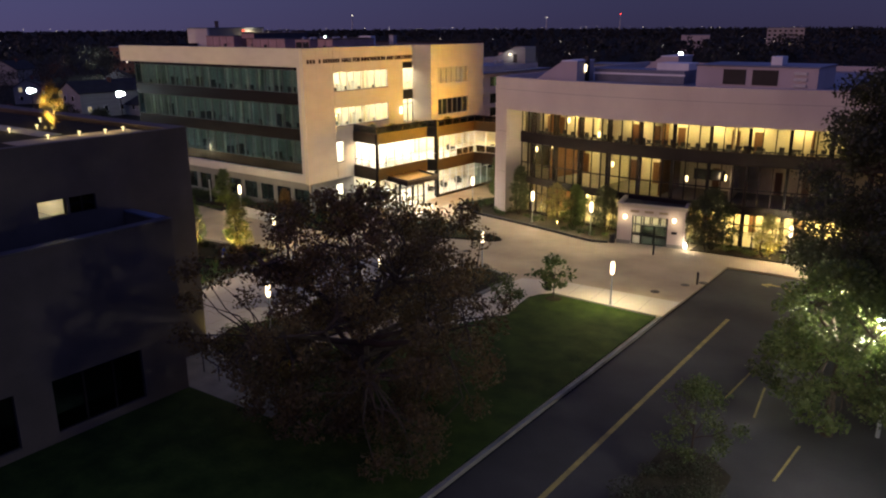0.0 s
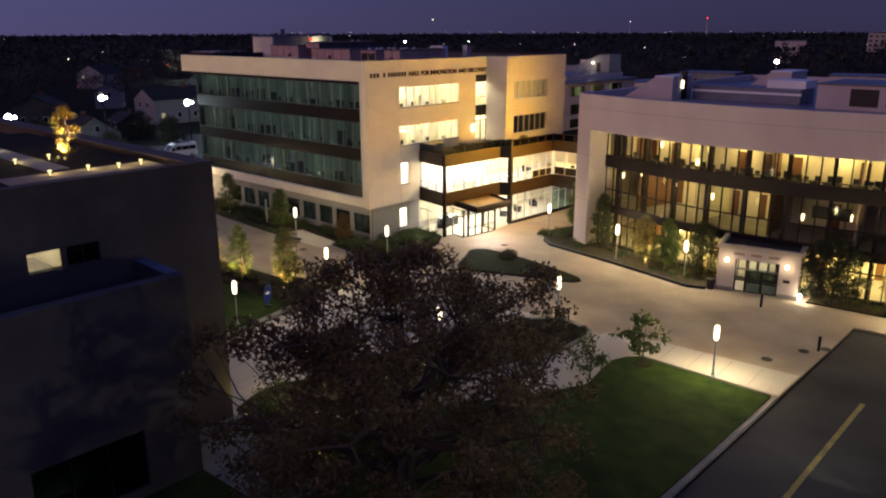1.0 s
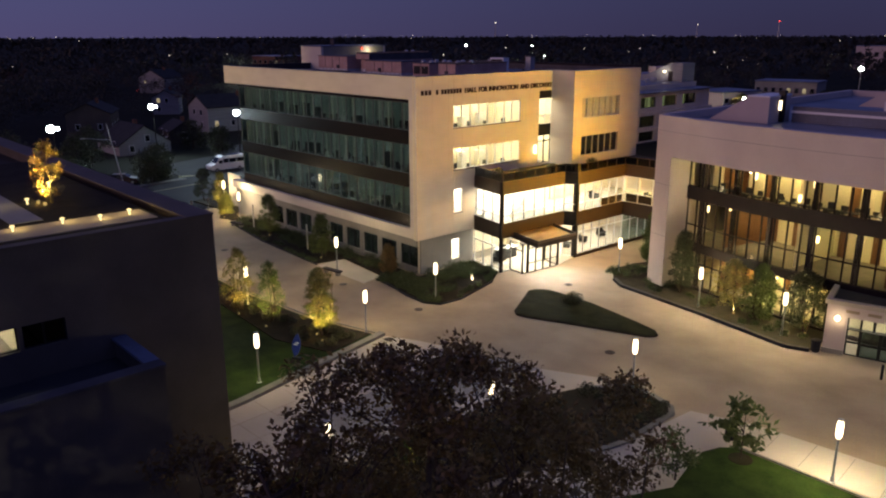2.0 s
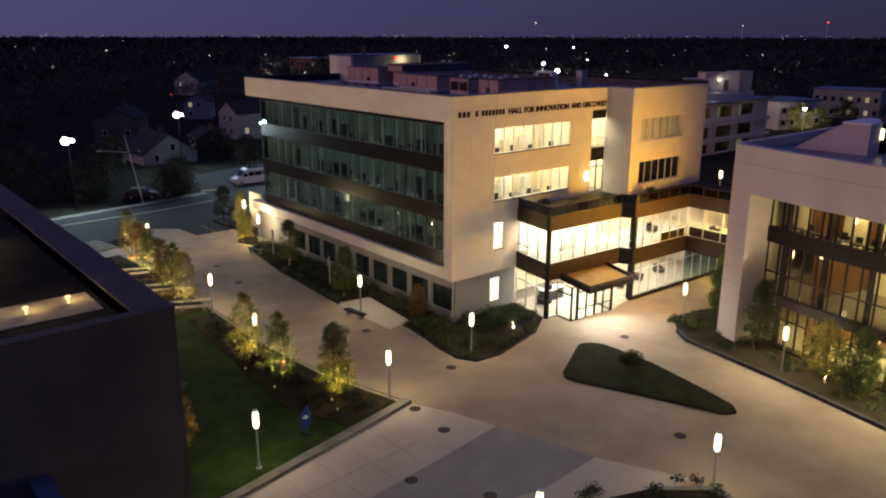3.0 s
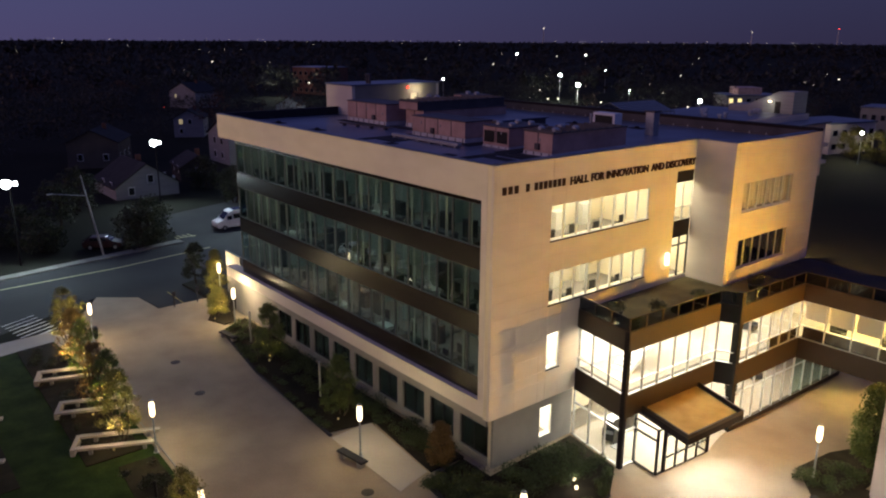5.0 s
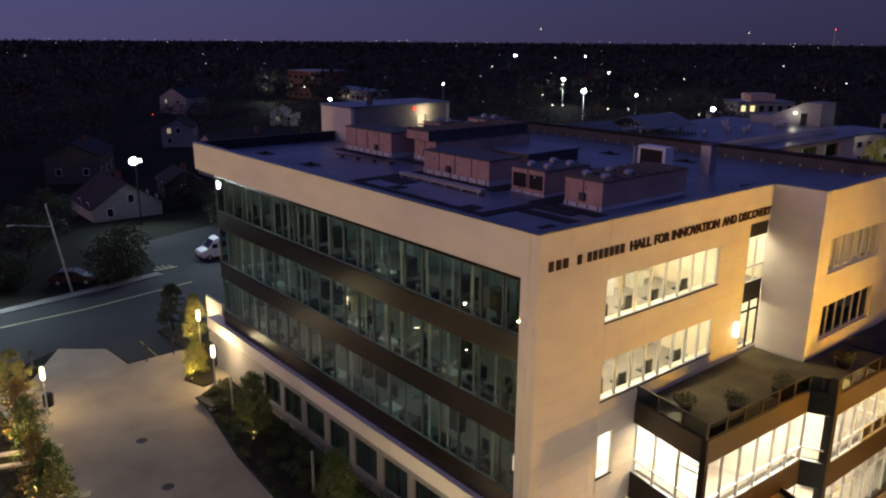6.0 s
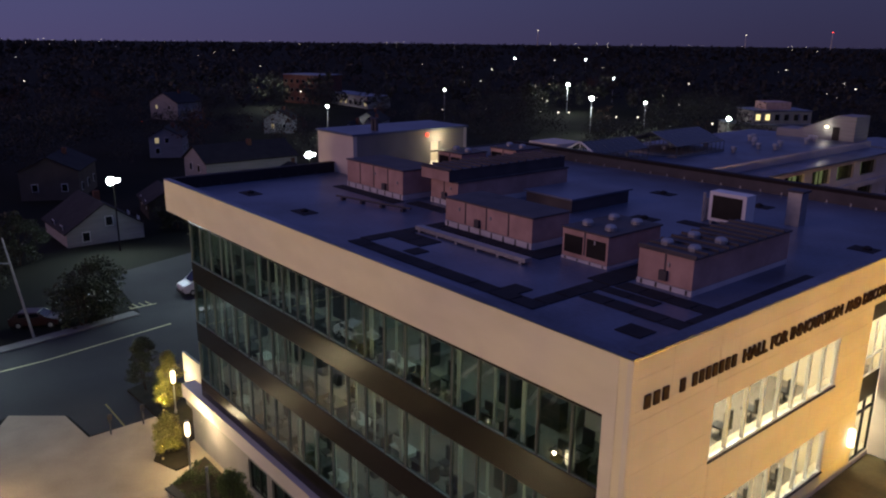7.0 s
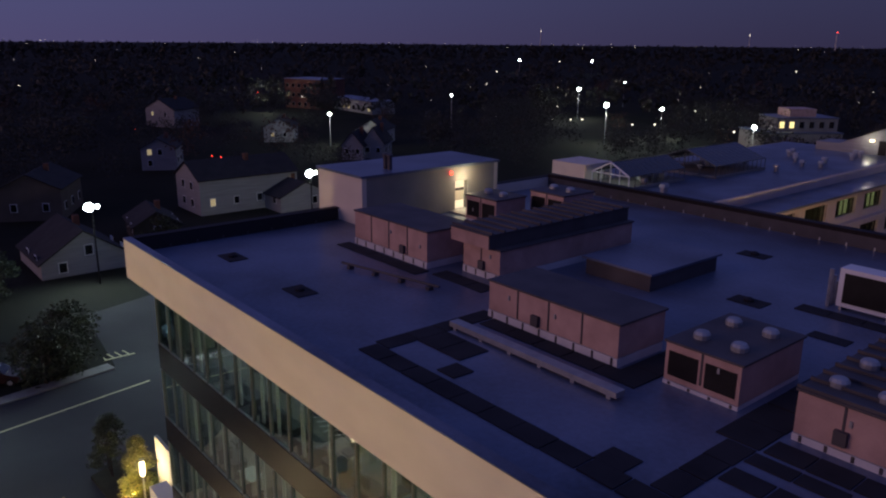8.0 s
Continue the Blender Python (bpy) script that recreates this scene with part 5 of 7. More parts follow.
# porch
por = thing("entrance_porch", -25.7, 64.8, 0, "pale stone porch with double doors and wall lamps", "porch", turn=13.0)
PW = 3.05
for nm, bm, m, lab in (
    ("wall", holed(bmesh.new(), "y", -0.3, 0.2, -PW, PW, 0, 3.55, [(-1.75, 1.55, 0, 2.75)]), M_CONC, "pale stone porch front"),
    ("wall", bb(-PW, -PW + 0.4, 0.2, 3.4, 0, 3.55), M_CONC, ""),
    ("wall", bb(PW - 0.4, PW, 0.2, 3.4, 0, 3.55), M_CONC, ""),
    ("cornice", bb(-PW - 0.15, PW + 0.15, -0.45, 0.0, 3.55, 3.85), M_WHITECON, "pale projecting cornice"),
    ("cornice", bb(-PW - 0.15, -PW + 0.2, 0.0, 3.4, 3.55, 3.85), M_WHITECON, ""),
    ("cornice", bb(PW - 0.2, PW + 0.15, 0.0, 3.4, 3.55, 3.85), M_WHITECON, ""),
    ("roof", bb(-PW + 0.2, PW - 0.2, 0.0, 3.4, 3.5, 3.62), M_ROOFDARK, "dark flat porch roof"),
    ("plinth", bb(-PW - 0.05, -1.75, -0.36, -0.3, 0, 0.35), M_GREYWALL, ""),
    ("plinth", bb(1.55, PW + 0.05, -0.36, -0.3, 0, 0.35), M_GREYWALL, ""),
):
    part(nm, bm, m, por, lab)
for k in range(2):
    fr = curtain(por, (-0.86 + 1.2 * k, 0.05), (0.3 + 1.2 * k, 0.05), 0.0, 1.86, 1, GL_DARK, M_BLACK, (0.9,), bar=0.16, name="door")
fr = curtain(por, (-1.7, 0.05), (-0.9, 0.05), 0.0, 1.86, 1, GL_CLEAR, M_BLACK, (0.95,), bar=0.12, name="sidelight")
fr = curtain(por, (-1.7, 0.05), (1.5, 0.05), 1.92, 2.7, 4, GL_CLEAR, M_BLACK, bar=0.1)
for k in range(3):
    part("letter_bar", bb(-1.9 + 1.3 * k, -1.1 + 1.3 * k, -0.33, -0.3, 3.08, 3.28), M_PAVE, por)
part("plaque", bb(1.9, 2.4, -0.33, -0.3, 1.3, 1.55), M_BLACK, por)
part("inner_wall", bb(-PW + 0.4, PW - 0.4, 3.2, 3.3, 0, 3.5), M_INWALL, por)
part("inner_floor", bb(-PW + 0.4, PW - 0.4, 0.2, 3.2, -0.1, 0.03), M_CARPET, por)
part("ceiling_panel", bb(-1.6, 1.4, 0.9, 2.2, 3.4, 3.43), G_ROOM, por)
for x in (-2.35, 2.1):
    part("wall_lamp", lathe(bmesh.new(), ((0.06, 0), (0.16, 0.08), (0.16, 0.3), (0.06, 0.38)), 10, (x, -0.42, 2.42)), G_LAMP, por, "small glowing wall lamp")
    p = por.matrix_world @ Vector((x, -0.75, 2.6))
    lamp("porch_light", "POINT", Matrix.Translation(p), 26, WARM, 0.1)
part("foot_light", bb(3.1, 3.3, -0.3, -0.1, 0.15, 0.5), G_ROOMWHITE, por, "bright white light at the foot of the porch")
lamp("foot_lamp", "POINT", por.matrix_world @ Matrix.Translation((3.6, -0.6, 0.7)), 120, (1.0, 0.84, 0.56), 0.1)
bm = lathe(bmesh.new(), ((0.24, 0.05), (0.28, 0.1), (0.3, 0.8), (0.33, 0.82), (0.33, 0.9), (0.2, 0.93)), 16)
tr = whole("trash_bin", bm, M_ROOFDARK, "round dark grey litter bin beside the porch", "litter bin")
tr.matrix_world = pose(-28.9, 63.5, 0)
tr.location.z = -0.05
bm = lathe(bmesh.new(), ((0.3, 0.0), (0.34, 0.08), (0.36, 0.85), (0.3, 0.95), (0.14, 1.0)), 14)
whole("litter_bin", bm, M_BLACK, "round black litter bin beside a lamp post", "litter bin").matrix_world = pose(-95.5, 43.0, 0)
for x, y in ((-24.2, 62.0), (-18.2, 56.2)):
    bm = tube(bmesh.new(), (x, y, 0), (x, y, 0.95), 0.09, 0.09)
    lathe(bm, ((0.1, 0), (0.1, 0.04), (0.03, 0.08)), 10, (x, y, 0.95))
    whole("bollard", bm, M_BLACK, "slim black metal bollard on the plaza", "bollard", "bollards")

rail = thing("handrail", -34.4, 22.7, 0.06, "black metal handrail beside the path", "handrail", turn=-8)
part("rail", tube(bmesh.new(), (-1.9, 0, 0.95), (1.9, 0, 0.95), 0.035, 0.035, 8), M_BLACK, rail)
for u in (-1.8, 0.0, 1.8):
    part("post", tube(bmesh.new(), (u, 0, 0), (u, 0, 0.95), 0.03, 0.03, 8), M_BLACK, rail)
whole("mulch_ring", lathe(bmesh.new(), ((0.62, 0.0), (0.6, 0.05), (0.4, 0.07), (0.02, 0.08)), 18, (-25.7, 46.5, 0.02)), M_SOIL, "round mulch ring under a young tree", "mulch")
bm = lathe(bmesh.new(), ((0.26, 0.0), (0.3, 0.05), (0.3, 0.85), (0.33, 0.88), (0.33, 0.98), (0.2, 1.02)), 14)
whole("litter_bin", bm, M_BLACK, "round black litter bin beside the lawn", "litter bin").matrix_world = pose(-27.1, 48.1, 0)
for x, y in ((-56.7, 57.7), (-56.1, 57.2)):
    bm = lathe(bmesh.new(), ((0.06, 0), (0.09, 0.06), (0.09, 0.16), (0.05, 0.18)), 10, (x, y, 0.1))
    whole("spike_light", bm, G_LAMP, "small white spike light in the planting bed", "spike light", "bed lights")
    lamp("spike_beam", "POINT", pose(x + 0.15, y - 0.15, 0.55), 16, (1.0, 0.92, 0.78), 0.05)

# ---- dark brick building with a roof garden ----
dark = thing("brick_building", -55, 10, 0, "dark brick building with a recessed terrace and roof garden", "building")
DI = dark.matrix_world.inverted()


def dpart(name, bm, material, label=""):
    ob = part(name, bm, material, dark, label)
    ob.matrix_parent_inverse = DI
    return ob


DX, DY, DZ, LX = -38.9, 25.2, 14.1, -35.2
dpart("east_wall", holed(bmesh.new(), "x", DX - 0.4, DX, -30, DY, 0, DZ, [(16.1, 17.6, 10.35, 11.25), (17.75, 19.2, 10.35, 11.25)]), M_DKBRICK, "dark brick wall")
dpart("north_wall", bb(-92, DX - 0.4, DY - 0.4, DY, 0, DZ), M_DKBRICK)
dpart("west_wall", bb(-92, -91.6, -30, DY - 0.4, 0, DZ), M_DKBRICK)
dpart("parapet_cap", bb(-92, DX + 0.03, DY - 1.1, DY + 0.03, DZ, DZ + 0.08), M_DKBRICK, "broad dark parapet cap")
dpart("parapet_cap", bb(DX - 0.43, DX + 0.03, -30, DY - 1.1, DZ, DZ + 0.06), M_DKBRICK)
dpart("low_wall", holed(bmesh.new(), "x", LX - 0.4, LX, -30, 21.2, 0, 9.9, [(13.8, 18.6, 0.5, 3.3), (4, 12, 0.5, 3.3)]), M_DKBRICK, "dark brick wall of the lower wing")
dpart("low_wall", bb(DX, LX - 0.4, 20.8, 21.2, 0, 9.9), M_DKBRICK)
dpart("low_cap", bb(LX - 0.55, LX + 0.06, -30, 21.26, 9.9, 10.0), M_UNITDARK, "blue-grey metal parapet cap")
dpart("low_cap", bb(DX, LX - 0.55, 20.7, 21.26, 9.9, 10.0), M_ROOF)
dpart("low_roof", bb(DX, LX - 0.4, -30, 20.8, 9.0, 9.2), M_ROOFDARK)
for a, b, m in ((16.1, 17.6, GL_CLEAR), (17.75, 19.2, GL_DARK)):
    fr = curtain(dark, (DX - 0.2, a), (DX - 0.2, b), 10.35, 11.25, 1 if b < 18 else 2, m, M_BRONZE, bar=0.08)
    fr.matrix_parent_inverse = DI
for y0, y1 in ((13.8, 18.6), (4, 12)):
    fr = curtain(dark, (LX - 0.2, y0), (LX - 0.2, y1), 0.5, 3.3, 3, GL_DARK, M_BRONZE, bar=0.1)
    fr.matrix_parent_inverse = DI
    dpart("low_room", bb(LX - 3.2, LX - 3.0, y0 - 0.3, y1 + 0.3, 0, 3.6), M_INGREY)
dpart("room_wall", bb(-42.8, -42.6, 15.4, 17.8, 10.0, 12.6), M_INWALL)
dpart("room_wall", bb(-42.6, DX - 0.4, 17.62, 17.72, 10.0, 12.6), M_INWALL)
dpart("room_wall", bb(-42.6, DX - 0.4, 15.4, 15.6, 10.0, 12.6), M_INWALL)
dpart("room_floor", bb(-42.6, DX - 0.4, 15.6, 17.55, 10.0, 10.1), M_CARPET)
dpart("room_ceiling", bb(-42.6, DX - 0.4, 15.6, 17.55, 12.4, 12.6), M_CEIL)
dpart("ceiling_panel", bb(-41.4, -40.6, 16.2, 17.0, 12.37, 12.4), G_ROOMWHITE)
dpart("roof", bb(-91.6, DX - 0.4, -30, DY - 0.4, 13.0, 13.2), M_ROOFDARK, "dark flat roof with a garden")
random.seed(4)
dpart("garden_bed", bb(-60, DX - 0.42, 10, 23.9, 13.2, 13.92), M_SOIL, "raised dark planting bed of the roof garden")
dpart("garden_path", bb(-59, -43.4, 18.9, 20.1, 13.92, 13.95), M_GREYWALL, "narrow grey path in the roof garden")
dpart("gravel_strip", bb(-42.7, -40.7, 16.5, 23.7, 13.92, 13.945), M_PAVE, "tan gravel strip along the parapet")
for x, y in ((-42.05, 18.65), (-42.1, 20.45), (-41.65, 21.75), (-41.9, 23.0), (-47.1, 20.5), (-46.8, 18.75), (-51.4, 19.2), (-50.6, 22.4)):
    bm = tube(bmesh.new(), (x, y, 13.9), (x, y, 14.1), 0.04, 0.04)
    lathe(bm, ((0.07, 0), (0.1, 0.07), (0.04, 0.1)), 8, (x, y, 14.1))
    whole("garden_light", bm, G_UP, "small glowing garden light on the roof", "garden light", "roof garden lights")
    lamp("garden_glow", "POINT", pose(x - 0.25, y + 0.2, 14.3), 14, (1.0, 0.76, 0.26), 0.06)

# ---- trees and plants ----


def leaves(centres, count, spread, size, rng, flat=0.75):
    """Small pointed leaves scattered in clumps round the given centres."""
    c = np.repeat(np.array(centres, dtype=float), count, axis=0)
    n = len(c)
    v = rng.normal(0, 1, (n, 3))
    v /= np.linalg.norm(v, axis=1)[:, None]
    rad = spread * 1.75 * rng.uniform(0, 1, n) ** 0.55
    p = c + v * rad[:, None] * np.array((1, 1, flat))
    nn = rng.normal(0, 1, (n, 3)) + np.array((0, 0, 0.5))
    u = np.cross(nn, rng.normal(0, 1, (n, 3)))
    u /= np.linalg.norm(u, axis=1)[:, None]
    w = np.cross(nn, u)
    w /= np.linalg.norm(w, axis=1)[:, None]
    s = (size * rng.uniform(0.6, 1.3, n))[:, None]
    vs = np.stack((p - u * s, p + w * s * 0.48, p + u * s, p - w * s * 0.48), axis=1).reshape(-1, 3)
    fs = np.arange(4 * n).reshape(-1, 4)
    return vs.tolist(), fs.tolist()


def tree(x, y, h, r, leaf, label, clusters=40, per=60, spread=0.7, size=0.17, trunk=0.2, bare=0.3, seed=1, z=0.0, group="trees", stems=1, shape=0.8, name="tree", cone=False, low=1.0):
    rng = np.random.default_rng(seed)
    ob = thing(name, x, y, z, label, "tree", group)
    bm = bmesh.new()
    tops = []
    for s in range(stems):
        off = (rng.uniform(-0.25, 0.25), rng.uniform(-0.25, 0.25)) if stems > 1 else (0, 0)
        mid = (off[0] * 2.5, off[1] * 2.5, h * bare)
        tube(bm, (off[0], off[1], -0.05), mid, trunk, trunk * 0.75, 8)
        top = (mid[0] + rng.uniform(-0.3, 0.3), mid[1] + rng.uniform(-0.3, 0.3), h * 0.82)
        tube(bm, mid, top, trunk * 0.72, trunk * 0.15, 7)
        tops.append((mid, top))
    cen, mains = [], []
    for k in range(max(5, clusters // 16)):
        mid, top = tops[k % stems]
        a, f = k * 2.4 + rng.uniform(-0.4, 0.4), rng.uniform(0.0, 0.6)
        p = Vector(mid).lerp(Vector(top), f)
        reach, rise = r * rng.uniform(0.45, 0.8), h * rng.uniform(0.12, 0.3)
        pts = [p]
        for j in range(1, 5):
            a += rng.uniform(-0.3, 0.3)
            p = p + Vector((math.cos(a) * reach / 4, math.sin(a) * reach / 4, rise / 4 * rng.uniform(0.4, 1.5)))
            pts.append(p)
        for j in range(4):
            tube(bm, pts[j], pts[j + 1], trunk * (0.5 - 0.1 * j), trunk * (0.4 - 0.1 * j), 6)
        mains += pts[1:]
    for k in range(clusters):
        mid, top = tops[k % stems]
        f, a = rng.uniform(0.02, 1.0) ** low, rng.uniform(0, math.tau)
        prof = math.sin(math.pi * min(1, 0.18 + 0.82 * f)) ** shape
        if cone:
            prof = min(1.0, 0.6 + 2.2 * f) * (1 - f) ** 0.5
        rr = r * max(0.08, prof) * math.sqrt(rng.uniform(0.12, 1.0)) * (1 + 0.16 * math.sin(3 * a + seed) + 0.1 * math.sin(7 * a))
        ax = Vector(mid).lerp(Vector(top), f * 0.8)
        tip = Vector((ax.x * 0.3 + rr * math.cos(a), ax.y * 0.3 + rr * math.sin(a), h * (bare * 0.85 + (1 - bare * 0.85) * f)))
        cen.append(tuple(tip))
        base = min(mains, key=lambda q: (q - tip).length)
        kn = base.lerp(tip, 0.5) + Vector((rng.uniform(-0.1, 0.1) * r, rng.uniform(-0.1, 0.1) * r, rng.uniform(-0.05, 0.03) * h))
        tube(bm, base, kn, trunk * 0.12, trunk * 0.08, 4)
        tube(bm, kn, tip, trunk * 0.08, trunk * 0.03, 4)
    part("trunk", bm, M_BARK, ob)
    vs, fs = leaves(cen, per, spread, size, rng)
    me = bpy.data.meshes.new("crown")
    me.from_pydata(vs, [], fs)
    me.materials.append(leaf)
    cr = new("crown", me)
    cr.parent = ob
    return ob


def shrubs(name, pts, leaf, label, r=0.5, per=130, size=0.075, seed=2, base=0.06):
    rng = np.random.default_rng(seed)
    for x, y, k in pts:
        if any(math.hypot(x - u, y - v) < 0.9 for u, v in UP):
            continue
        vs, fs = leaves([(rng.uniform(-0.2, 0.2) * r, rng.uniform(-0.2, 0.2) * r, r * 0.55 * k)], int(per * 1.5 * k), r * k * 0.55, size * 0.85, rng, 0.6)
        vs = [(a, b, max(0.0, c)) for a, b, c in vs]
        me = bpy.data.meshes.new(name)
        me.from_pydata(vs, [], fs)
        me.materials.append(leaf)
        ob = tagged(new(name, me), label, "shrub", name + "s")
        ob.location = (x, y, base)


TERR = ((-58.4, 62.6), (-56.9, 64.6), (-56.5, 68.0), (-55.9, 73.6))
for x, y in TERR:
    bm = lathe(bmesh.new(), ((0.36, 0), (0.44, 0.3), (0.4, 0.34)), 14, (x, y, 8.3))
    whole("planter", bm, M_BLACK, "dark round planter on the roof terrace", "planter", "terrace planters")
UP = []
shrubs("terrace_shrub", [(x, y, 1.0) for x, y in TERR], L_DARK, "round dark shrub in a terrace planter", 0.62, 420, 0.07, seed=21, base=8.56)
tree(-25.1, 25.3, 11.7, 7.9, L_OAK, "large spreading oak with thinning brown leaves on the lawn", 320, 165, 0.50, 0.12, 0.42, 0.10, 3, shape=0.34, name="oak_tree", low=1.35)
tree(-5.0, 37.2, 8.6, 3.5, L_GREEN, "broad green tree lit by a parking lamp beside the driveway", 120, 95, 0.42, 0.15, 0.3, 0.2, 5, shape=0.5)
tree(-9.4, 30.2, 4.4, 2.0, L_GREEN, "young green street tree in a bed beside the driveway", 44, 60, 0.26, 0.085, 0.08, 0.22, 6)
tree(-2.0, 44.5, 19.5, 7.0, L_DARK, "tall dark tree beside the driveway", 420, 260, 0.68, 0.14, 0.3, 0.15, 7, shape=0.35)
tree(-25.7, 46.5, 3.4, 1.5, L_GREEN, "young green tree in a round bed by the walk", 26, 13, 0.3, 0.24, 0.05, 0.3, 8)
tree(-27.0, 42.4, 2.6, 1.2, L_GREEN, "small green shrub tree by the walk", 24, 34, 0.3, 0.12, 0.06, 0.15, 9)
# birches along the lawn, lit from below
UP = []
for i, (x, y, h, r, leaf) in enumerate(((-63.2, 38.5, 5.0, 1.25, L_OLIVE), (-59.4, 38.7, 4.7, 1.3, L_GREEN), (-54.2, 40.2, 5.0, 1.2, L_OLIVE), (-55.5, 40.6, 4.7, 1.1, L_GREEN), (-76.9, 39.5, 4.7, 1.35, L_OLIVE), (-80.4, 40.2, 4.6, 1.2, L_GREEN), (-82.3, 39.8, 4.6, 1.35, L_RUST), (-87.2, 40.3, 4.6, 1.3, L_GREEN), (-90.6, 40.4, 4.4, 1.3, L_RUST), (-94.8, 41.1, 4.8, 1.5, L_OLIVE), (-54.4, 29.8, 4.8, 1.35, L_RUST), (-78.6, 30.6, 4.6, 1.4, L_RUST), (-84.0, 30.6, 4.6, 1.4, L_OLIVE), (-89.5, 31.0, 4.6, 1.4, L_RUST))):
    tree(x, y, h, r * 1.12, leaf, "slim multi-stemmed tree lit from below in a planting bed", 130, 50, 0.17, 0.052, 0.05, 0.2, 20 + i, 0.08, "slim trees by the lawn", 3, 0.9, "birch_tree", True)
    UP.append((x + 0.85, y - 0.72))
for i, (x, y, h, r, leaf) in enumerate(((-71.4, 51.6, 4.2, 1.5, L_GREEN), (-82.6, 52.4, 4.4, 1.5, L_GREEN), (-62.6, 52.9, 2.7, 0.8, L_RUST), (-93.7, 52.9, 2.7, 1.1, L_OLIVE), (-103.7, 55.0, 4.3, 1.5, L_DARK), (-100.0, 55.3, 4.2, 1.15, L_OLIVE))):
    tree(x, y, h, r, leaf, "small leafy tree in a bed beside the hall", 110, 75, 0.19, 0.06, 0.06, 0.14, 50 + i, 0.08, "small trees by the hall", 2, 0.8, cone=True)
for i, (x, y, h, r, leaf) in enumerate(((-46.9, 71.2, 5.4, 0.85, L_GREEN), (-41.6, 67.8, 5.2, 0.95, L_DARK), (-36.6, 66.6, 4.2, 1.35, L_OLIVE), (-34.2, 66.4, 4.2, 1.2, L_GREEN), (-31.0, 66.3, 4.6, 1.6, L_DARK), (-20.6, 65.8, 5.6, 2.1, L_DARK), (-15.8, 66.8, 3.6, 1.4, L_OLIVE))):
    tree(x, y, h, r, leaf, "leafy tree in the bed before the concrete hall", 105 if r < 2 else 190, (45 if leaf is L_OLIVE else 100) if r < 2 else 130, 0.25 if r < 2 else 0.3, 0.075, 0.08, 0.15, 70 + i, 0.08, "trees by the concrete hall", 2, 0.7)
UP += [(-71.0, 51.2), (-82.2, 52.0), (-93.3, 52.4), (-36.2, 66.1), (-99.7, 54.8), (-30.6, 65.9), (-15.4, 66.4)]
tree(-46.7, 21.4, 2.8, 0.7, L_RUST, "small golden tree lit from below on the roof", 40, 45, 0.16, 0.05, 0.05, 0.15, 90, 13.9, stems=1, name="roof_tree")
FAINT = ((-71.0, 51.2), (-82.2, 52.0), (-30.6, 65.9))
UP2 = [(-46.3, 21.0, 13.93), (-46.9, 20.9, 13.93)]
for x, y, z in [(x, y, 0.08) for x, y in UP] + UP2 + [(-38.6, 33.4, 0.0), (-37.0, 34.0, 0.0), (-38.4, 25.7, 0.1), (-30.5, 24.8, 0.05)]:
    bm = lathe(bmesh.new(), ((0.05, 0), (0.07, 0.06), (0.07, 0.12), (0.04, 0.14)), 8, (x, y, z))
    whole("uplight", bm, G_SPIKE, "small glowing ground uplight under a tree", "uplight", "tree uplights")
    lamp("uplight_beam", "SPOT", look((x, y, z + 0.3), (x - 0.85, y + 0.72, z + 2.9)), 160 if (x, y) in FAINT or y < 27 and z < 1 else 1900, (1.0, 0.76, 0.22), 0.06, 0.7, 110)
random.seed(31)
pts = [(random.uniform(-61.5, -55.0), random.uniform(50.9, 54.0), random.uniform(0.6, 1.4)) for _ in range(72)]
pts += [(random.uniform(-59.6, -56.6), random.uniform(54.6, 60.4), random.uniform(0.7, 1.7)) for _ in range(44)]
pts += [(random.uniform(-90, -62.6), random.uniform(52.9, 54.4), random.uniform(0.7, 1.4)) for _ in range(85)]
pts += [(random.uniform(-88, -72), random.uniform(51.2, 53), random.uniform(0.6, 1.2)) for _ in range(26)]
for name, pts_, n in (("corner", BEDS[0][1], 9), ("south", BEDS[1][1][2:], 7)):
    for (ax, ay), (bx, by) in zip(pts_, pts_[1:]):
        cx, cy = sum(p[0] for p in pts_) / len(pts_), sum(p[1] for p in pts_) / len(pts_)
        for k in range(n):
            u = (k + random.random()) / n
            x, y = ax + (bx - ax) * u, ay + (by - ay) * u
            f = random.uniform(0.2, 0.7) / max(0.5, math.hypot(cx - x, cy - y))
            if y < 54 or x > -57.5:
                pts.append((x + (cx - x) * f, y + (cy - y) * f, random.uniform(0.45, 0.85)))
shrubs("bed_shrub", pts, L_SHRUB, "low dark green shrub in a planting bed", 0.55)
pts = [(random.uniform(-45.5, -30), 0, random.uniform(0.5, 1.1)) for _ in range(30)]
pts = [(x, 63.9 + (x + 30) * -0.16 + random.uniform(0.0, 3.0), k) for x, _, k in pts]
pts += [(random.uniform(-49, -46.8), random.uniform(67.6, 71), random.uniform(0.8, 1.5)) for _ in range(14)]
pts += [(random.uniform(-21.5, -9), random.uniform(66.4, 67.6), random.uniform(0.7, 1.2)) for _ in range(18)]
shrubs("front_shrub", pts, L_SHRUB, "leafy green shrub before the concrete hall", 0.5, seed=4)
pts = [(random.uniform(-57, -52), random.uniform(38.5, 41.6), random.uniform(0.6, 1.2)) for _ in range(34)]
pts += [(random.uniform(-73, -57), random.uniform(38.2, 40), random.uniform(0.6, 1.1)) for _ in range(34)]
pts += [(random.uniform(-36, -31), random.uniform(46, 49.4), random.uniform(0.6, 1.2)) for _ in range(24)]
pts += [(random.uniform(-38, -34), random.uniform(38, 45), random.uniform(0.6, 1.2)) for _ in range(20)]
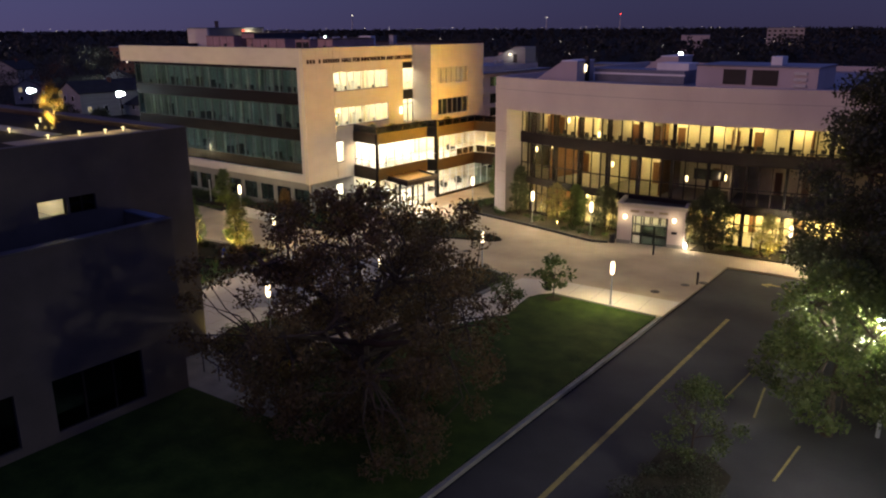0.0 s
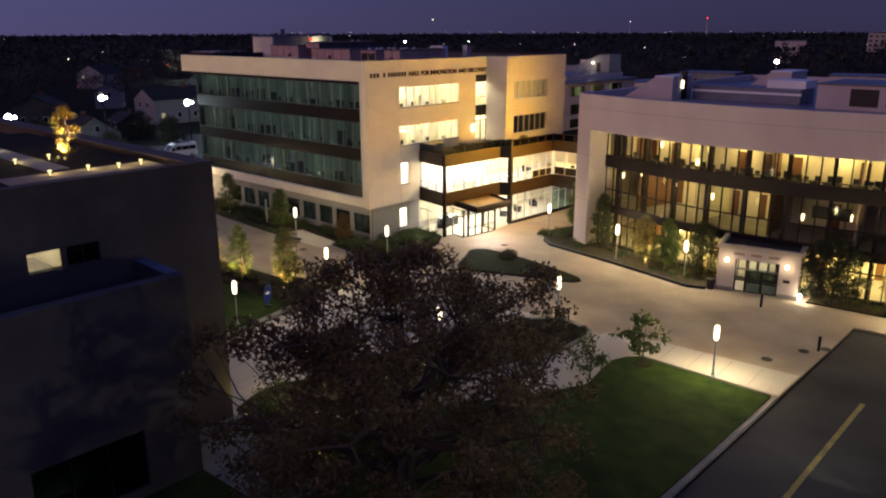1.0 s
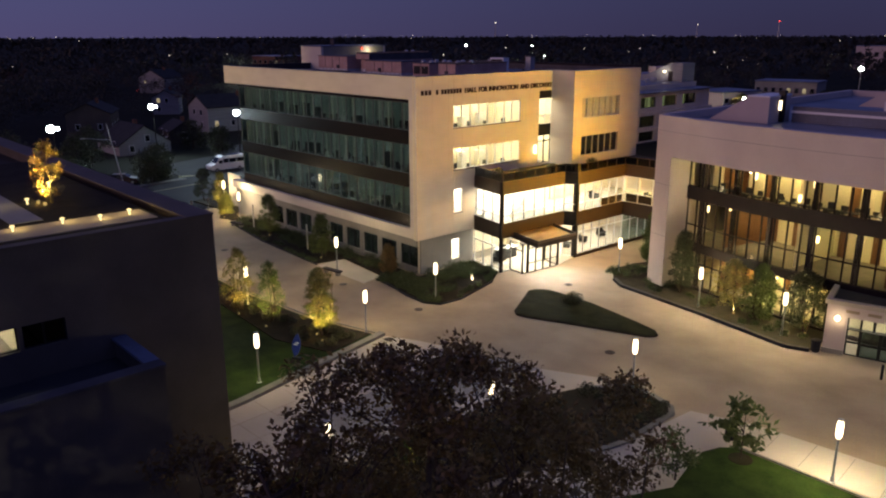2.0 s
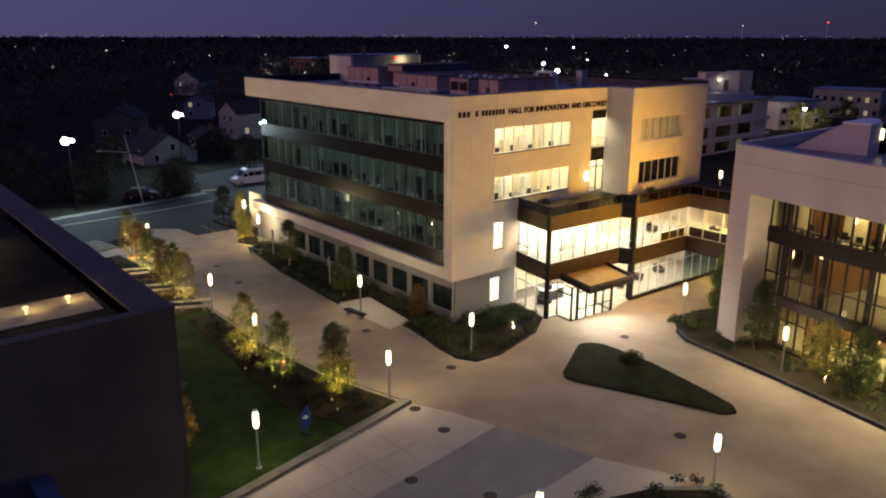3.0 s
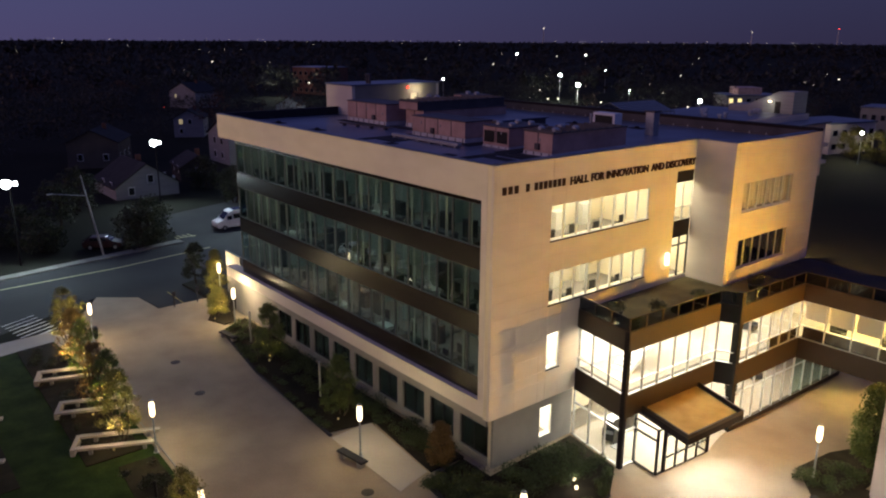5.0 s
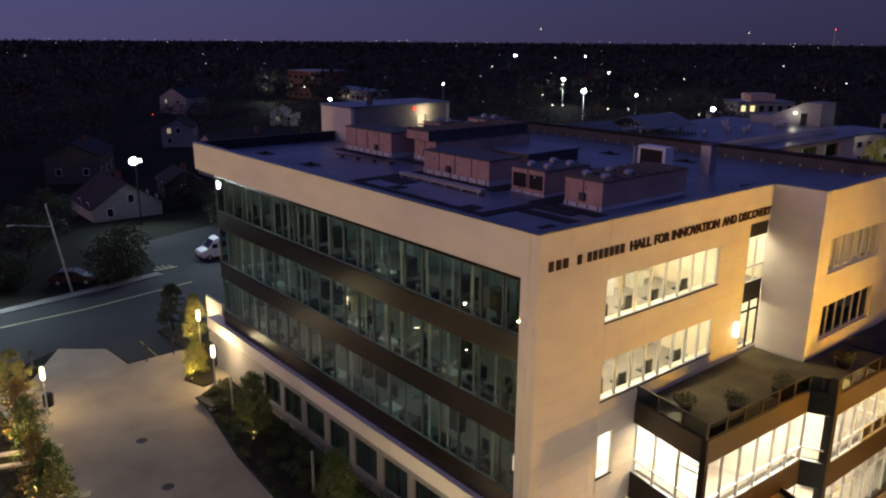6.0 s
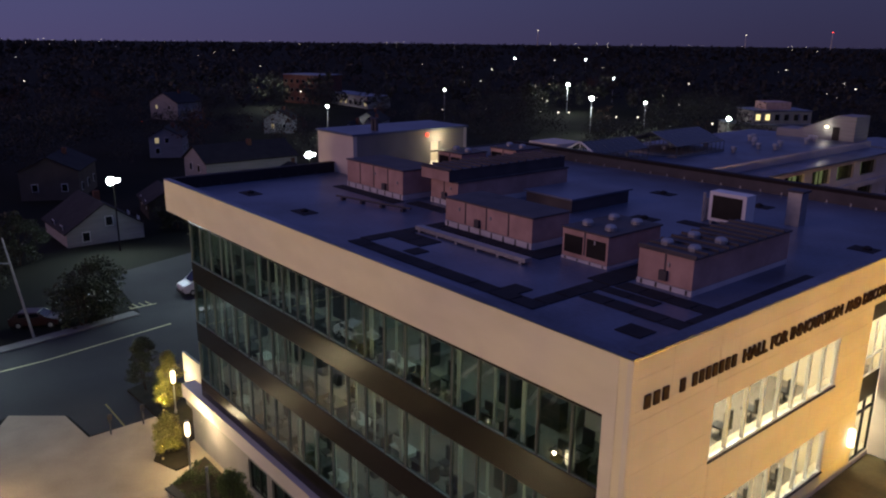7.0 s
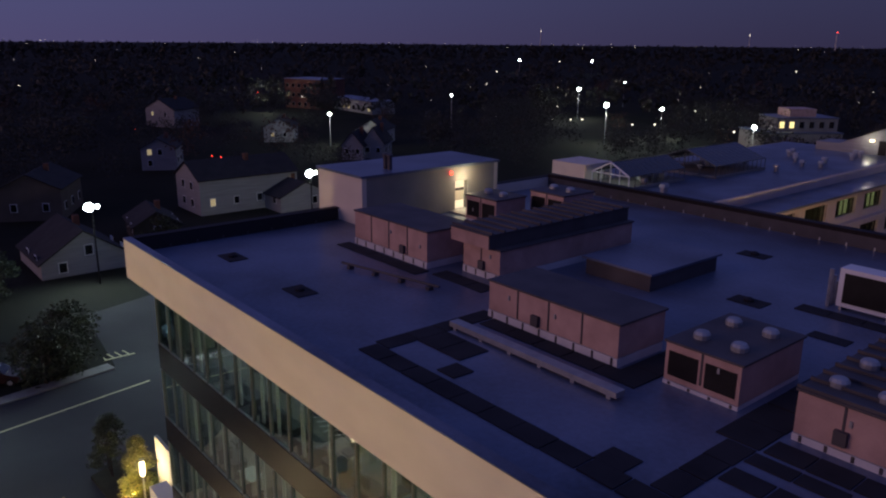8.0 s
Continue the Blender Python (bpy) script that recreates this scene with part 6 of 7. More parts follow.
pts += [(random.uniform(-95, -76), random.uniform(37.4, 40), random.uniform(0.5, 1.0)) for _ in range(30)]
shrubs("lawn_shrub", pts, L_DARK, "low dark green shrub in a planting bed", 0.5, seed=6)
shrubs("walk_shrub", [(-37.6, 33.9, 1.5), (-38.1, 34.6, 1.2), (-36.9, 34.6, 1.3), (-37.6, 26.2, 1.4), (-38.2, 26.9, 1.2), (-37.2, 27.2, 1.5)], L_GREEN, "leafy green shrub lit from below beside the walk", 0.6, 200, seed=17)
shrubs("driveway_shrub", [(-10.6 + 0.9 * (k % 4), 20.8 + 0.62 * k, 1.0 + 0.35 * (k % 3)) for k in range(15)], L_DARK, "dark leafy shrub in the bed beside the driveway", 0.6, 240, seed=29)
shrubs("corner_shrub", [(-31.0, 25.4, 1.3), (-30.2, 25.6, 1.1), (-39.4, 27.6, 1.3), (-39.6, 28.8, 1.1), (-38.7, 30.2, 1.2)], L_GREEN, "leafy green shrub beside the walk", 0.6, 200, seed=33)
shrubs("island_shrub", [(-46.2, 58.9, 1.5), (-46.6, 58.7, 1.0)], L_DARK, "round dark shrub in the planting island", 0.55, 620, 0.07, seed=8)

# ---- plaza lamps ----
first = None
LAMPS = ((-50.6, 32.9), (-52.6, 42.8), (-74.4, 40.7), (-66.4, 49.9), (-54.2, 51.1), (-48.5, 68.5), (-34.1, 49.3), (-21.7, 47.85), (-38.9, 65.6), (-31.7, 64.5), (-63.9, 39.4), (-94.6, 42.7), (-91.1, 53.3), (-98.95, 55.4), (-36.3, 39.0), (-38.2, 29.8), (-13.9, 66.2))
POWER = {(-54.2, 51.1): 250, (-66.4, 49.9): 320, (-34.1, 49.3): 230, (-52.6, 42.8): 370, (-48.5, 68.5): 300, (-38.9, 65.6): 1100, (-31.7, 64.5): 1150, (-21.7, 47.85): 1050, (-36.3, 39.0): 280, (-38.2, 29.8): 240, (-50.6, 32.9): 300, (-13.9, 66.2): 1600, (-98.95, 55.4): 600, (-91.1, 53.3): 600}
ob = thing("parking_lamp", -2.9, 38.5, -0.06, "tall grey parking lot lamp", "street lamp")
part("pole", tube(bmesh.new(), (0, 0, 0), (0, 0, 6.2), 0.1, 0.07), M_STEEL, ob)
part("lamp_head", bb(-0.9, 0.1, -0.2, 0.2, 6.2, 6.35), M_STEEL, ob)
part("lens", bb(-0.85, -0.25, -0.17, 0.17, 6.1, 6.196), G_FLOOD, ob, "glaring white lens")
lamp("parking_light", "POINT", pose(-3.5, 38.45, 5.85), 2800, (1.0, 0.95, 0.72), 0.15)
# second lamp added out of view, brightens driveway, lawn, oak and brick wall
ob = thing("parking_lamp", 1.6, 27.0, -0.06, "tall grey parking lot lamp", "street lamp")
part("pole", tube(bmesh.new(), (0, 0, 0), (0, 0, 8.0), 0.1, 0.07), M_STEEL, ob)
part("lamp_head", bb(-0.9, 0.1, -0.2, 0.2, 8.0, 8.15), M_STEEL, ob)
part("lens", bb(-0.85, -0.25, -0.17, 0.17, 7.94, 7.996), G_FLOOD, ob, "glaring white lens")
lamp("parking_light", "SPOT", look((1.0, 27.0, 7.8), (-11.0, 29.0, 0)), 4200, (1.0, 0.95, 0.82), 0.15, 0.9, 150)
for x, y in LAMPS:
    if first is None:
        first = thing("lamp_post", x, y, 0, "slim grey plaza lamp post with a tall glowing cylinder", "lamp post", "plaza lamps")
        part("base_plate", lathe(bmesh.new(), ((0.17, 0), (0.17, 0.05), (0.09, 0.09), (0.09, 0.3), (0.06, 0.34)), 14), M_STEEL, first)
        part("pole", tube(bmesh.new(), (0, 0, 0.3), (0, 0, 2.4), 0.055, 0.05, 12), M_STEEL, first)
        d = part("diffuser", lathe(bmesh.new(), ((0.06, 2.36), (0.12, 2.42), (0.155, 2.56), (0.155, 3.12), (0.12, 3.28), (0.07, 3.36)), 16), G_LAMP, first, "tall glowing white cylinder")
        d.visible_shadow = False
        part("cap", lathe(bmesh.new(), ((0.14, 3.36), (0.14, 3.4), (0.03, 3.44)), 14), M_STEEL, first)
    else:
        copy_thing(first, pose(x, y, 0)).name = "lamp_post"
    lamp("plaza_light", "POINT", pose(x, y, 2.9), POWER.get((x, y), 420), WARM, 0.14)

# benches, sculpture, bollards, signs
for x, y, a in ((-76.6, 39.1, 64), (-82.1, 39.5, 66), (-88.3, 39.6, 70), (-78.4, 30.9, 64), (-84.0, 31.8, 66), (-90.3, 32.5, 70)):
    ob = thing("bench", x, y, 0.1, "long pale concrete bench with lit seats", "bench", "lawn benches", a)
    for dy in (-0.75, 0.75):
        part("seat", bb(-2.15, 2.4, dy - 0.17, dy + 0.17, 0.32, 0.45), M_WHITECON, ob)
    part("end_block", bb(-2.4, -2.15, -0.92, 0.92, 0, 0.42), M_WHITECON, ob)
    for dx in (-1.3, 1.7):
        for dy in (-0.75, 0.75):
            part("leg", bb(dx - 0.1, dx + 0.1, dy - 0.12, dy + 0.12, 0, 0.32), M_GREYWALL, ob)
    # fill lamp added above each bench in place of lights under the seats
    lamp("bench_light", "POINT", pose(x - 0.2, y, 1.4), 110, (1.0, 0.74, 0.42), 0.1)
for x, y in ((-66.2, 49.2), (-88.4, 51.5)):
    ob = thing("stone_bench", x, y, 0.02, "low dark stone bench on the paving", "bench", "stone benches", 8)
    part("seat", bb(-1.1, 1.1, -0.25, 0.25, 0.34, 0.46), M_ROOFDARK, ob)
    part("leg", bb(-0.9, -0.6, -0.2, 0.2, 0, 0.34), M_GREYWALL, ob)
    part("leg", bb(0.6, 0.9, -0.2, 0.2, 0, 0.34), M_GREYWALL, ob)
scu = thing("banner_sign", -52.1, 36.6, 0.05, "slim blue feather-shaped banner sign with a pale swoosh on the lawn", "sign", turn=24)
bm = bmesh.new()
vs = []
for k in range(20):
    a = k * math.tau / 20
    vs.append((0.27 * math.cos(a) ** 3 * 0.6 + 0.16 * math.cos(a) + 0.13 * math.sin(a), 0.95 + 0.85 * math.sin(a)))
lo = [bm.verts.new((u, -0.04, w)) for u, w in vs]
hi = [bm.verts.new((u, 0.04, w)) for u, w in vs]
bm.faces.new(lo)
bm.faces.new(hi[::-1])
for k in range(20):
    j = (k + 1) % 20
    bm.faces.new((lo[j], lo[k], hi[k], hi[j]))
part("board", bm, M_BLUE, scu)
part("swoosh", slab(bmesh.new(), (-0.18, -0.06), (0.12, -0.06), 0.98, 1.06, 0.02, 0.0), M_WHITE, scu)
part("swoosh", slab(bmesh.new(), (-0.02, -0.06), (0.22, -0.06), 1.1, 1.2, 0.02, 0.0), M_WHITE, scu)
part("foot", bb(-0.3, 0.3, -0.15, 0.15, 0.0, 0.1), M_BLACK, scu)
for x, y in ((-98.8, 50.9), (-98.9, 53.1), (-101.5, 42.6), (-103.2, 43.6)):
    bm = tube(bmesh.new(), (x, y, -0.08), (x, y, 1.5), 0.05, 0.05)
    box(bm, x + 0.05, x + 0.07, y - 0.15, y + 0.15, 1.05, 1.5)
    whole("parking_sign", bm, M_UNITDARK, "small grey parking sign on a post", "sign", "parking signs")
for x, y in ((-59.5, 39.6), (-69.5, 39.0), (-86.6, 52.6), (-74.6, 52.0)):
    bm = tube(bmesh.new(), (x, y, 0.05), (x, y, 1.1 if y < 45 else 2.6), 0.08, 0.08)
    lathe(bm, ((0.1, 0), (0.1, 0.05), (0.02, 0.1)), 8, (x, y, 1.1 if y < 45 else 2.6))
    whole("bollard", bm, M_STEEL if y > 45 else M_BLACK, "slim metal bollard in a planting bed", "bollard", "bed bollards")

# ---- vehicles ----


def vehicle(name, x, y, turn, profile, glassline, width, wheels, label, category):
    """A vehicle from its side outline; the roof is drawn in, the glass is set on the sides and ends."""
    ob = thing(name, x, y, -0.08, label, category, turn=turn)
    bm = bmesh.new()
    top = max(p[1] for p in profile)
    rows = []
    for side in (-1, 1):
        rows.append([bm.verts.new((u, side * width / 2 * (1 - 0.16 * max(0, (w - 0.95) / (top - 0.95))), w)) for u, w in profile])
    bm.faces.new(rows[0])
    bm.faces.new(rows[1][::-1])
    n = len(profile)
    for k in range(n):
        j = (k + 1) % n
        bm.faces.new((rows[0][j], rows[0][k], rows[1][k], rows[1][j]))
    bmesh.ops.bevel(bm, geom=bm.edges[:], offset=0.05, segments=2, affect="EDGES")
    part("body", bm, M_WHITE, ob, "pale painted body")
    for u0, u1, w0, w1 in glassline:
        for side in (-1, 1):
            t = 1 - 0.16 * ((w0 + w1) / 2 - 0.95) / (top - 0.95)
            part("window", bb(u0, u1, side * width / 2 * t - 0.03, side * width / 2 * t + 0.03, w0, w1), M_CARGLASS, ob)
    def sloped(name, a, b):
        a, b = Vector(a), Vector(b)
        lo, hi = a.lerp(b, 0.1), a.lerp(b, 0.92)
        nrm = Vector((b.y - a.y, a.x - b.x)).normalized() * 0.025
        if (nrm.x > 0) != (a.x > b.x):
            nrm = -nrm
        bm = bmesh.new()
        quad = []
        for off in (-0.4, 1.0):
            for p in (lo, hi):
                half = width / 2 * (1 - 0.16 * max(0, (p.y - 0.95) / (top - 0.95))) - 0.1
                q = p + nrm * off
                quad += [bm.verts.new((q.x, -half, q.y)), bm.verts.new((q.x, half, q.y))]
        for f in ((0, 1, 3, 2), (4, 6, 7, 5), (0, 4, 5, 1), (2, 3, 7, 6), (0, 2, 6, 4), (1, 5, 7, 3)):
            bm.faces.new([quad[i] for i in f])
        part(name, bm, M_CARGLASS, ob)

    sloped("windscreen", profile[4], profile[5])
    sloped("rear_window", profile[-2], profile[-3])
    for side in (-1, 1):
        part("headlight", bb(profile[2][0] - 0.12, profile[2][0] + 0.015, side * width * 0.36 - 0.16, side * width * 0.36 + 0.16, profile[2][1] - 0.08, profile[2][1] + 0.08), M_STEEL, ob)
        part("tail_light", bb(profile[0][0] - 0.12, profile[0][0] + 0.06, side * width * 0.4 - 0.1, side * width * 0.4 + 0.1, 0.75, 0.98), M_MAROON, ob)
    part("bumper", bb(profile[2][0] - 0.2, profile[2][0] + 0.06, -width * 0.46, width * 0.46, 0.3, 0.5), M_BLACK, ob)
    for u in wheels:
        for side in (-1, 1):
            wh = part("wheel", tube(bmesh.new(), (u, side * (width / 2 - 0.22), 0.34), (u, side * (width / 2 + 0.01), 0.34), 0.34, 0.34, 18), M_TYRE, ob)
            part("rim", tube(bmesh.new(), (u, side * (width / 2 + 0.01), 0.34), (u, side * (width / 2 + 0.03), 0.34), 0.2, 0.18, 12), M_STEEL, wh)
    return ob


VAN = [(-3.0, 0.35), (2.85, 0.35), (3.0, 0.75), (2.9, 1.1), (2.1, 1.32), (1.25, 2.3), (0.9, 2.5), (-2.85, 2.52), (-3.0, 2.3)]
v = vehicle("passenger_van", -124.3, 68.6, -91, VAN, [(-2.7, -1.5, 1.4, 2.05), (-1.4, -0.2, 1.4, 2.05), (-0.1, 0.8, 1.4, 2.05), (0.95, 1.6, 1.35, 1.85)], 2.0, (-1.9, 2.0), "white passenger van with dark windows parked on asphalt", "van")
CAR = [(-2.1, 0.3), (2.1, 0.3), (2.2, 0.6), (2.05, 0.85), (1.1, 1.0), (0.35, 1.5), (-1.3, 1.52), (-2.0, 1.1), (-2.2, 0.8)]
c = vehicle("parked_car", -102.8, 36.4, -8, CAR, [(-1.3, -0.4, 1.05, 1.42), (-0.3, 0.45, 1.05, 1.42)], 1.82, (-1.35, 1.4), "white parked car in a parking bay", "car")
vehicle("parked_car", -124.0, 52.0, 60, CAR, [(-1.3, -0.4, 1.05, 1.42), (-0.3, 0.45, 1.05, 1.42)], 1.82, (-1.35, 1.4), "dark red car parked on a drive", "car").children[0].data.materials[0] = M_MAROON
stripe("hatch_border", [(-123.3, 60.0), (-123.3, 62.7)], 0.2, -0.055, M_LINE, "yellow hatched marking on the asphalt")
for k in range(4):
    stripe("hatch_line", [(-123.4, 60.3 + 0.65 * k), (-124.6, 60.1 + 0.65 * k)], 0.13, -0.055, M_LINE, "yellow hatched marking on the asphalt")

# ---- floodlights and street lamps ----
for x, y, z, p in ((-121.9, 42.8, 8.9, 5200), (-145.8, 66.3, 8.8, 5200), (-149.6, 96.0, 9.0, 5200), (-127.5, 73.0, 8.6, 5600)):
    ob = thing("floodlight_pole", x, y, -0.1, "tall pole with glaring white floodlights", "floodlight", "floodlights")
    part("pole", tube(bmesh.new(), (0, 0, 0), (0, 0, z + 0.3), 0.11, 0.07), M_BLACK, ob)
    # lens discs are oversized, their shape carries the floodlights' glare
    for k, r_ in ((-0.36, 0.5), (0.5, 0.22)):
        hd = part("lamp_head", bb(-0.28, 0.28, k - 0.3, k + 0.3, z - 0.1, z + 0.4), M_BLACK, ob)
        part("lens", tube(bmesh.new(), (0.28, k, z + 0.15), (0.4, k - 0.02, z + 0.13), r_, r_ * 0.9, 14), G_FLOOD, hd)
    lamp("flood", "SPOT", look((x + 0.7, y, z), (x + 12, y - 5, -2 if x < -130 or y < 60 else 6)), p * 1.25, (0.72, 0.93, 1.0), 0.3, 0.9, 150)
ob = thing("street_pole", -120.9, 51.0, -0.1, "leaning grey street lamp pole with a long arm", "street lamp")
part("pole", tube(bmesh.new(), (0, 0, 0), (-1.0, -1.2, 9.2), 0.12, 0.07), M_STEEL, ob)
part("arm", tube(bmesh.new(), (-0.75, -0.9, 6.9), (-1.9, -4.2, 7.3), 0.05, 0.04), M_STEEL, ob)
part("lamp_head", bb(-2.1, -1.8, -4.6, -4.0, 7.2, 7.32), M_STEEL, ob)

# ---- houses and far buildings ----


def house(x, y, w, d, h, rh, turn, wallm, label, wins=((-0.5, 1.4), (0.5, 1.4)), lit=None, group="houses", side_lit=False):
    """A house whose gable faces its local -y; w across the gable, d deep."""
    ob = thing("house", x, y, -0.12, label, "house", group, turn)
    bm = bmesh.new()
    box(bm, -w / 2, w / 2, 0, d, 0, h)
    a = [bm.verts.new(p) for p in ((-w / 2, 0, h), (w / 2, 0, h), (0, 0, h + rh))]
    b = [bm.verts.new(p) for p in ((-w / 2, d, h), (w / 2, d, h), (0, d, h + rh))]
    bm.faces.new(a)
    bm.faces.new(b[::-1])
    part("wall", bm, wallm, ob)
    for s in (-1, 1):
        bm = bmesh.new()
        e, t = 0.35, 0.18
        q = [(s * (w / 2 + e), -e, h - rh * e / (w / 2)), (0, -e, h + rh), (0, d + e, h + rh), (s * (w / 2 + e), d + e, h - rh * e / (w / 2))]
        lo = [bm.verts.new((u, v_, z_ + 0.01)) for u, v_, z_ in q]
        hi = [bm.verts.new((u, v_, z_ + t)) for u, v_, z_ in q]
        bm.faces.new(hi)
        bm.faces.new(lo[::-1])
        for k in range(4):
            j = (k + 1) % 4
            bm.faces.new((lo[k], lo[j], hi[j], hi[k]))
        part("roof", bm, M_SHINGLE, ob, "dark shingle roof")
    for k, (u, z_) in enumerate(wins):
        win = part("window", bb(u * w / 2 - 0.5, u * w / 2 + 0.5, -0.06, -0.004, z_, z_ + 1.3), M_WHITE, ob)
        part("pane", bb(u * w / 2 - 0.42, u * w / 2 + 0.42, -0.09, -0.06, z_ + 0.08, z_ + 1.22), lit if lit and k == 0 else M_CARGLASS, win)
    for k in range(max(1, int(d // 4))):
        for s in (-1, 1):
            win = part("window", bb(*((s * w / 2 + 0.004, s * w / 2 + 0.06) if s > 0 else (-w / 2 - 0.06, -w / 2 - 0.004)), 1.5 + 4 * k, 2.5 + 4 * k, 1.3, 2.6), M_WHITE, ob)
            part("pane", bb(*((w / 2 + 0.06, w / 2 + 0.09) if s > 0 else (-w / 2 - 0.09, -w / 2 - 0.06)), 1.58 + 4 * k, 2.42 + 4 * k, 1.38, 2.52), G_WIN if side_lit and s > 0 and k == 0 else M_CARGLASS, win)
    part("chimney", bb(0.6, 1.3, d * 0.55, d * 0.55 + 0.7, h + rh * 0.4, h + rh + 0.7), M_BRICK, ob)
    return ob


G_WIN = glow("lit_window", (1.0, 0.80, 0.48), 0.3)
G_OFFICE = glow("lit_office", (1.0, 0.80, 0.34), 1.3)
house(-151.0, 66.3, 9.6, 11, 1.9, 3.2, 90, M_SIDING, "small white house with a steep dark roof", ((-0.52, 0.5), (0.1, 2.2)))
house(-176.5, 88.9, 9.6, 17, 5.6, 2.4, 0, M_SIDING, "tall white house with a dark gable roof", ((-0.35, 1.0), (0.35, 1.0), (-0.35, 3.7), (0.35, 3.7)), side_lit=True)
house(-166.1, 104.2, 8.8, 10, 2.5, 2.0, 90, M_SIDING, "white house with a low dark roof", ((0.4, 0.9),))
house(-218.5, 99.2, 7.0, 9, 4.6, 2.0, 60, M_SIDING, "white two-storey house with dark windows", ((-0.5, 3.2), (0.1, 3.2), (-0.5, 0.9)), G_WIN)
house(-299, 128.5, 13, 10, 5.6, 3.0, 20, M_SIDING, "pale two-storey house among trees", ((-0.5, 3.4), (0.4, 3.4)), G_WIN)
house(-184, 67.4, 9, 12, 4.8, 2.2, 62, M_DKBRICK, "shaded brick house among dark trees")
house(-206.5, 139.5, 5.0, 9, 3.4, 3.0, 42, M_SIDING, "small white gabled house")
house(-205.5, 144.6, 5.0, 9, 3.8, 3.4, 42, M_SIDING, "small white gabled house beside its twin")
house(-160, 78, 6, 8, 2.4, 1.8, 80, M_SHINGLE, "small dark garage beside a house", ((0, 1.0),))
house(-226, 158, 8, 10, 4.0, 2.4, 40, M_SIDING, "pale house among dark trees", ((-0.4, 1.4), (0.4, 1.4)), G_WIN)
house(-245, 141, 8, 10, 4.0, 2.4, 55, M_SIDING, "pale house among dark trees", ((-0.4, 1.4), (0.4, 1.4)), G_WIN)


def block(name, x, y, w, d, h, turn, material, label, rows, cols, lit, seed, group="far buildings", wide=0.22, tall=0.42):
    """A flat-roofed building; its local -y and +x fronts have rows of windows set in."""
    ob = thing(name, x, y, -0.12, label, "building", group, turn)
    part("wall", bb(-w / 2, w / 2, 0, d, 0, h), material, ob)
    part("roof", bb(-w / 2 - 0.2, w / 2 + 0.2, -0.2, d + 0.2, h, h + 0.3), M_ROOF, ob, "flat roof")
    rng = random.Random(seed)
    for r in range(rows):
        z0 = 1.0 + (h - 0.6) / rows * r
        for c in range(cols):
            u = -w / 2 + w * (c + 0.5) / cols
            win = part("window", bb(u - w / cols * (wide + 0.03), u + w / cols * (wide + 0.03), -0.1, -0.004, z0, z0 + (h - 0.6) / rows * tall), M_GREYWALL, ob)
            part("pane", bb(u - w / cols * wide, u + w / cols * wide, -0.13, -0.1, z0 + 0.08, z0 + (h - 0.6) / rows * tall - 0.08), G_WIN if rng.random() < lit else M_CARGLASS, win)
    return ob


ob = thing("office_building", -96.2, 139, -0.12, "long three-storey concrete building with projecting bands and lit windows", "building", "far buildings", 90)
FLOORS = ((0.3, 2.2), (3.1, 5.3), (6.9, 9.0))
HOLES = [(-26.45 + 7.75 * c, -21.05 + 7.75 * c, lo, hi) for c in range(7) for lo, hi in FLOORS]
part("wall", holed(bmesh.new(), "y", 0.0, 0.5, -27, 31, 0, 9.7, HOLES), M_CONC, ob, "pale concrete front with deep window openings")
part("side_wall", bb(30.5, 31, 0.5, 3.3, 0, 9.7), M_CONC, ob)
part("side_wall", bb(-27, -26.5, 0.5, 3.3, 0, 9.7), M_CONC, ob)
part("lower_roof", bb(-27.4, 31.4, -0.8, 3.3, 9.7, 9.95), M_ROOF, ob, "blue-grey roof strip with an overhang")
for z0, z1 in ((2.35, 2.95), (5.45, 6.1)):
    part("sunshade", bb(-27.3, 31.3, -0.75, 0.0, z0, z1), M_CONC, ob, "projecting concrete band")
part("back_wall", bb(-26.5, 30.5, 3.0, 3.3, 0, 9.7), M_INWALL, ob)
lit_rng = random.Random(6)
for a, b, lo, hi in HOLES:
    fr = curtain(ob, (a, 0.35), (b, 0.35), lo, hi, 4, GL_DARK, M_BRONZE, bar=0.1, depth=0.12)
    if lit_rng.random() < 0.5:
        u = a + (b - a) * lit_rng.choice((0.0, 0.25, 0.5))
        part("lit_room", bb(u, u + (b - a) * 0.4, 0.7, 0.75, lo, hi), G_OFFICE, ob, "lit office behind the glass")
part("main_wall", bb(-27, 31, 3.3, 24, 0, 11.0), M_CONC, ob, "pale concrete upper wall")
part("main_roof", bb(-26.6, 30.6, 3.7, 23.6, 11.0, 11.06), M_ROOF, ob, "blue-grey flat roof")
bm = bmesh.new()
prof = [(16.5, 11.06), (3.9, 11.06), (3.9, 15.0), (6.8, 15.0), (13.0, 12.3), (16.5, 12.3)]
va = [bm.verts.new((25.8, q, z_)) for q, z_ in prof]
vb = [bm.verts.new((30.8, q, z_)) for q, z_ in prof]
bm.faces.new(va)
bm.faces.new(vb[::-1])
for k in range(6):
    bm.faces.new((va[k], vb[k], vb[(k + 1) % 6], va[(k + 1) % 6]))
part("stair_tower", bm, M_SIDING, ob, "white sloping stair tower")
part("tower_door", bb(25.74, 25.795, 6.2, 7.3, 11.1, 13.2), M_BLACK, ob)
part("tower_lamp", bb(25.5, 25.75, 8.0, 8.5, 13.0, 13.3), G_LAMP, ob, "small glowing wall lamp")
lamp("tower_light", "POINT", ob.matrix_world @ Matrix.Translation((24.9, 8.2, 13.2)), 70, (1.0, 0.9, 0.75), 0.15)
part("roof_box", bb(-27, -22, 18.5, 23.5, 11.06, 13.2), M_PANEL, ob, "pale boxy roof structure")
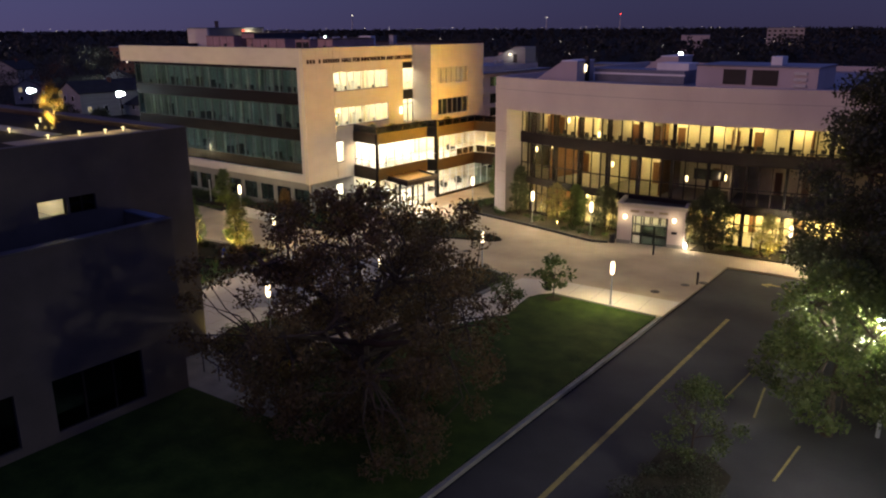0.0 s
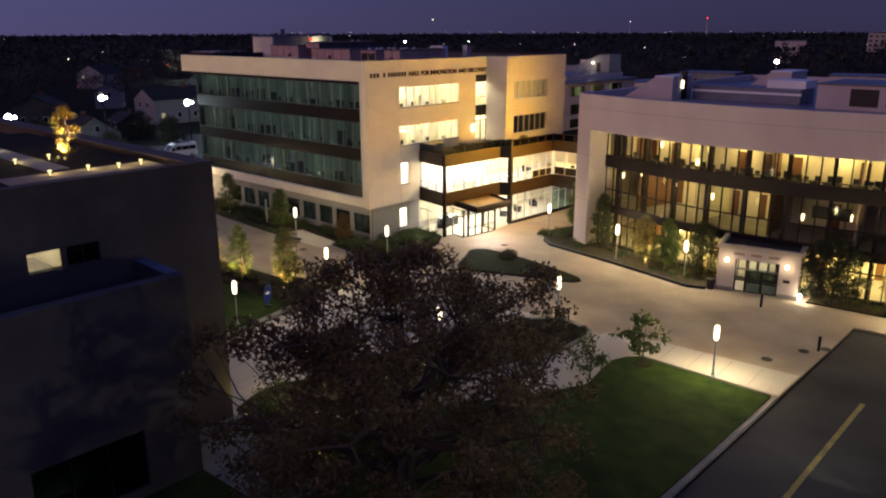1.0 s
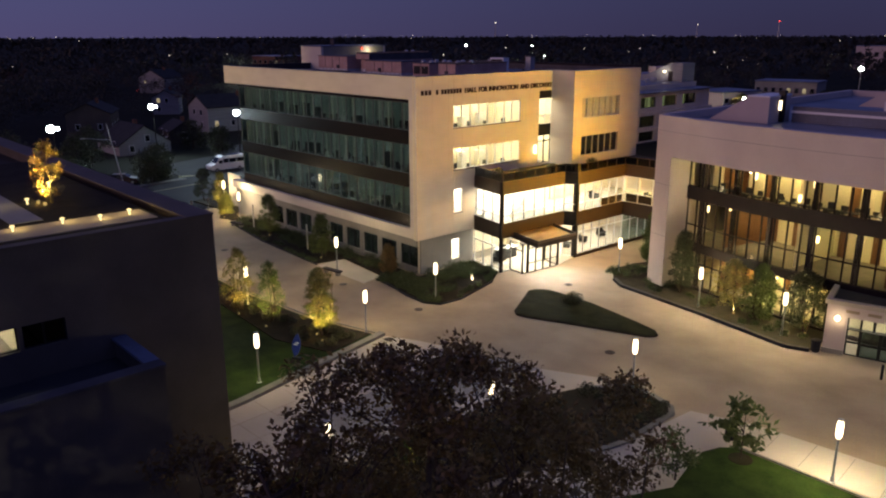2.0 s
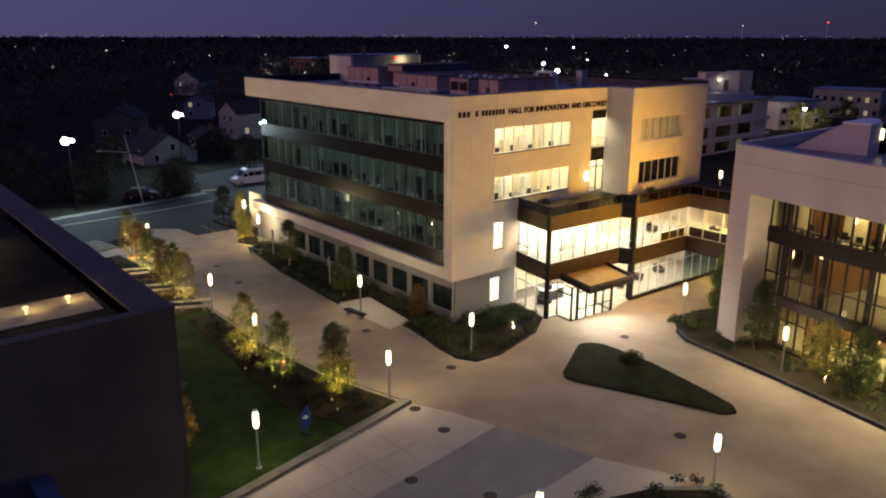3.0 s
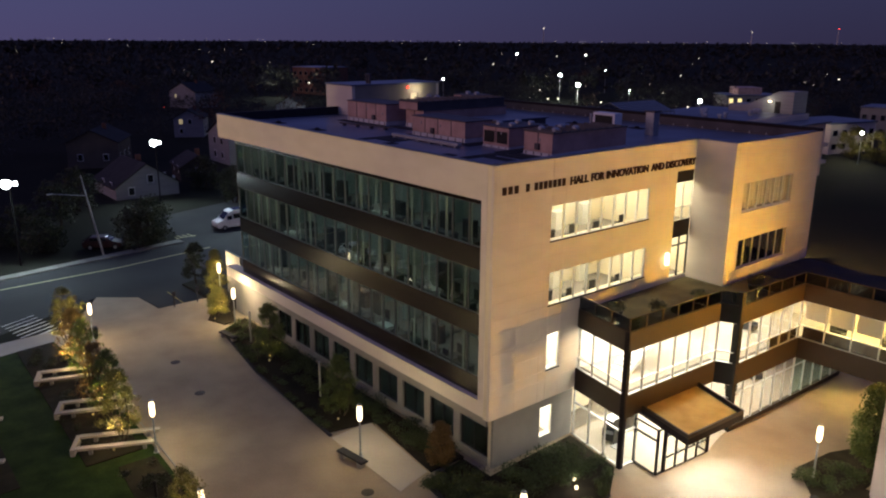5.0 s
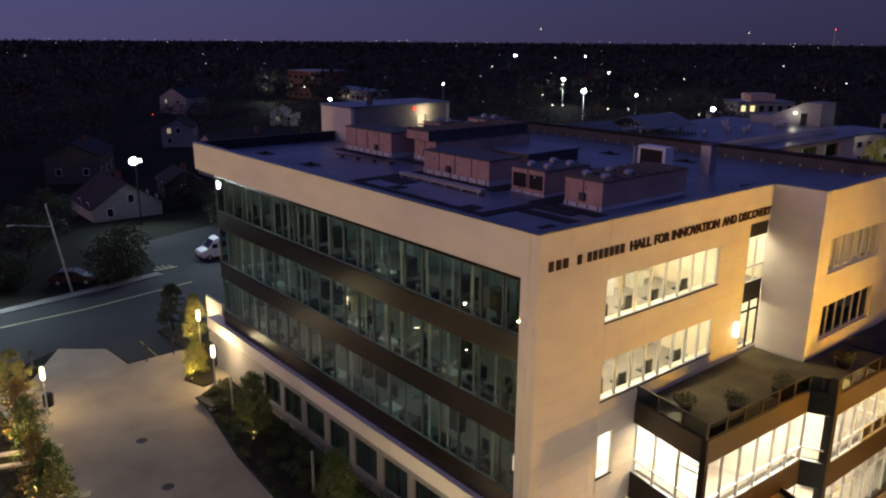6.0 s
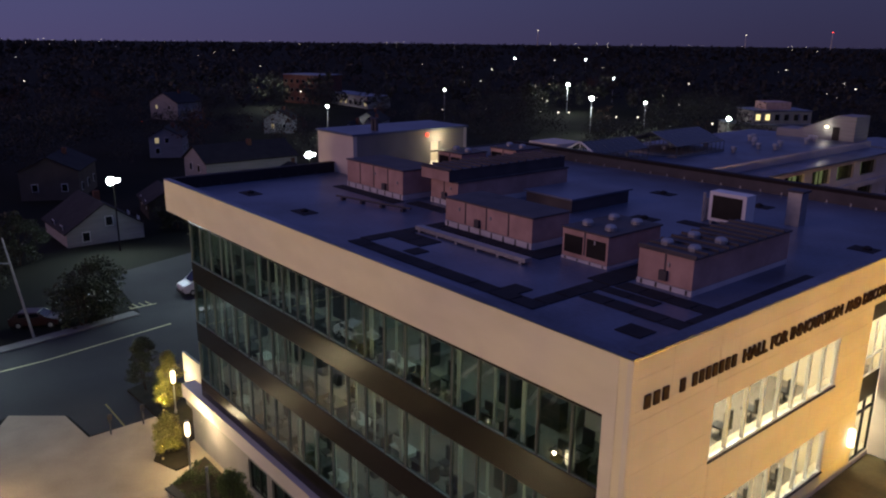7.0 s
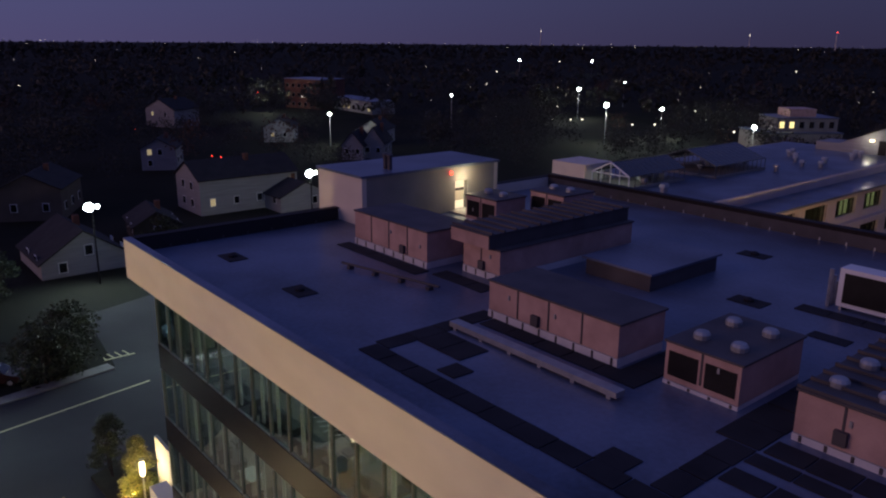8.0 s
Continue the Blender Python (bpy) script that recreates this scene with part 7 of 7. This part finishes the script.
random.seed(17)
for k in range(22):
    x, y = random.uniform(-25, 24), random.uniform(6, 16)
    part("roof_vent", lathe(bmesh.new(), ((0.3, 0), (0.3, 0.5), (0.5, 0.55), (0.4, 0.9)), 8, (x, y, 11.06)), M_STEEL, ob)
lamp("wing_light", "POINT", pose(-92.5, 156, 12), 60, (1.0, 0.9, 0.7), 0.3)
ob = thing("yard_lamp", -71, 111, -0.12, "slim lamp post with a glowing cylinder beyond the hall", "lamp post")
part("pole", tube(bmesh.new(), (0, 0, 0), (0, 0, 3.6), 0.07, 0.06), M_STEEL, ob)
part("diffuser", lathe(bmesh.new(), ((0.12, 3.6), (0.2, 3.7), (0.2, 4.5), (0.12, 4.6)), 12), G_LAMP, ob, "glowing cylinder")
lamp("yard_light", "POINT", pose(-71.5, 110.2, 5.2), 8000, (1.0, 0.62, 0.24), 0.2)
block("brick_school", -333, 198, 20, 14, 11.4, 15, M_BRICK, "three-storey red brick school", 3, 6, 0.1, 5)
block("low_building", -313, 207, 36, 10, 4.5, -5, M_SIDING, "long low pale building lit by street lamps", 1, 9, 0.4, 6)
row = block("row_building", -150, 239, 21, 14, 4.6, 52, M_GREYWALL, "pale building in steps of three storeys with a few lit windows", 1, 8, 0.0, 7)
part("upper_wall", bb(-5.5, 10.5, 3.0, 14, 4.9, 8.2), M_GREYWALL, row)
part("upper_roof", bb(-5.7, 10.7, 2.8, 14.2, 8.2, 8.45), M_ROOF, row, "flat roof")
part("penthouse", bb(-1.0, 6.0, 6.0, 13, 8.45, 10.4), M_UNIT, row, "pinkish rooftop storey")
for k in range(6):
    win = part("window", bb(-4.9 + 2.6 * k, -3.5 + 2.6 * k, 2.9, 2.996, 5.7, 7.5), M_GREYWALL, row)
    part("pane", bb(-4.8 + 2.6 * k, -3.6 + 2.6 * k, 2.86, 2.9, 5.8, 7.4), G_OFFICE if k in (0, 1) else M_CARGLASS, win)
block("far_office", -183, 520, 18, 14, 13.5, 18, M_CONC, "far pinkish concrete building", 2, 4, 0.0, 8)
block("far_office", -202, 830, 34, 14, 17, 15, M_WHITECON, "far pale block of several storeys", 4, 7, 0.05, 9)
block("low_office", -105.8, 205, 14.5, 12, 6.5, 76, M_CONC, "low pale building with a blue-grey flat roof beside a lamp", 2, 5, 0.1, 11)
block("low_office", -109.5, 238, 17, 12, 7.5, 10, M_GREYWALL, "grey two-storey building with a few lit windows", 2, 8, 0.3, 12)
ob = thing("street_lamp", -97.4, 188.9, -0.12, "street lamp on a pole beside a low building", "street lamp", "distant street lamps")
part("pole", tube(bmesh.new(), (0, 0, 0), (0, 0, 6.0), 0.1, 0.07, 6), M_STEEL, ob)
part("lamp_head", lathe(bmesh.new(), ((0.1, 0), (0.34, 0.15), (0.3, 0.45), (0.1, 0.6)), 8, (0, 0, 6.0)), G_WHITEFAR, ob)
lamp("street_light", "POINT", pose(-98.2, 188.0, 5.9), 2600, (1.0, 0.93, 0.66), 0.3)
for i, (x, y) in enumerate(((-95.5, 192.5), (-101.5, 195.5), (-99.5, 216.0), (-92.0, 222.0))):
    tree(x, y, 6.5, 2.6, L_OLIVE if i < 2 else L_DARK, "leafy street tree beside a low building", 44, 60, 0.55, 0.2, 0.14, 0.14, 160 + i, -0.1, "street trees", 2, 0.6)
block("far_office", -62, 240, 24, 12, 8, 10, M_CONC, "far pale building with lit windows", 2, 8, 0.3, 10)
def greenhouse(x, y, length, w, rise, label):
    ob = thing("greenhouse", x, y, 5.54, label, "greenhouse", "roof greenhouses")
    top = 6.9 + rise
    part("base", bb(-w - 0.1, w + 0.1, 0, length, 5.4, 5.7), M_GREYWALL, ob)
    bm = bmesh.new()
    n = round(length / 1.1)
    for k in range(n + 1):
        v = length * k / n
        for q in (-w, w):
            tube(bm, (q, v, 6.9), (0, v, top), 0.04, 0.04, 5)
            tube(bm, (q, v, 5.6), (q, v, 6.9), 0.05, 0.05, 5)
    tube(bm, (0, 0, top), (0, length, top), 0.06, 0.06, 5)
    for q in (-w, w):
        tube(bm, (q, 0, 6.9), (q, length, 6.9), 0.06, 0.06, 5)
    part("frame", bm, M_MULLION, ob, "grey metal frame")
    bm = bmesh.new()
    for q in (-w, w):
        tube(bm, (q, -0.06, 6.9), (0, -0.06, top), 0.09, 0.09, 6)
        tube(bm, (q, -0.06, 5.6), (q, -0.06, 6.9), 0.08, 0.08, 6)
    for q in (-w / 2, 0, w / 2):
        tube(bm, (q, -0.06, 5.6), (q, -0.06, top - abs(q) * rise / w), 0.06, 0.06, 6)
    tube(bm, (-w, -0.06, 6.9), (w, -0.06, 6.9), 0.06, 0.06, 6)
    part("gable_frame", bm, M_WHITE if w < 3 else M_MULLION, ob, "pale gable frame")
    for q in (-1, 1):
        bm = bmesh.new()
        bm.faces.new([bm.verts.new(p) for p in ((q * w, 0, 6.92), (0, 0, top + 0.02), (0, length, top + 0.02), (q * w, length, 6.92))])
        part("pane", bm, M_CARGLASS, ob, "dark sloping glass")
    return ob


gh = greenhouse(-111.4, 112.6, 10.6, 2.6, 1.3, "glass greenhouse with a pale gable frame on a flat roof")
greenhouse(-111.4, 127.2, 11.6, 4.3, 1.6, "broad dark glass greenhouse on a flat roof")
lamp("greenhouse_light", "POINT", gh.matrix_world @ Matrix.Translation((0, 1.6, 7.4)), 40, (0.8, 1.0, 0.9), 0.2)

# ---- woods and far lights ----
rng = np.random.default_rng(12)
EX, EY = -30.0, 25.0


def clump(vs, fs, x, y, h, r, n, size, rng):
    k = max(3, int(n / 18))
    cen = [(x + rng.normal(0, r * 0.45), y + rng.normal(0, r * 0.45), h * rng.uniform(0.35, 0.92)) for _ in range(k)]
    a, b = leaves(cen, 18, r * 0.26, size, rng, 0.8)
    o = len(vs)
    vs += a
    fs += [[i + o for i in f] for f in b]


HOMES = [tuple(o.location[:2]) for o in bpy.data.objects if o.name.split(".")[0] in ("house", "brick_school", "low_building", "row_building", "street_lamp")] + [(-230, 148), (-241, 258), (-190, 210), (-189, 234), (-147, 209)]


def open_ground(x, y):
    """Yards and streets on the town's side of each house stay free of trees."""
    for u, v in HOMES:
        d = Vector((-50 - u, 40 - v)).normalized()
        k = max(-5.0, min(20.0, (x - u) * d.x + (y - v) * d.y))
        if math.hypot(x - u - d.x * k, y - v - d.y * k) < 6.5:
            return True
    return False


def wood(name, count, d0, d1, h0, h1, n, size, leaf, label, a0=-12, a1=112):
    vs, fs = [], []
    made = 0
    while made < count:
        a = radians(rng.uniform(a0, a1))
        d = math.sqrt(rng.uniform(d0 * d0, d1 * d1)) if d1 < 1000 else d0 * (d1 / d0) ** rng.uniform(0, 1)
        x, y = EX - d * math.sin(a), EY + d * math.cos(a)
        if -165 < x < 20 and -30 < y < 170 or (x > -118 and y > 20 and y < 262) or open_ground(x, y):
            continue
        h = rng.uniform(h0, h1)
        clump(vs, fs, x, y, h, h * 0.42, n, size * h / 10, rng)
        made += 1
    me = bpy.data.meshes.new(name)
    me.from_pydata(vs, [], fs)
    me.materials.append(leaf)
    return tagged(new(name, me), label, "woods", kind="stuff")


wood("near_trees", 360, 110, 330, 6, 12, 540, 0.28, L_FAR, "dark leafy trees among the houses")
wood("autumn_trees", 90, 130, 420, 6, 12, 340, 0.30, L_AUTUMN, "dark russet trees among the houses")
wood("far_woods", 1500, 300, 1100, 8, 15, 90, 0.72, L_FAR, "dark wooded suburb in the distance")
wood("horizon_woods", 2600, 1000, 4200, 10, 14, 27, 2.0, L_FAR, "dark treeline on the horizon")
for i, (x, y, h, r) in enumerate(((-121.5, 55.5, 4.5, 2.6), (-124.5, 57.5, 5.0, 2.8), (-126.5, 46, 4.0, 2.4), (-131, 44.5, 4.5, 2.6), (-137, 50, 6, 3), (-133, 37, 6, 3), (-141, 41, 7, 3.2), (-146, 55, 6, 3), (-152, 76, 5, 2.5), (-139, 75, 5, 2.2))):
    tree(x, y, h, r, L_DARK, "dark bushy tree beside the street", 40, 55, 0.6, 0.2, 0.14, 0.12, 120 + i, -0.1, "street trees", 2, 0.5)

FAR = ((-230, 148, 8, 0.5), (-244, 201, 10, 0.4), (-241, 258, 10, 0.75), (-190, 210, 10, 0.85), (-264, 314, 10, 0.8), (-189, 234, 8, 0.6), (-147, 209, 8, 0.7), (-545, 533, 10, 1.1), (-493, 568, 10, 1.1), (-116, 314, 8, 1.1))
for x, y, z, s in FAR:
    ob = thing("street_lamp", x, y, -0.12, "distant glaring street lamp on a pole", "street lamp", "distant street lamps")
    part("pole", tube(bmesh.new(), (0, 0, 0), (0, 0, z), 0.12, 0.08, 6), M_STEEL, ob)
    # heads enlarged so that their shape includes the glare
    s *= 1.3
    part("lamp_head", lathe(bmesh.new(), ((0.2 * s, 0), (0.6 * s, 0.3 * s), (0.5 * s, 0.8 * s), (0.1 * s, 1.0 * s)), 8, (0, 0, z)), G_WHITEFAR, ob)
for x, y, p in ((-152.5, 97.6, 900), (-241, 258, 4200), (-190, 210, 4200), (-189, 234, 3600), (-147, 209, 2200), (-321, 178, 4200), (-230, 148, 2400)):
    lamp("street_light", "POINT", pose(x + 1.5, y - 1.5, 8.0), p, (0.9, 1.0, 0.88), 0.4)
bm = bmesh.new()
for _ in range(170):
    a = radians(rng.uniform(-5, 108))
    d = rng.uniform(1500, 4300) if rng.uniform(0, 1) < 0.72 else rng.uniform(420, 1500)
    x, y = EX - d * math.sin(a), EY + d * math.cos(a)
    s = 0.05 + d * 0.00023 * rng.uniform(0.4, 1.2)
    lathe(bm, ((s * 0.5, 0), (s, s * 0.7), (s * 0.5, s * 1.4)), 5, (x, y, 4 + 10 * min(1, d / 1500)))
SMALL = ((-309.5, 323), (-304.6, 396), (-199.6, 267.7), (-159.7, 223), (-204.6, 212.6), (-202.8, 215.4), (-185.6, 216), (-182, 221), (-637, 687), (-467, 432), (-237, 242.6), (-277, 393), (-207.5, 424.7), (-501, 757), (-354, 648), (-617, 274), (-485, 201), (-476, 191.6), (-848, 265), (-458, 121), (-326, 194), (-378, 272), (-653, 543), (-352, 316))
for x, y in SMALL:
    s = 0.12 + 0.0006 * math.hypot(x, y)
    lathe(bm, ((s * 0.5, 0), (s, s * 0.7), (s * 0.5, s * 1.4)), 6, (x, y, 5))
more = random.Random(5)
for _ in range(46):
    a = radians(more.uniform(2, 52))
    d = more.uniform(230, 620)
    x, y = EX - d * math.sin(a), EY + d * math.cos(a)
    if -165 < x < 20 and -30 < y < 262:
        continue
    s = 0.04 + d * 0.0003 * more.uniform(0.3, 1.0)
    lathe(bm, ((s * 0.5, 0), (s, s * 0.7), (s * 0.5, s * 1.4)), 5, (x, y, 5 + d * 0.008))
whole("distant_lights", bm, G_STREETFAR, "scattered small warm lights of the distant suburb", "lights", kind="stuff")
bm = bmesh.new()
for x, y, z in ((-267, 110.5, 3.0), (-211, 107.7, 3.0), (-208, 108.4, 3.0), (-360, 192, 5.0), (-194, 114, 3.0)):
    lathe(bm, ((0.06, 0), (0.14, 0.1), (0.06, 0.2)), 6, (x, y, z))
whole("red_lights", bm, G_RED, "small red lights of distant traffic", "lights", kind="stuff")
for x, y, h in ((-2420, 2540, 66), (-1560, 3420, 70), (-2050, 3600, 60)):
    ob = thing("radio_mast", x, y, -0.1, "distant slim mast with lights on the horizon", "mast", "distant masts")
    part("mast", tube(bmesh.new(), (0, 0, 0), (0, 0, h), 2.5, 1.2, 6), M_STEEL, ob)
    part("beacon", lathe(bmesh.new(), ((1, 0), (2.6, 2), (1, 4)), 6, (0, 0, h)), G_RED if x > -2000 else G_STREETFAR, ob)
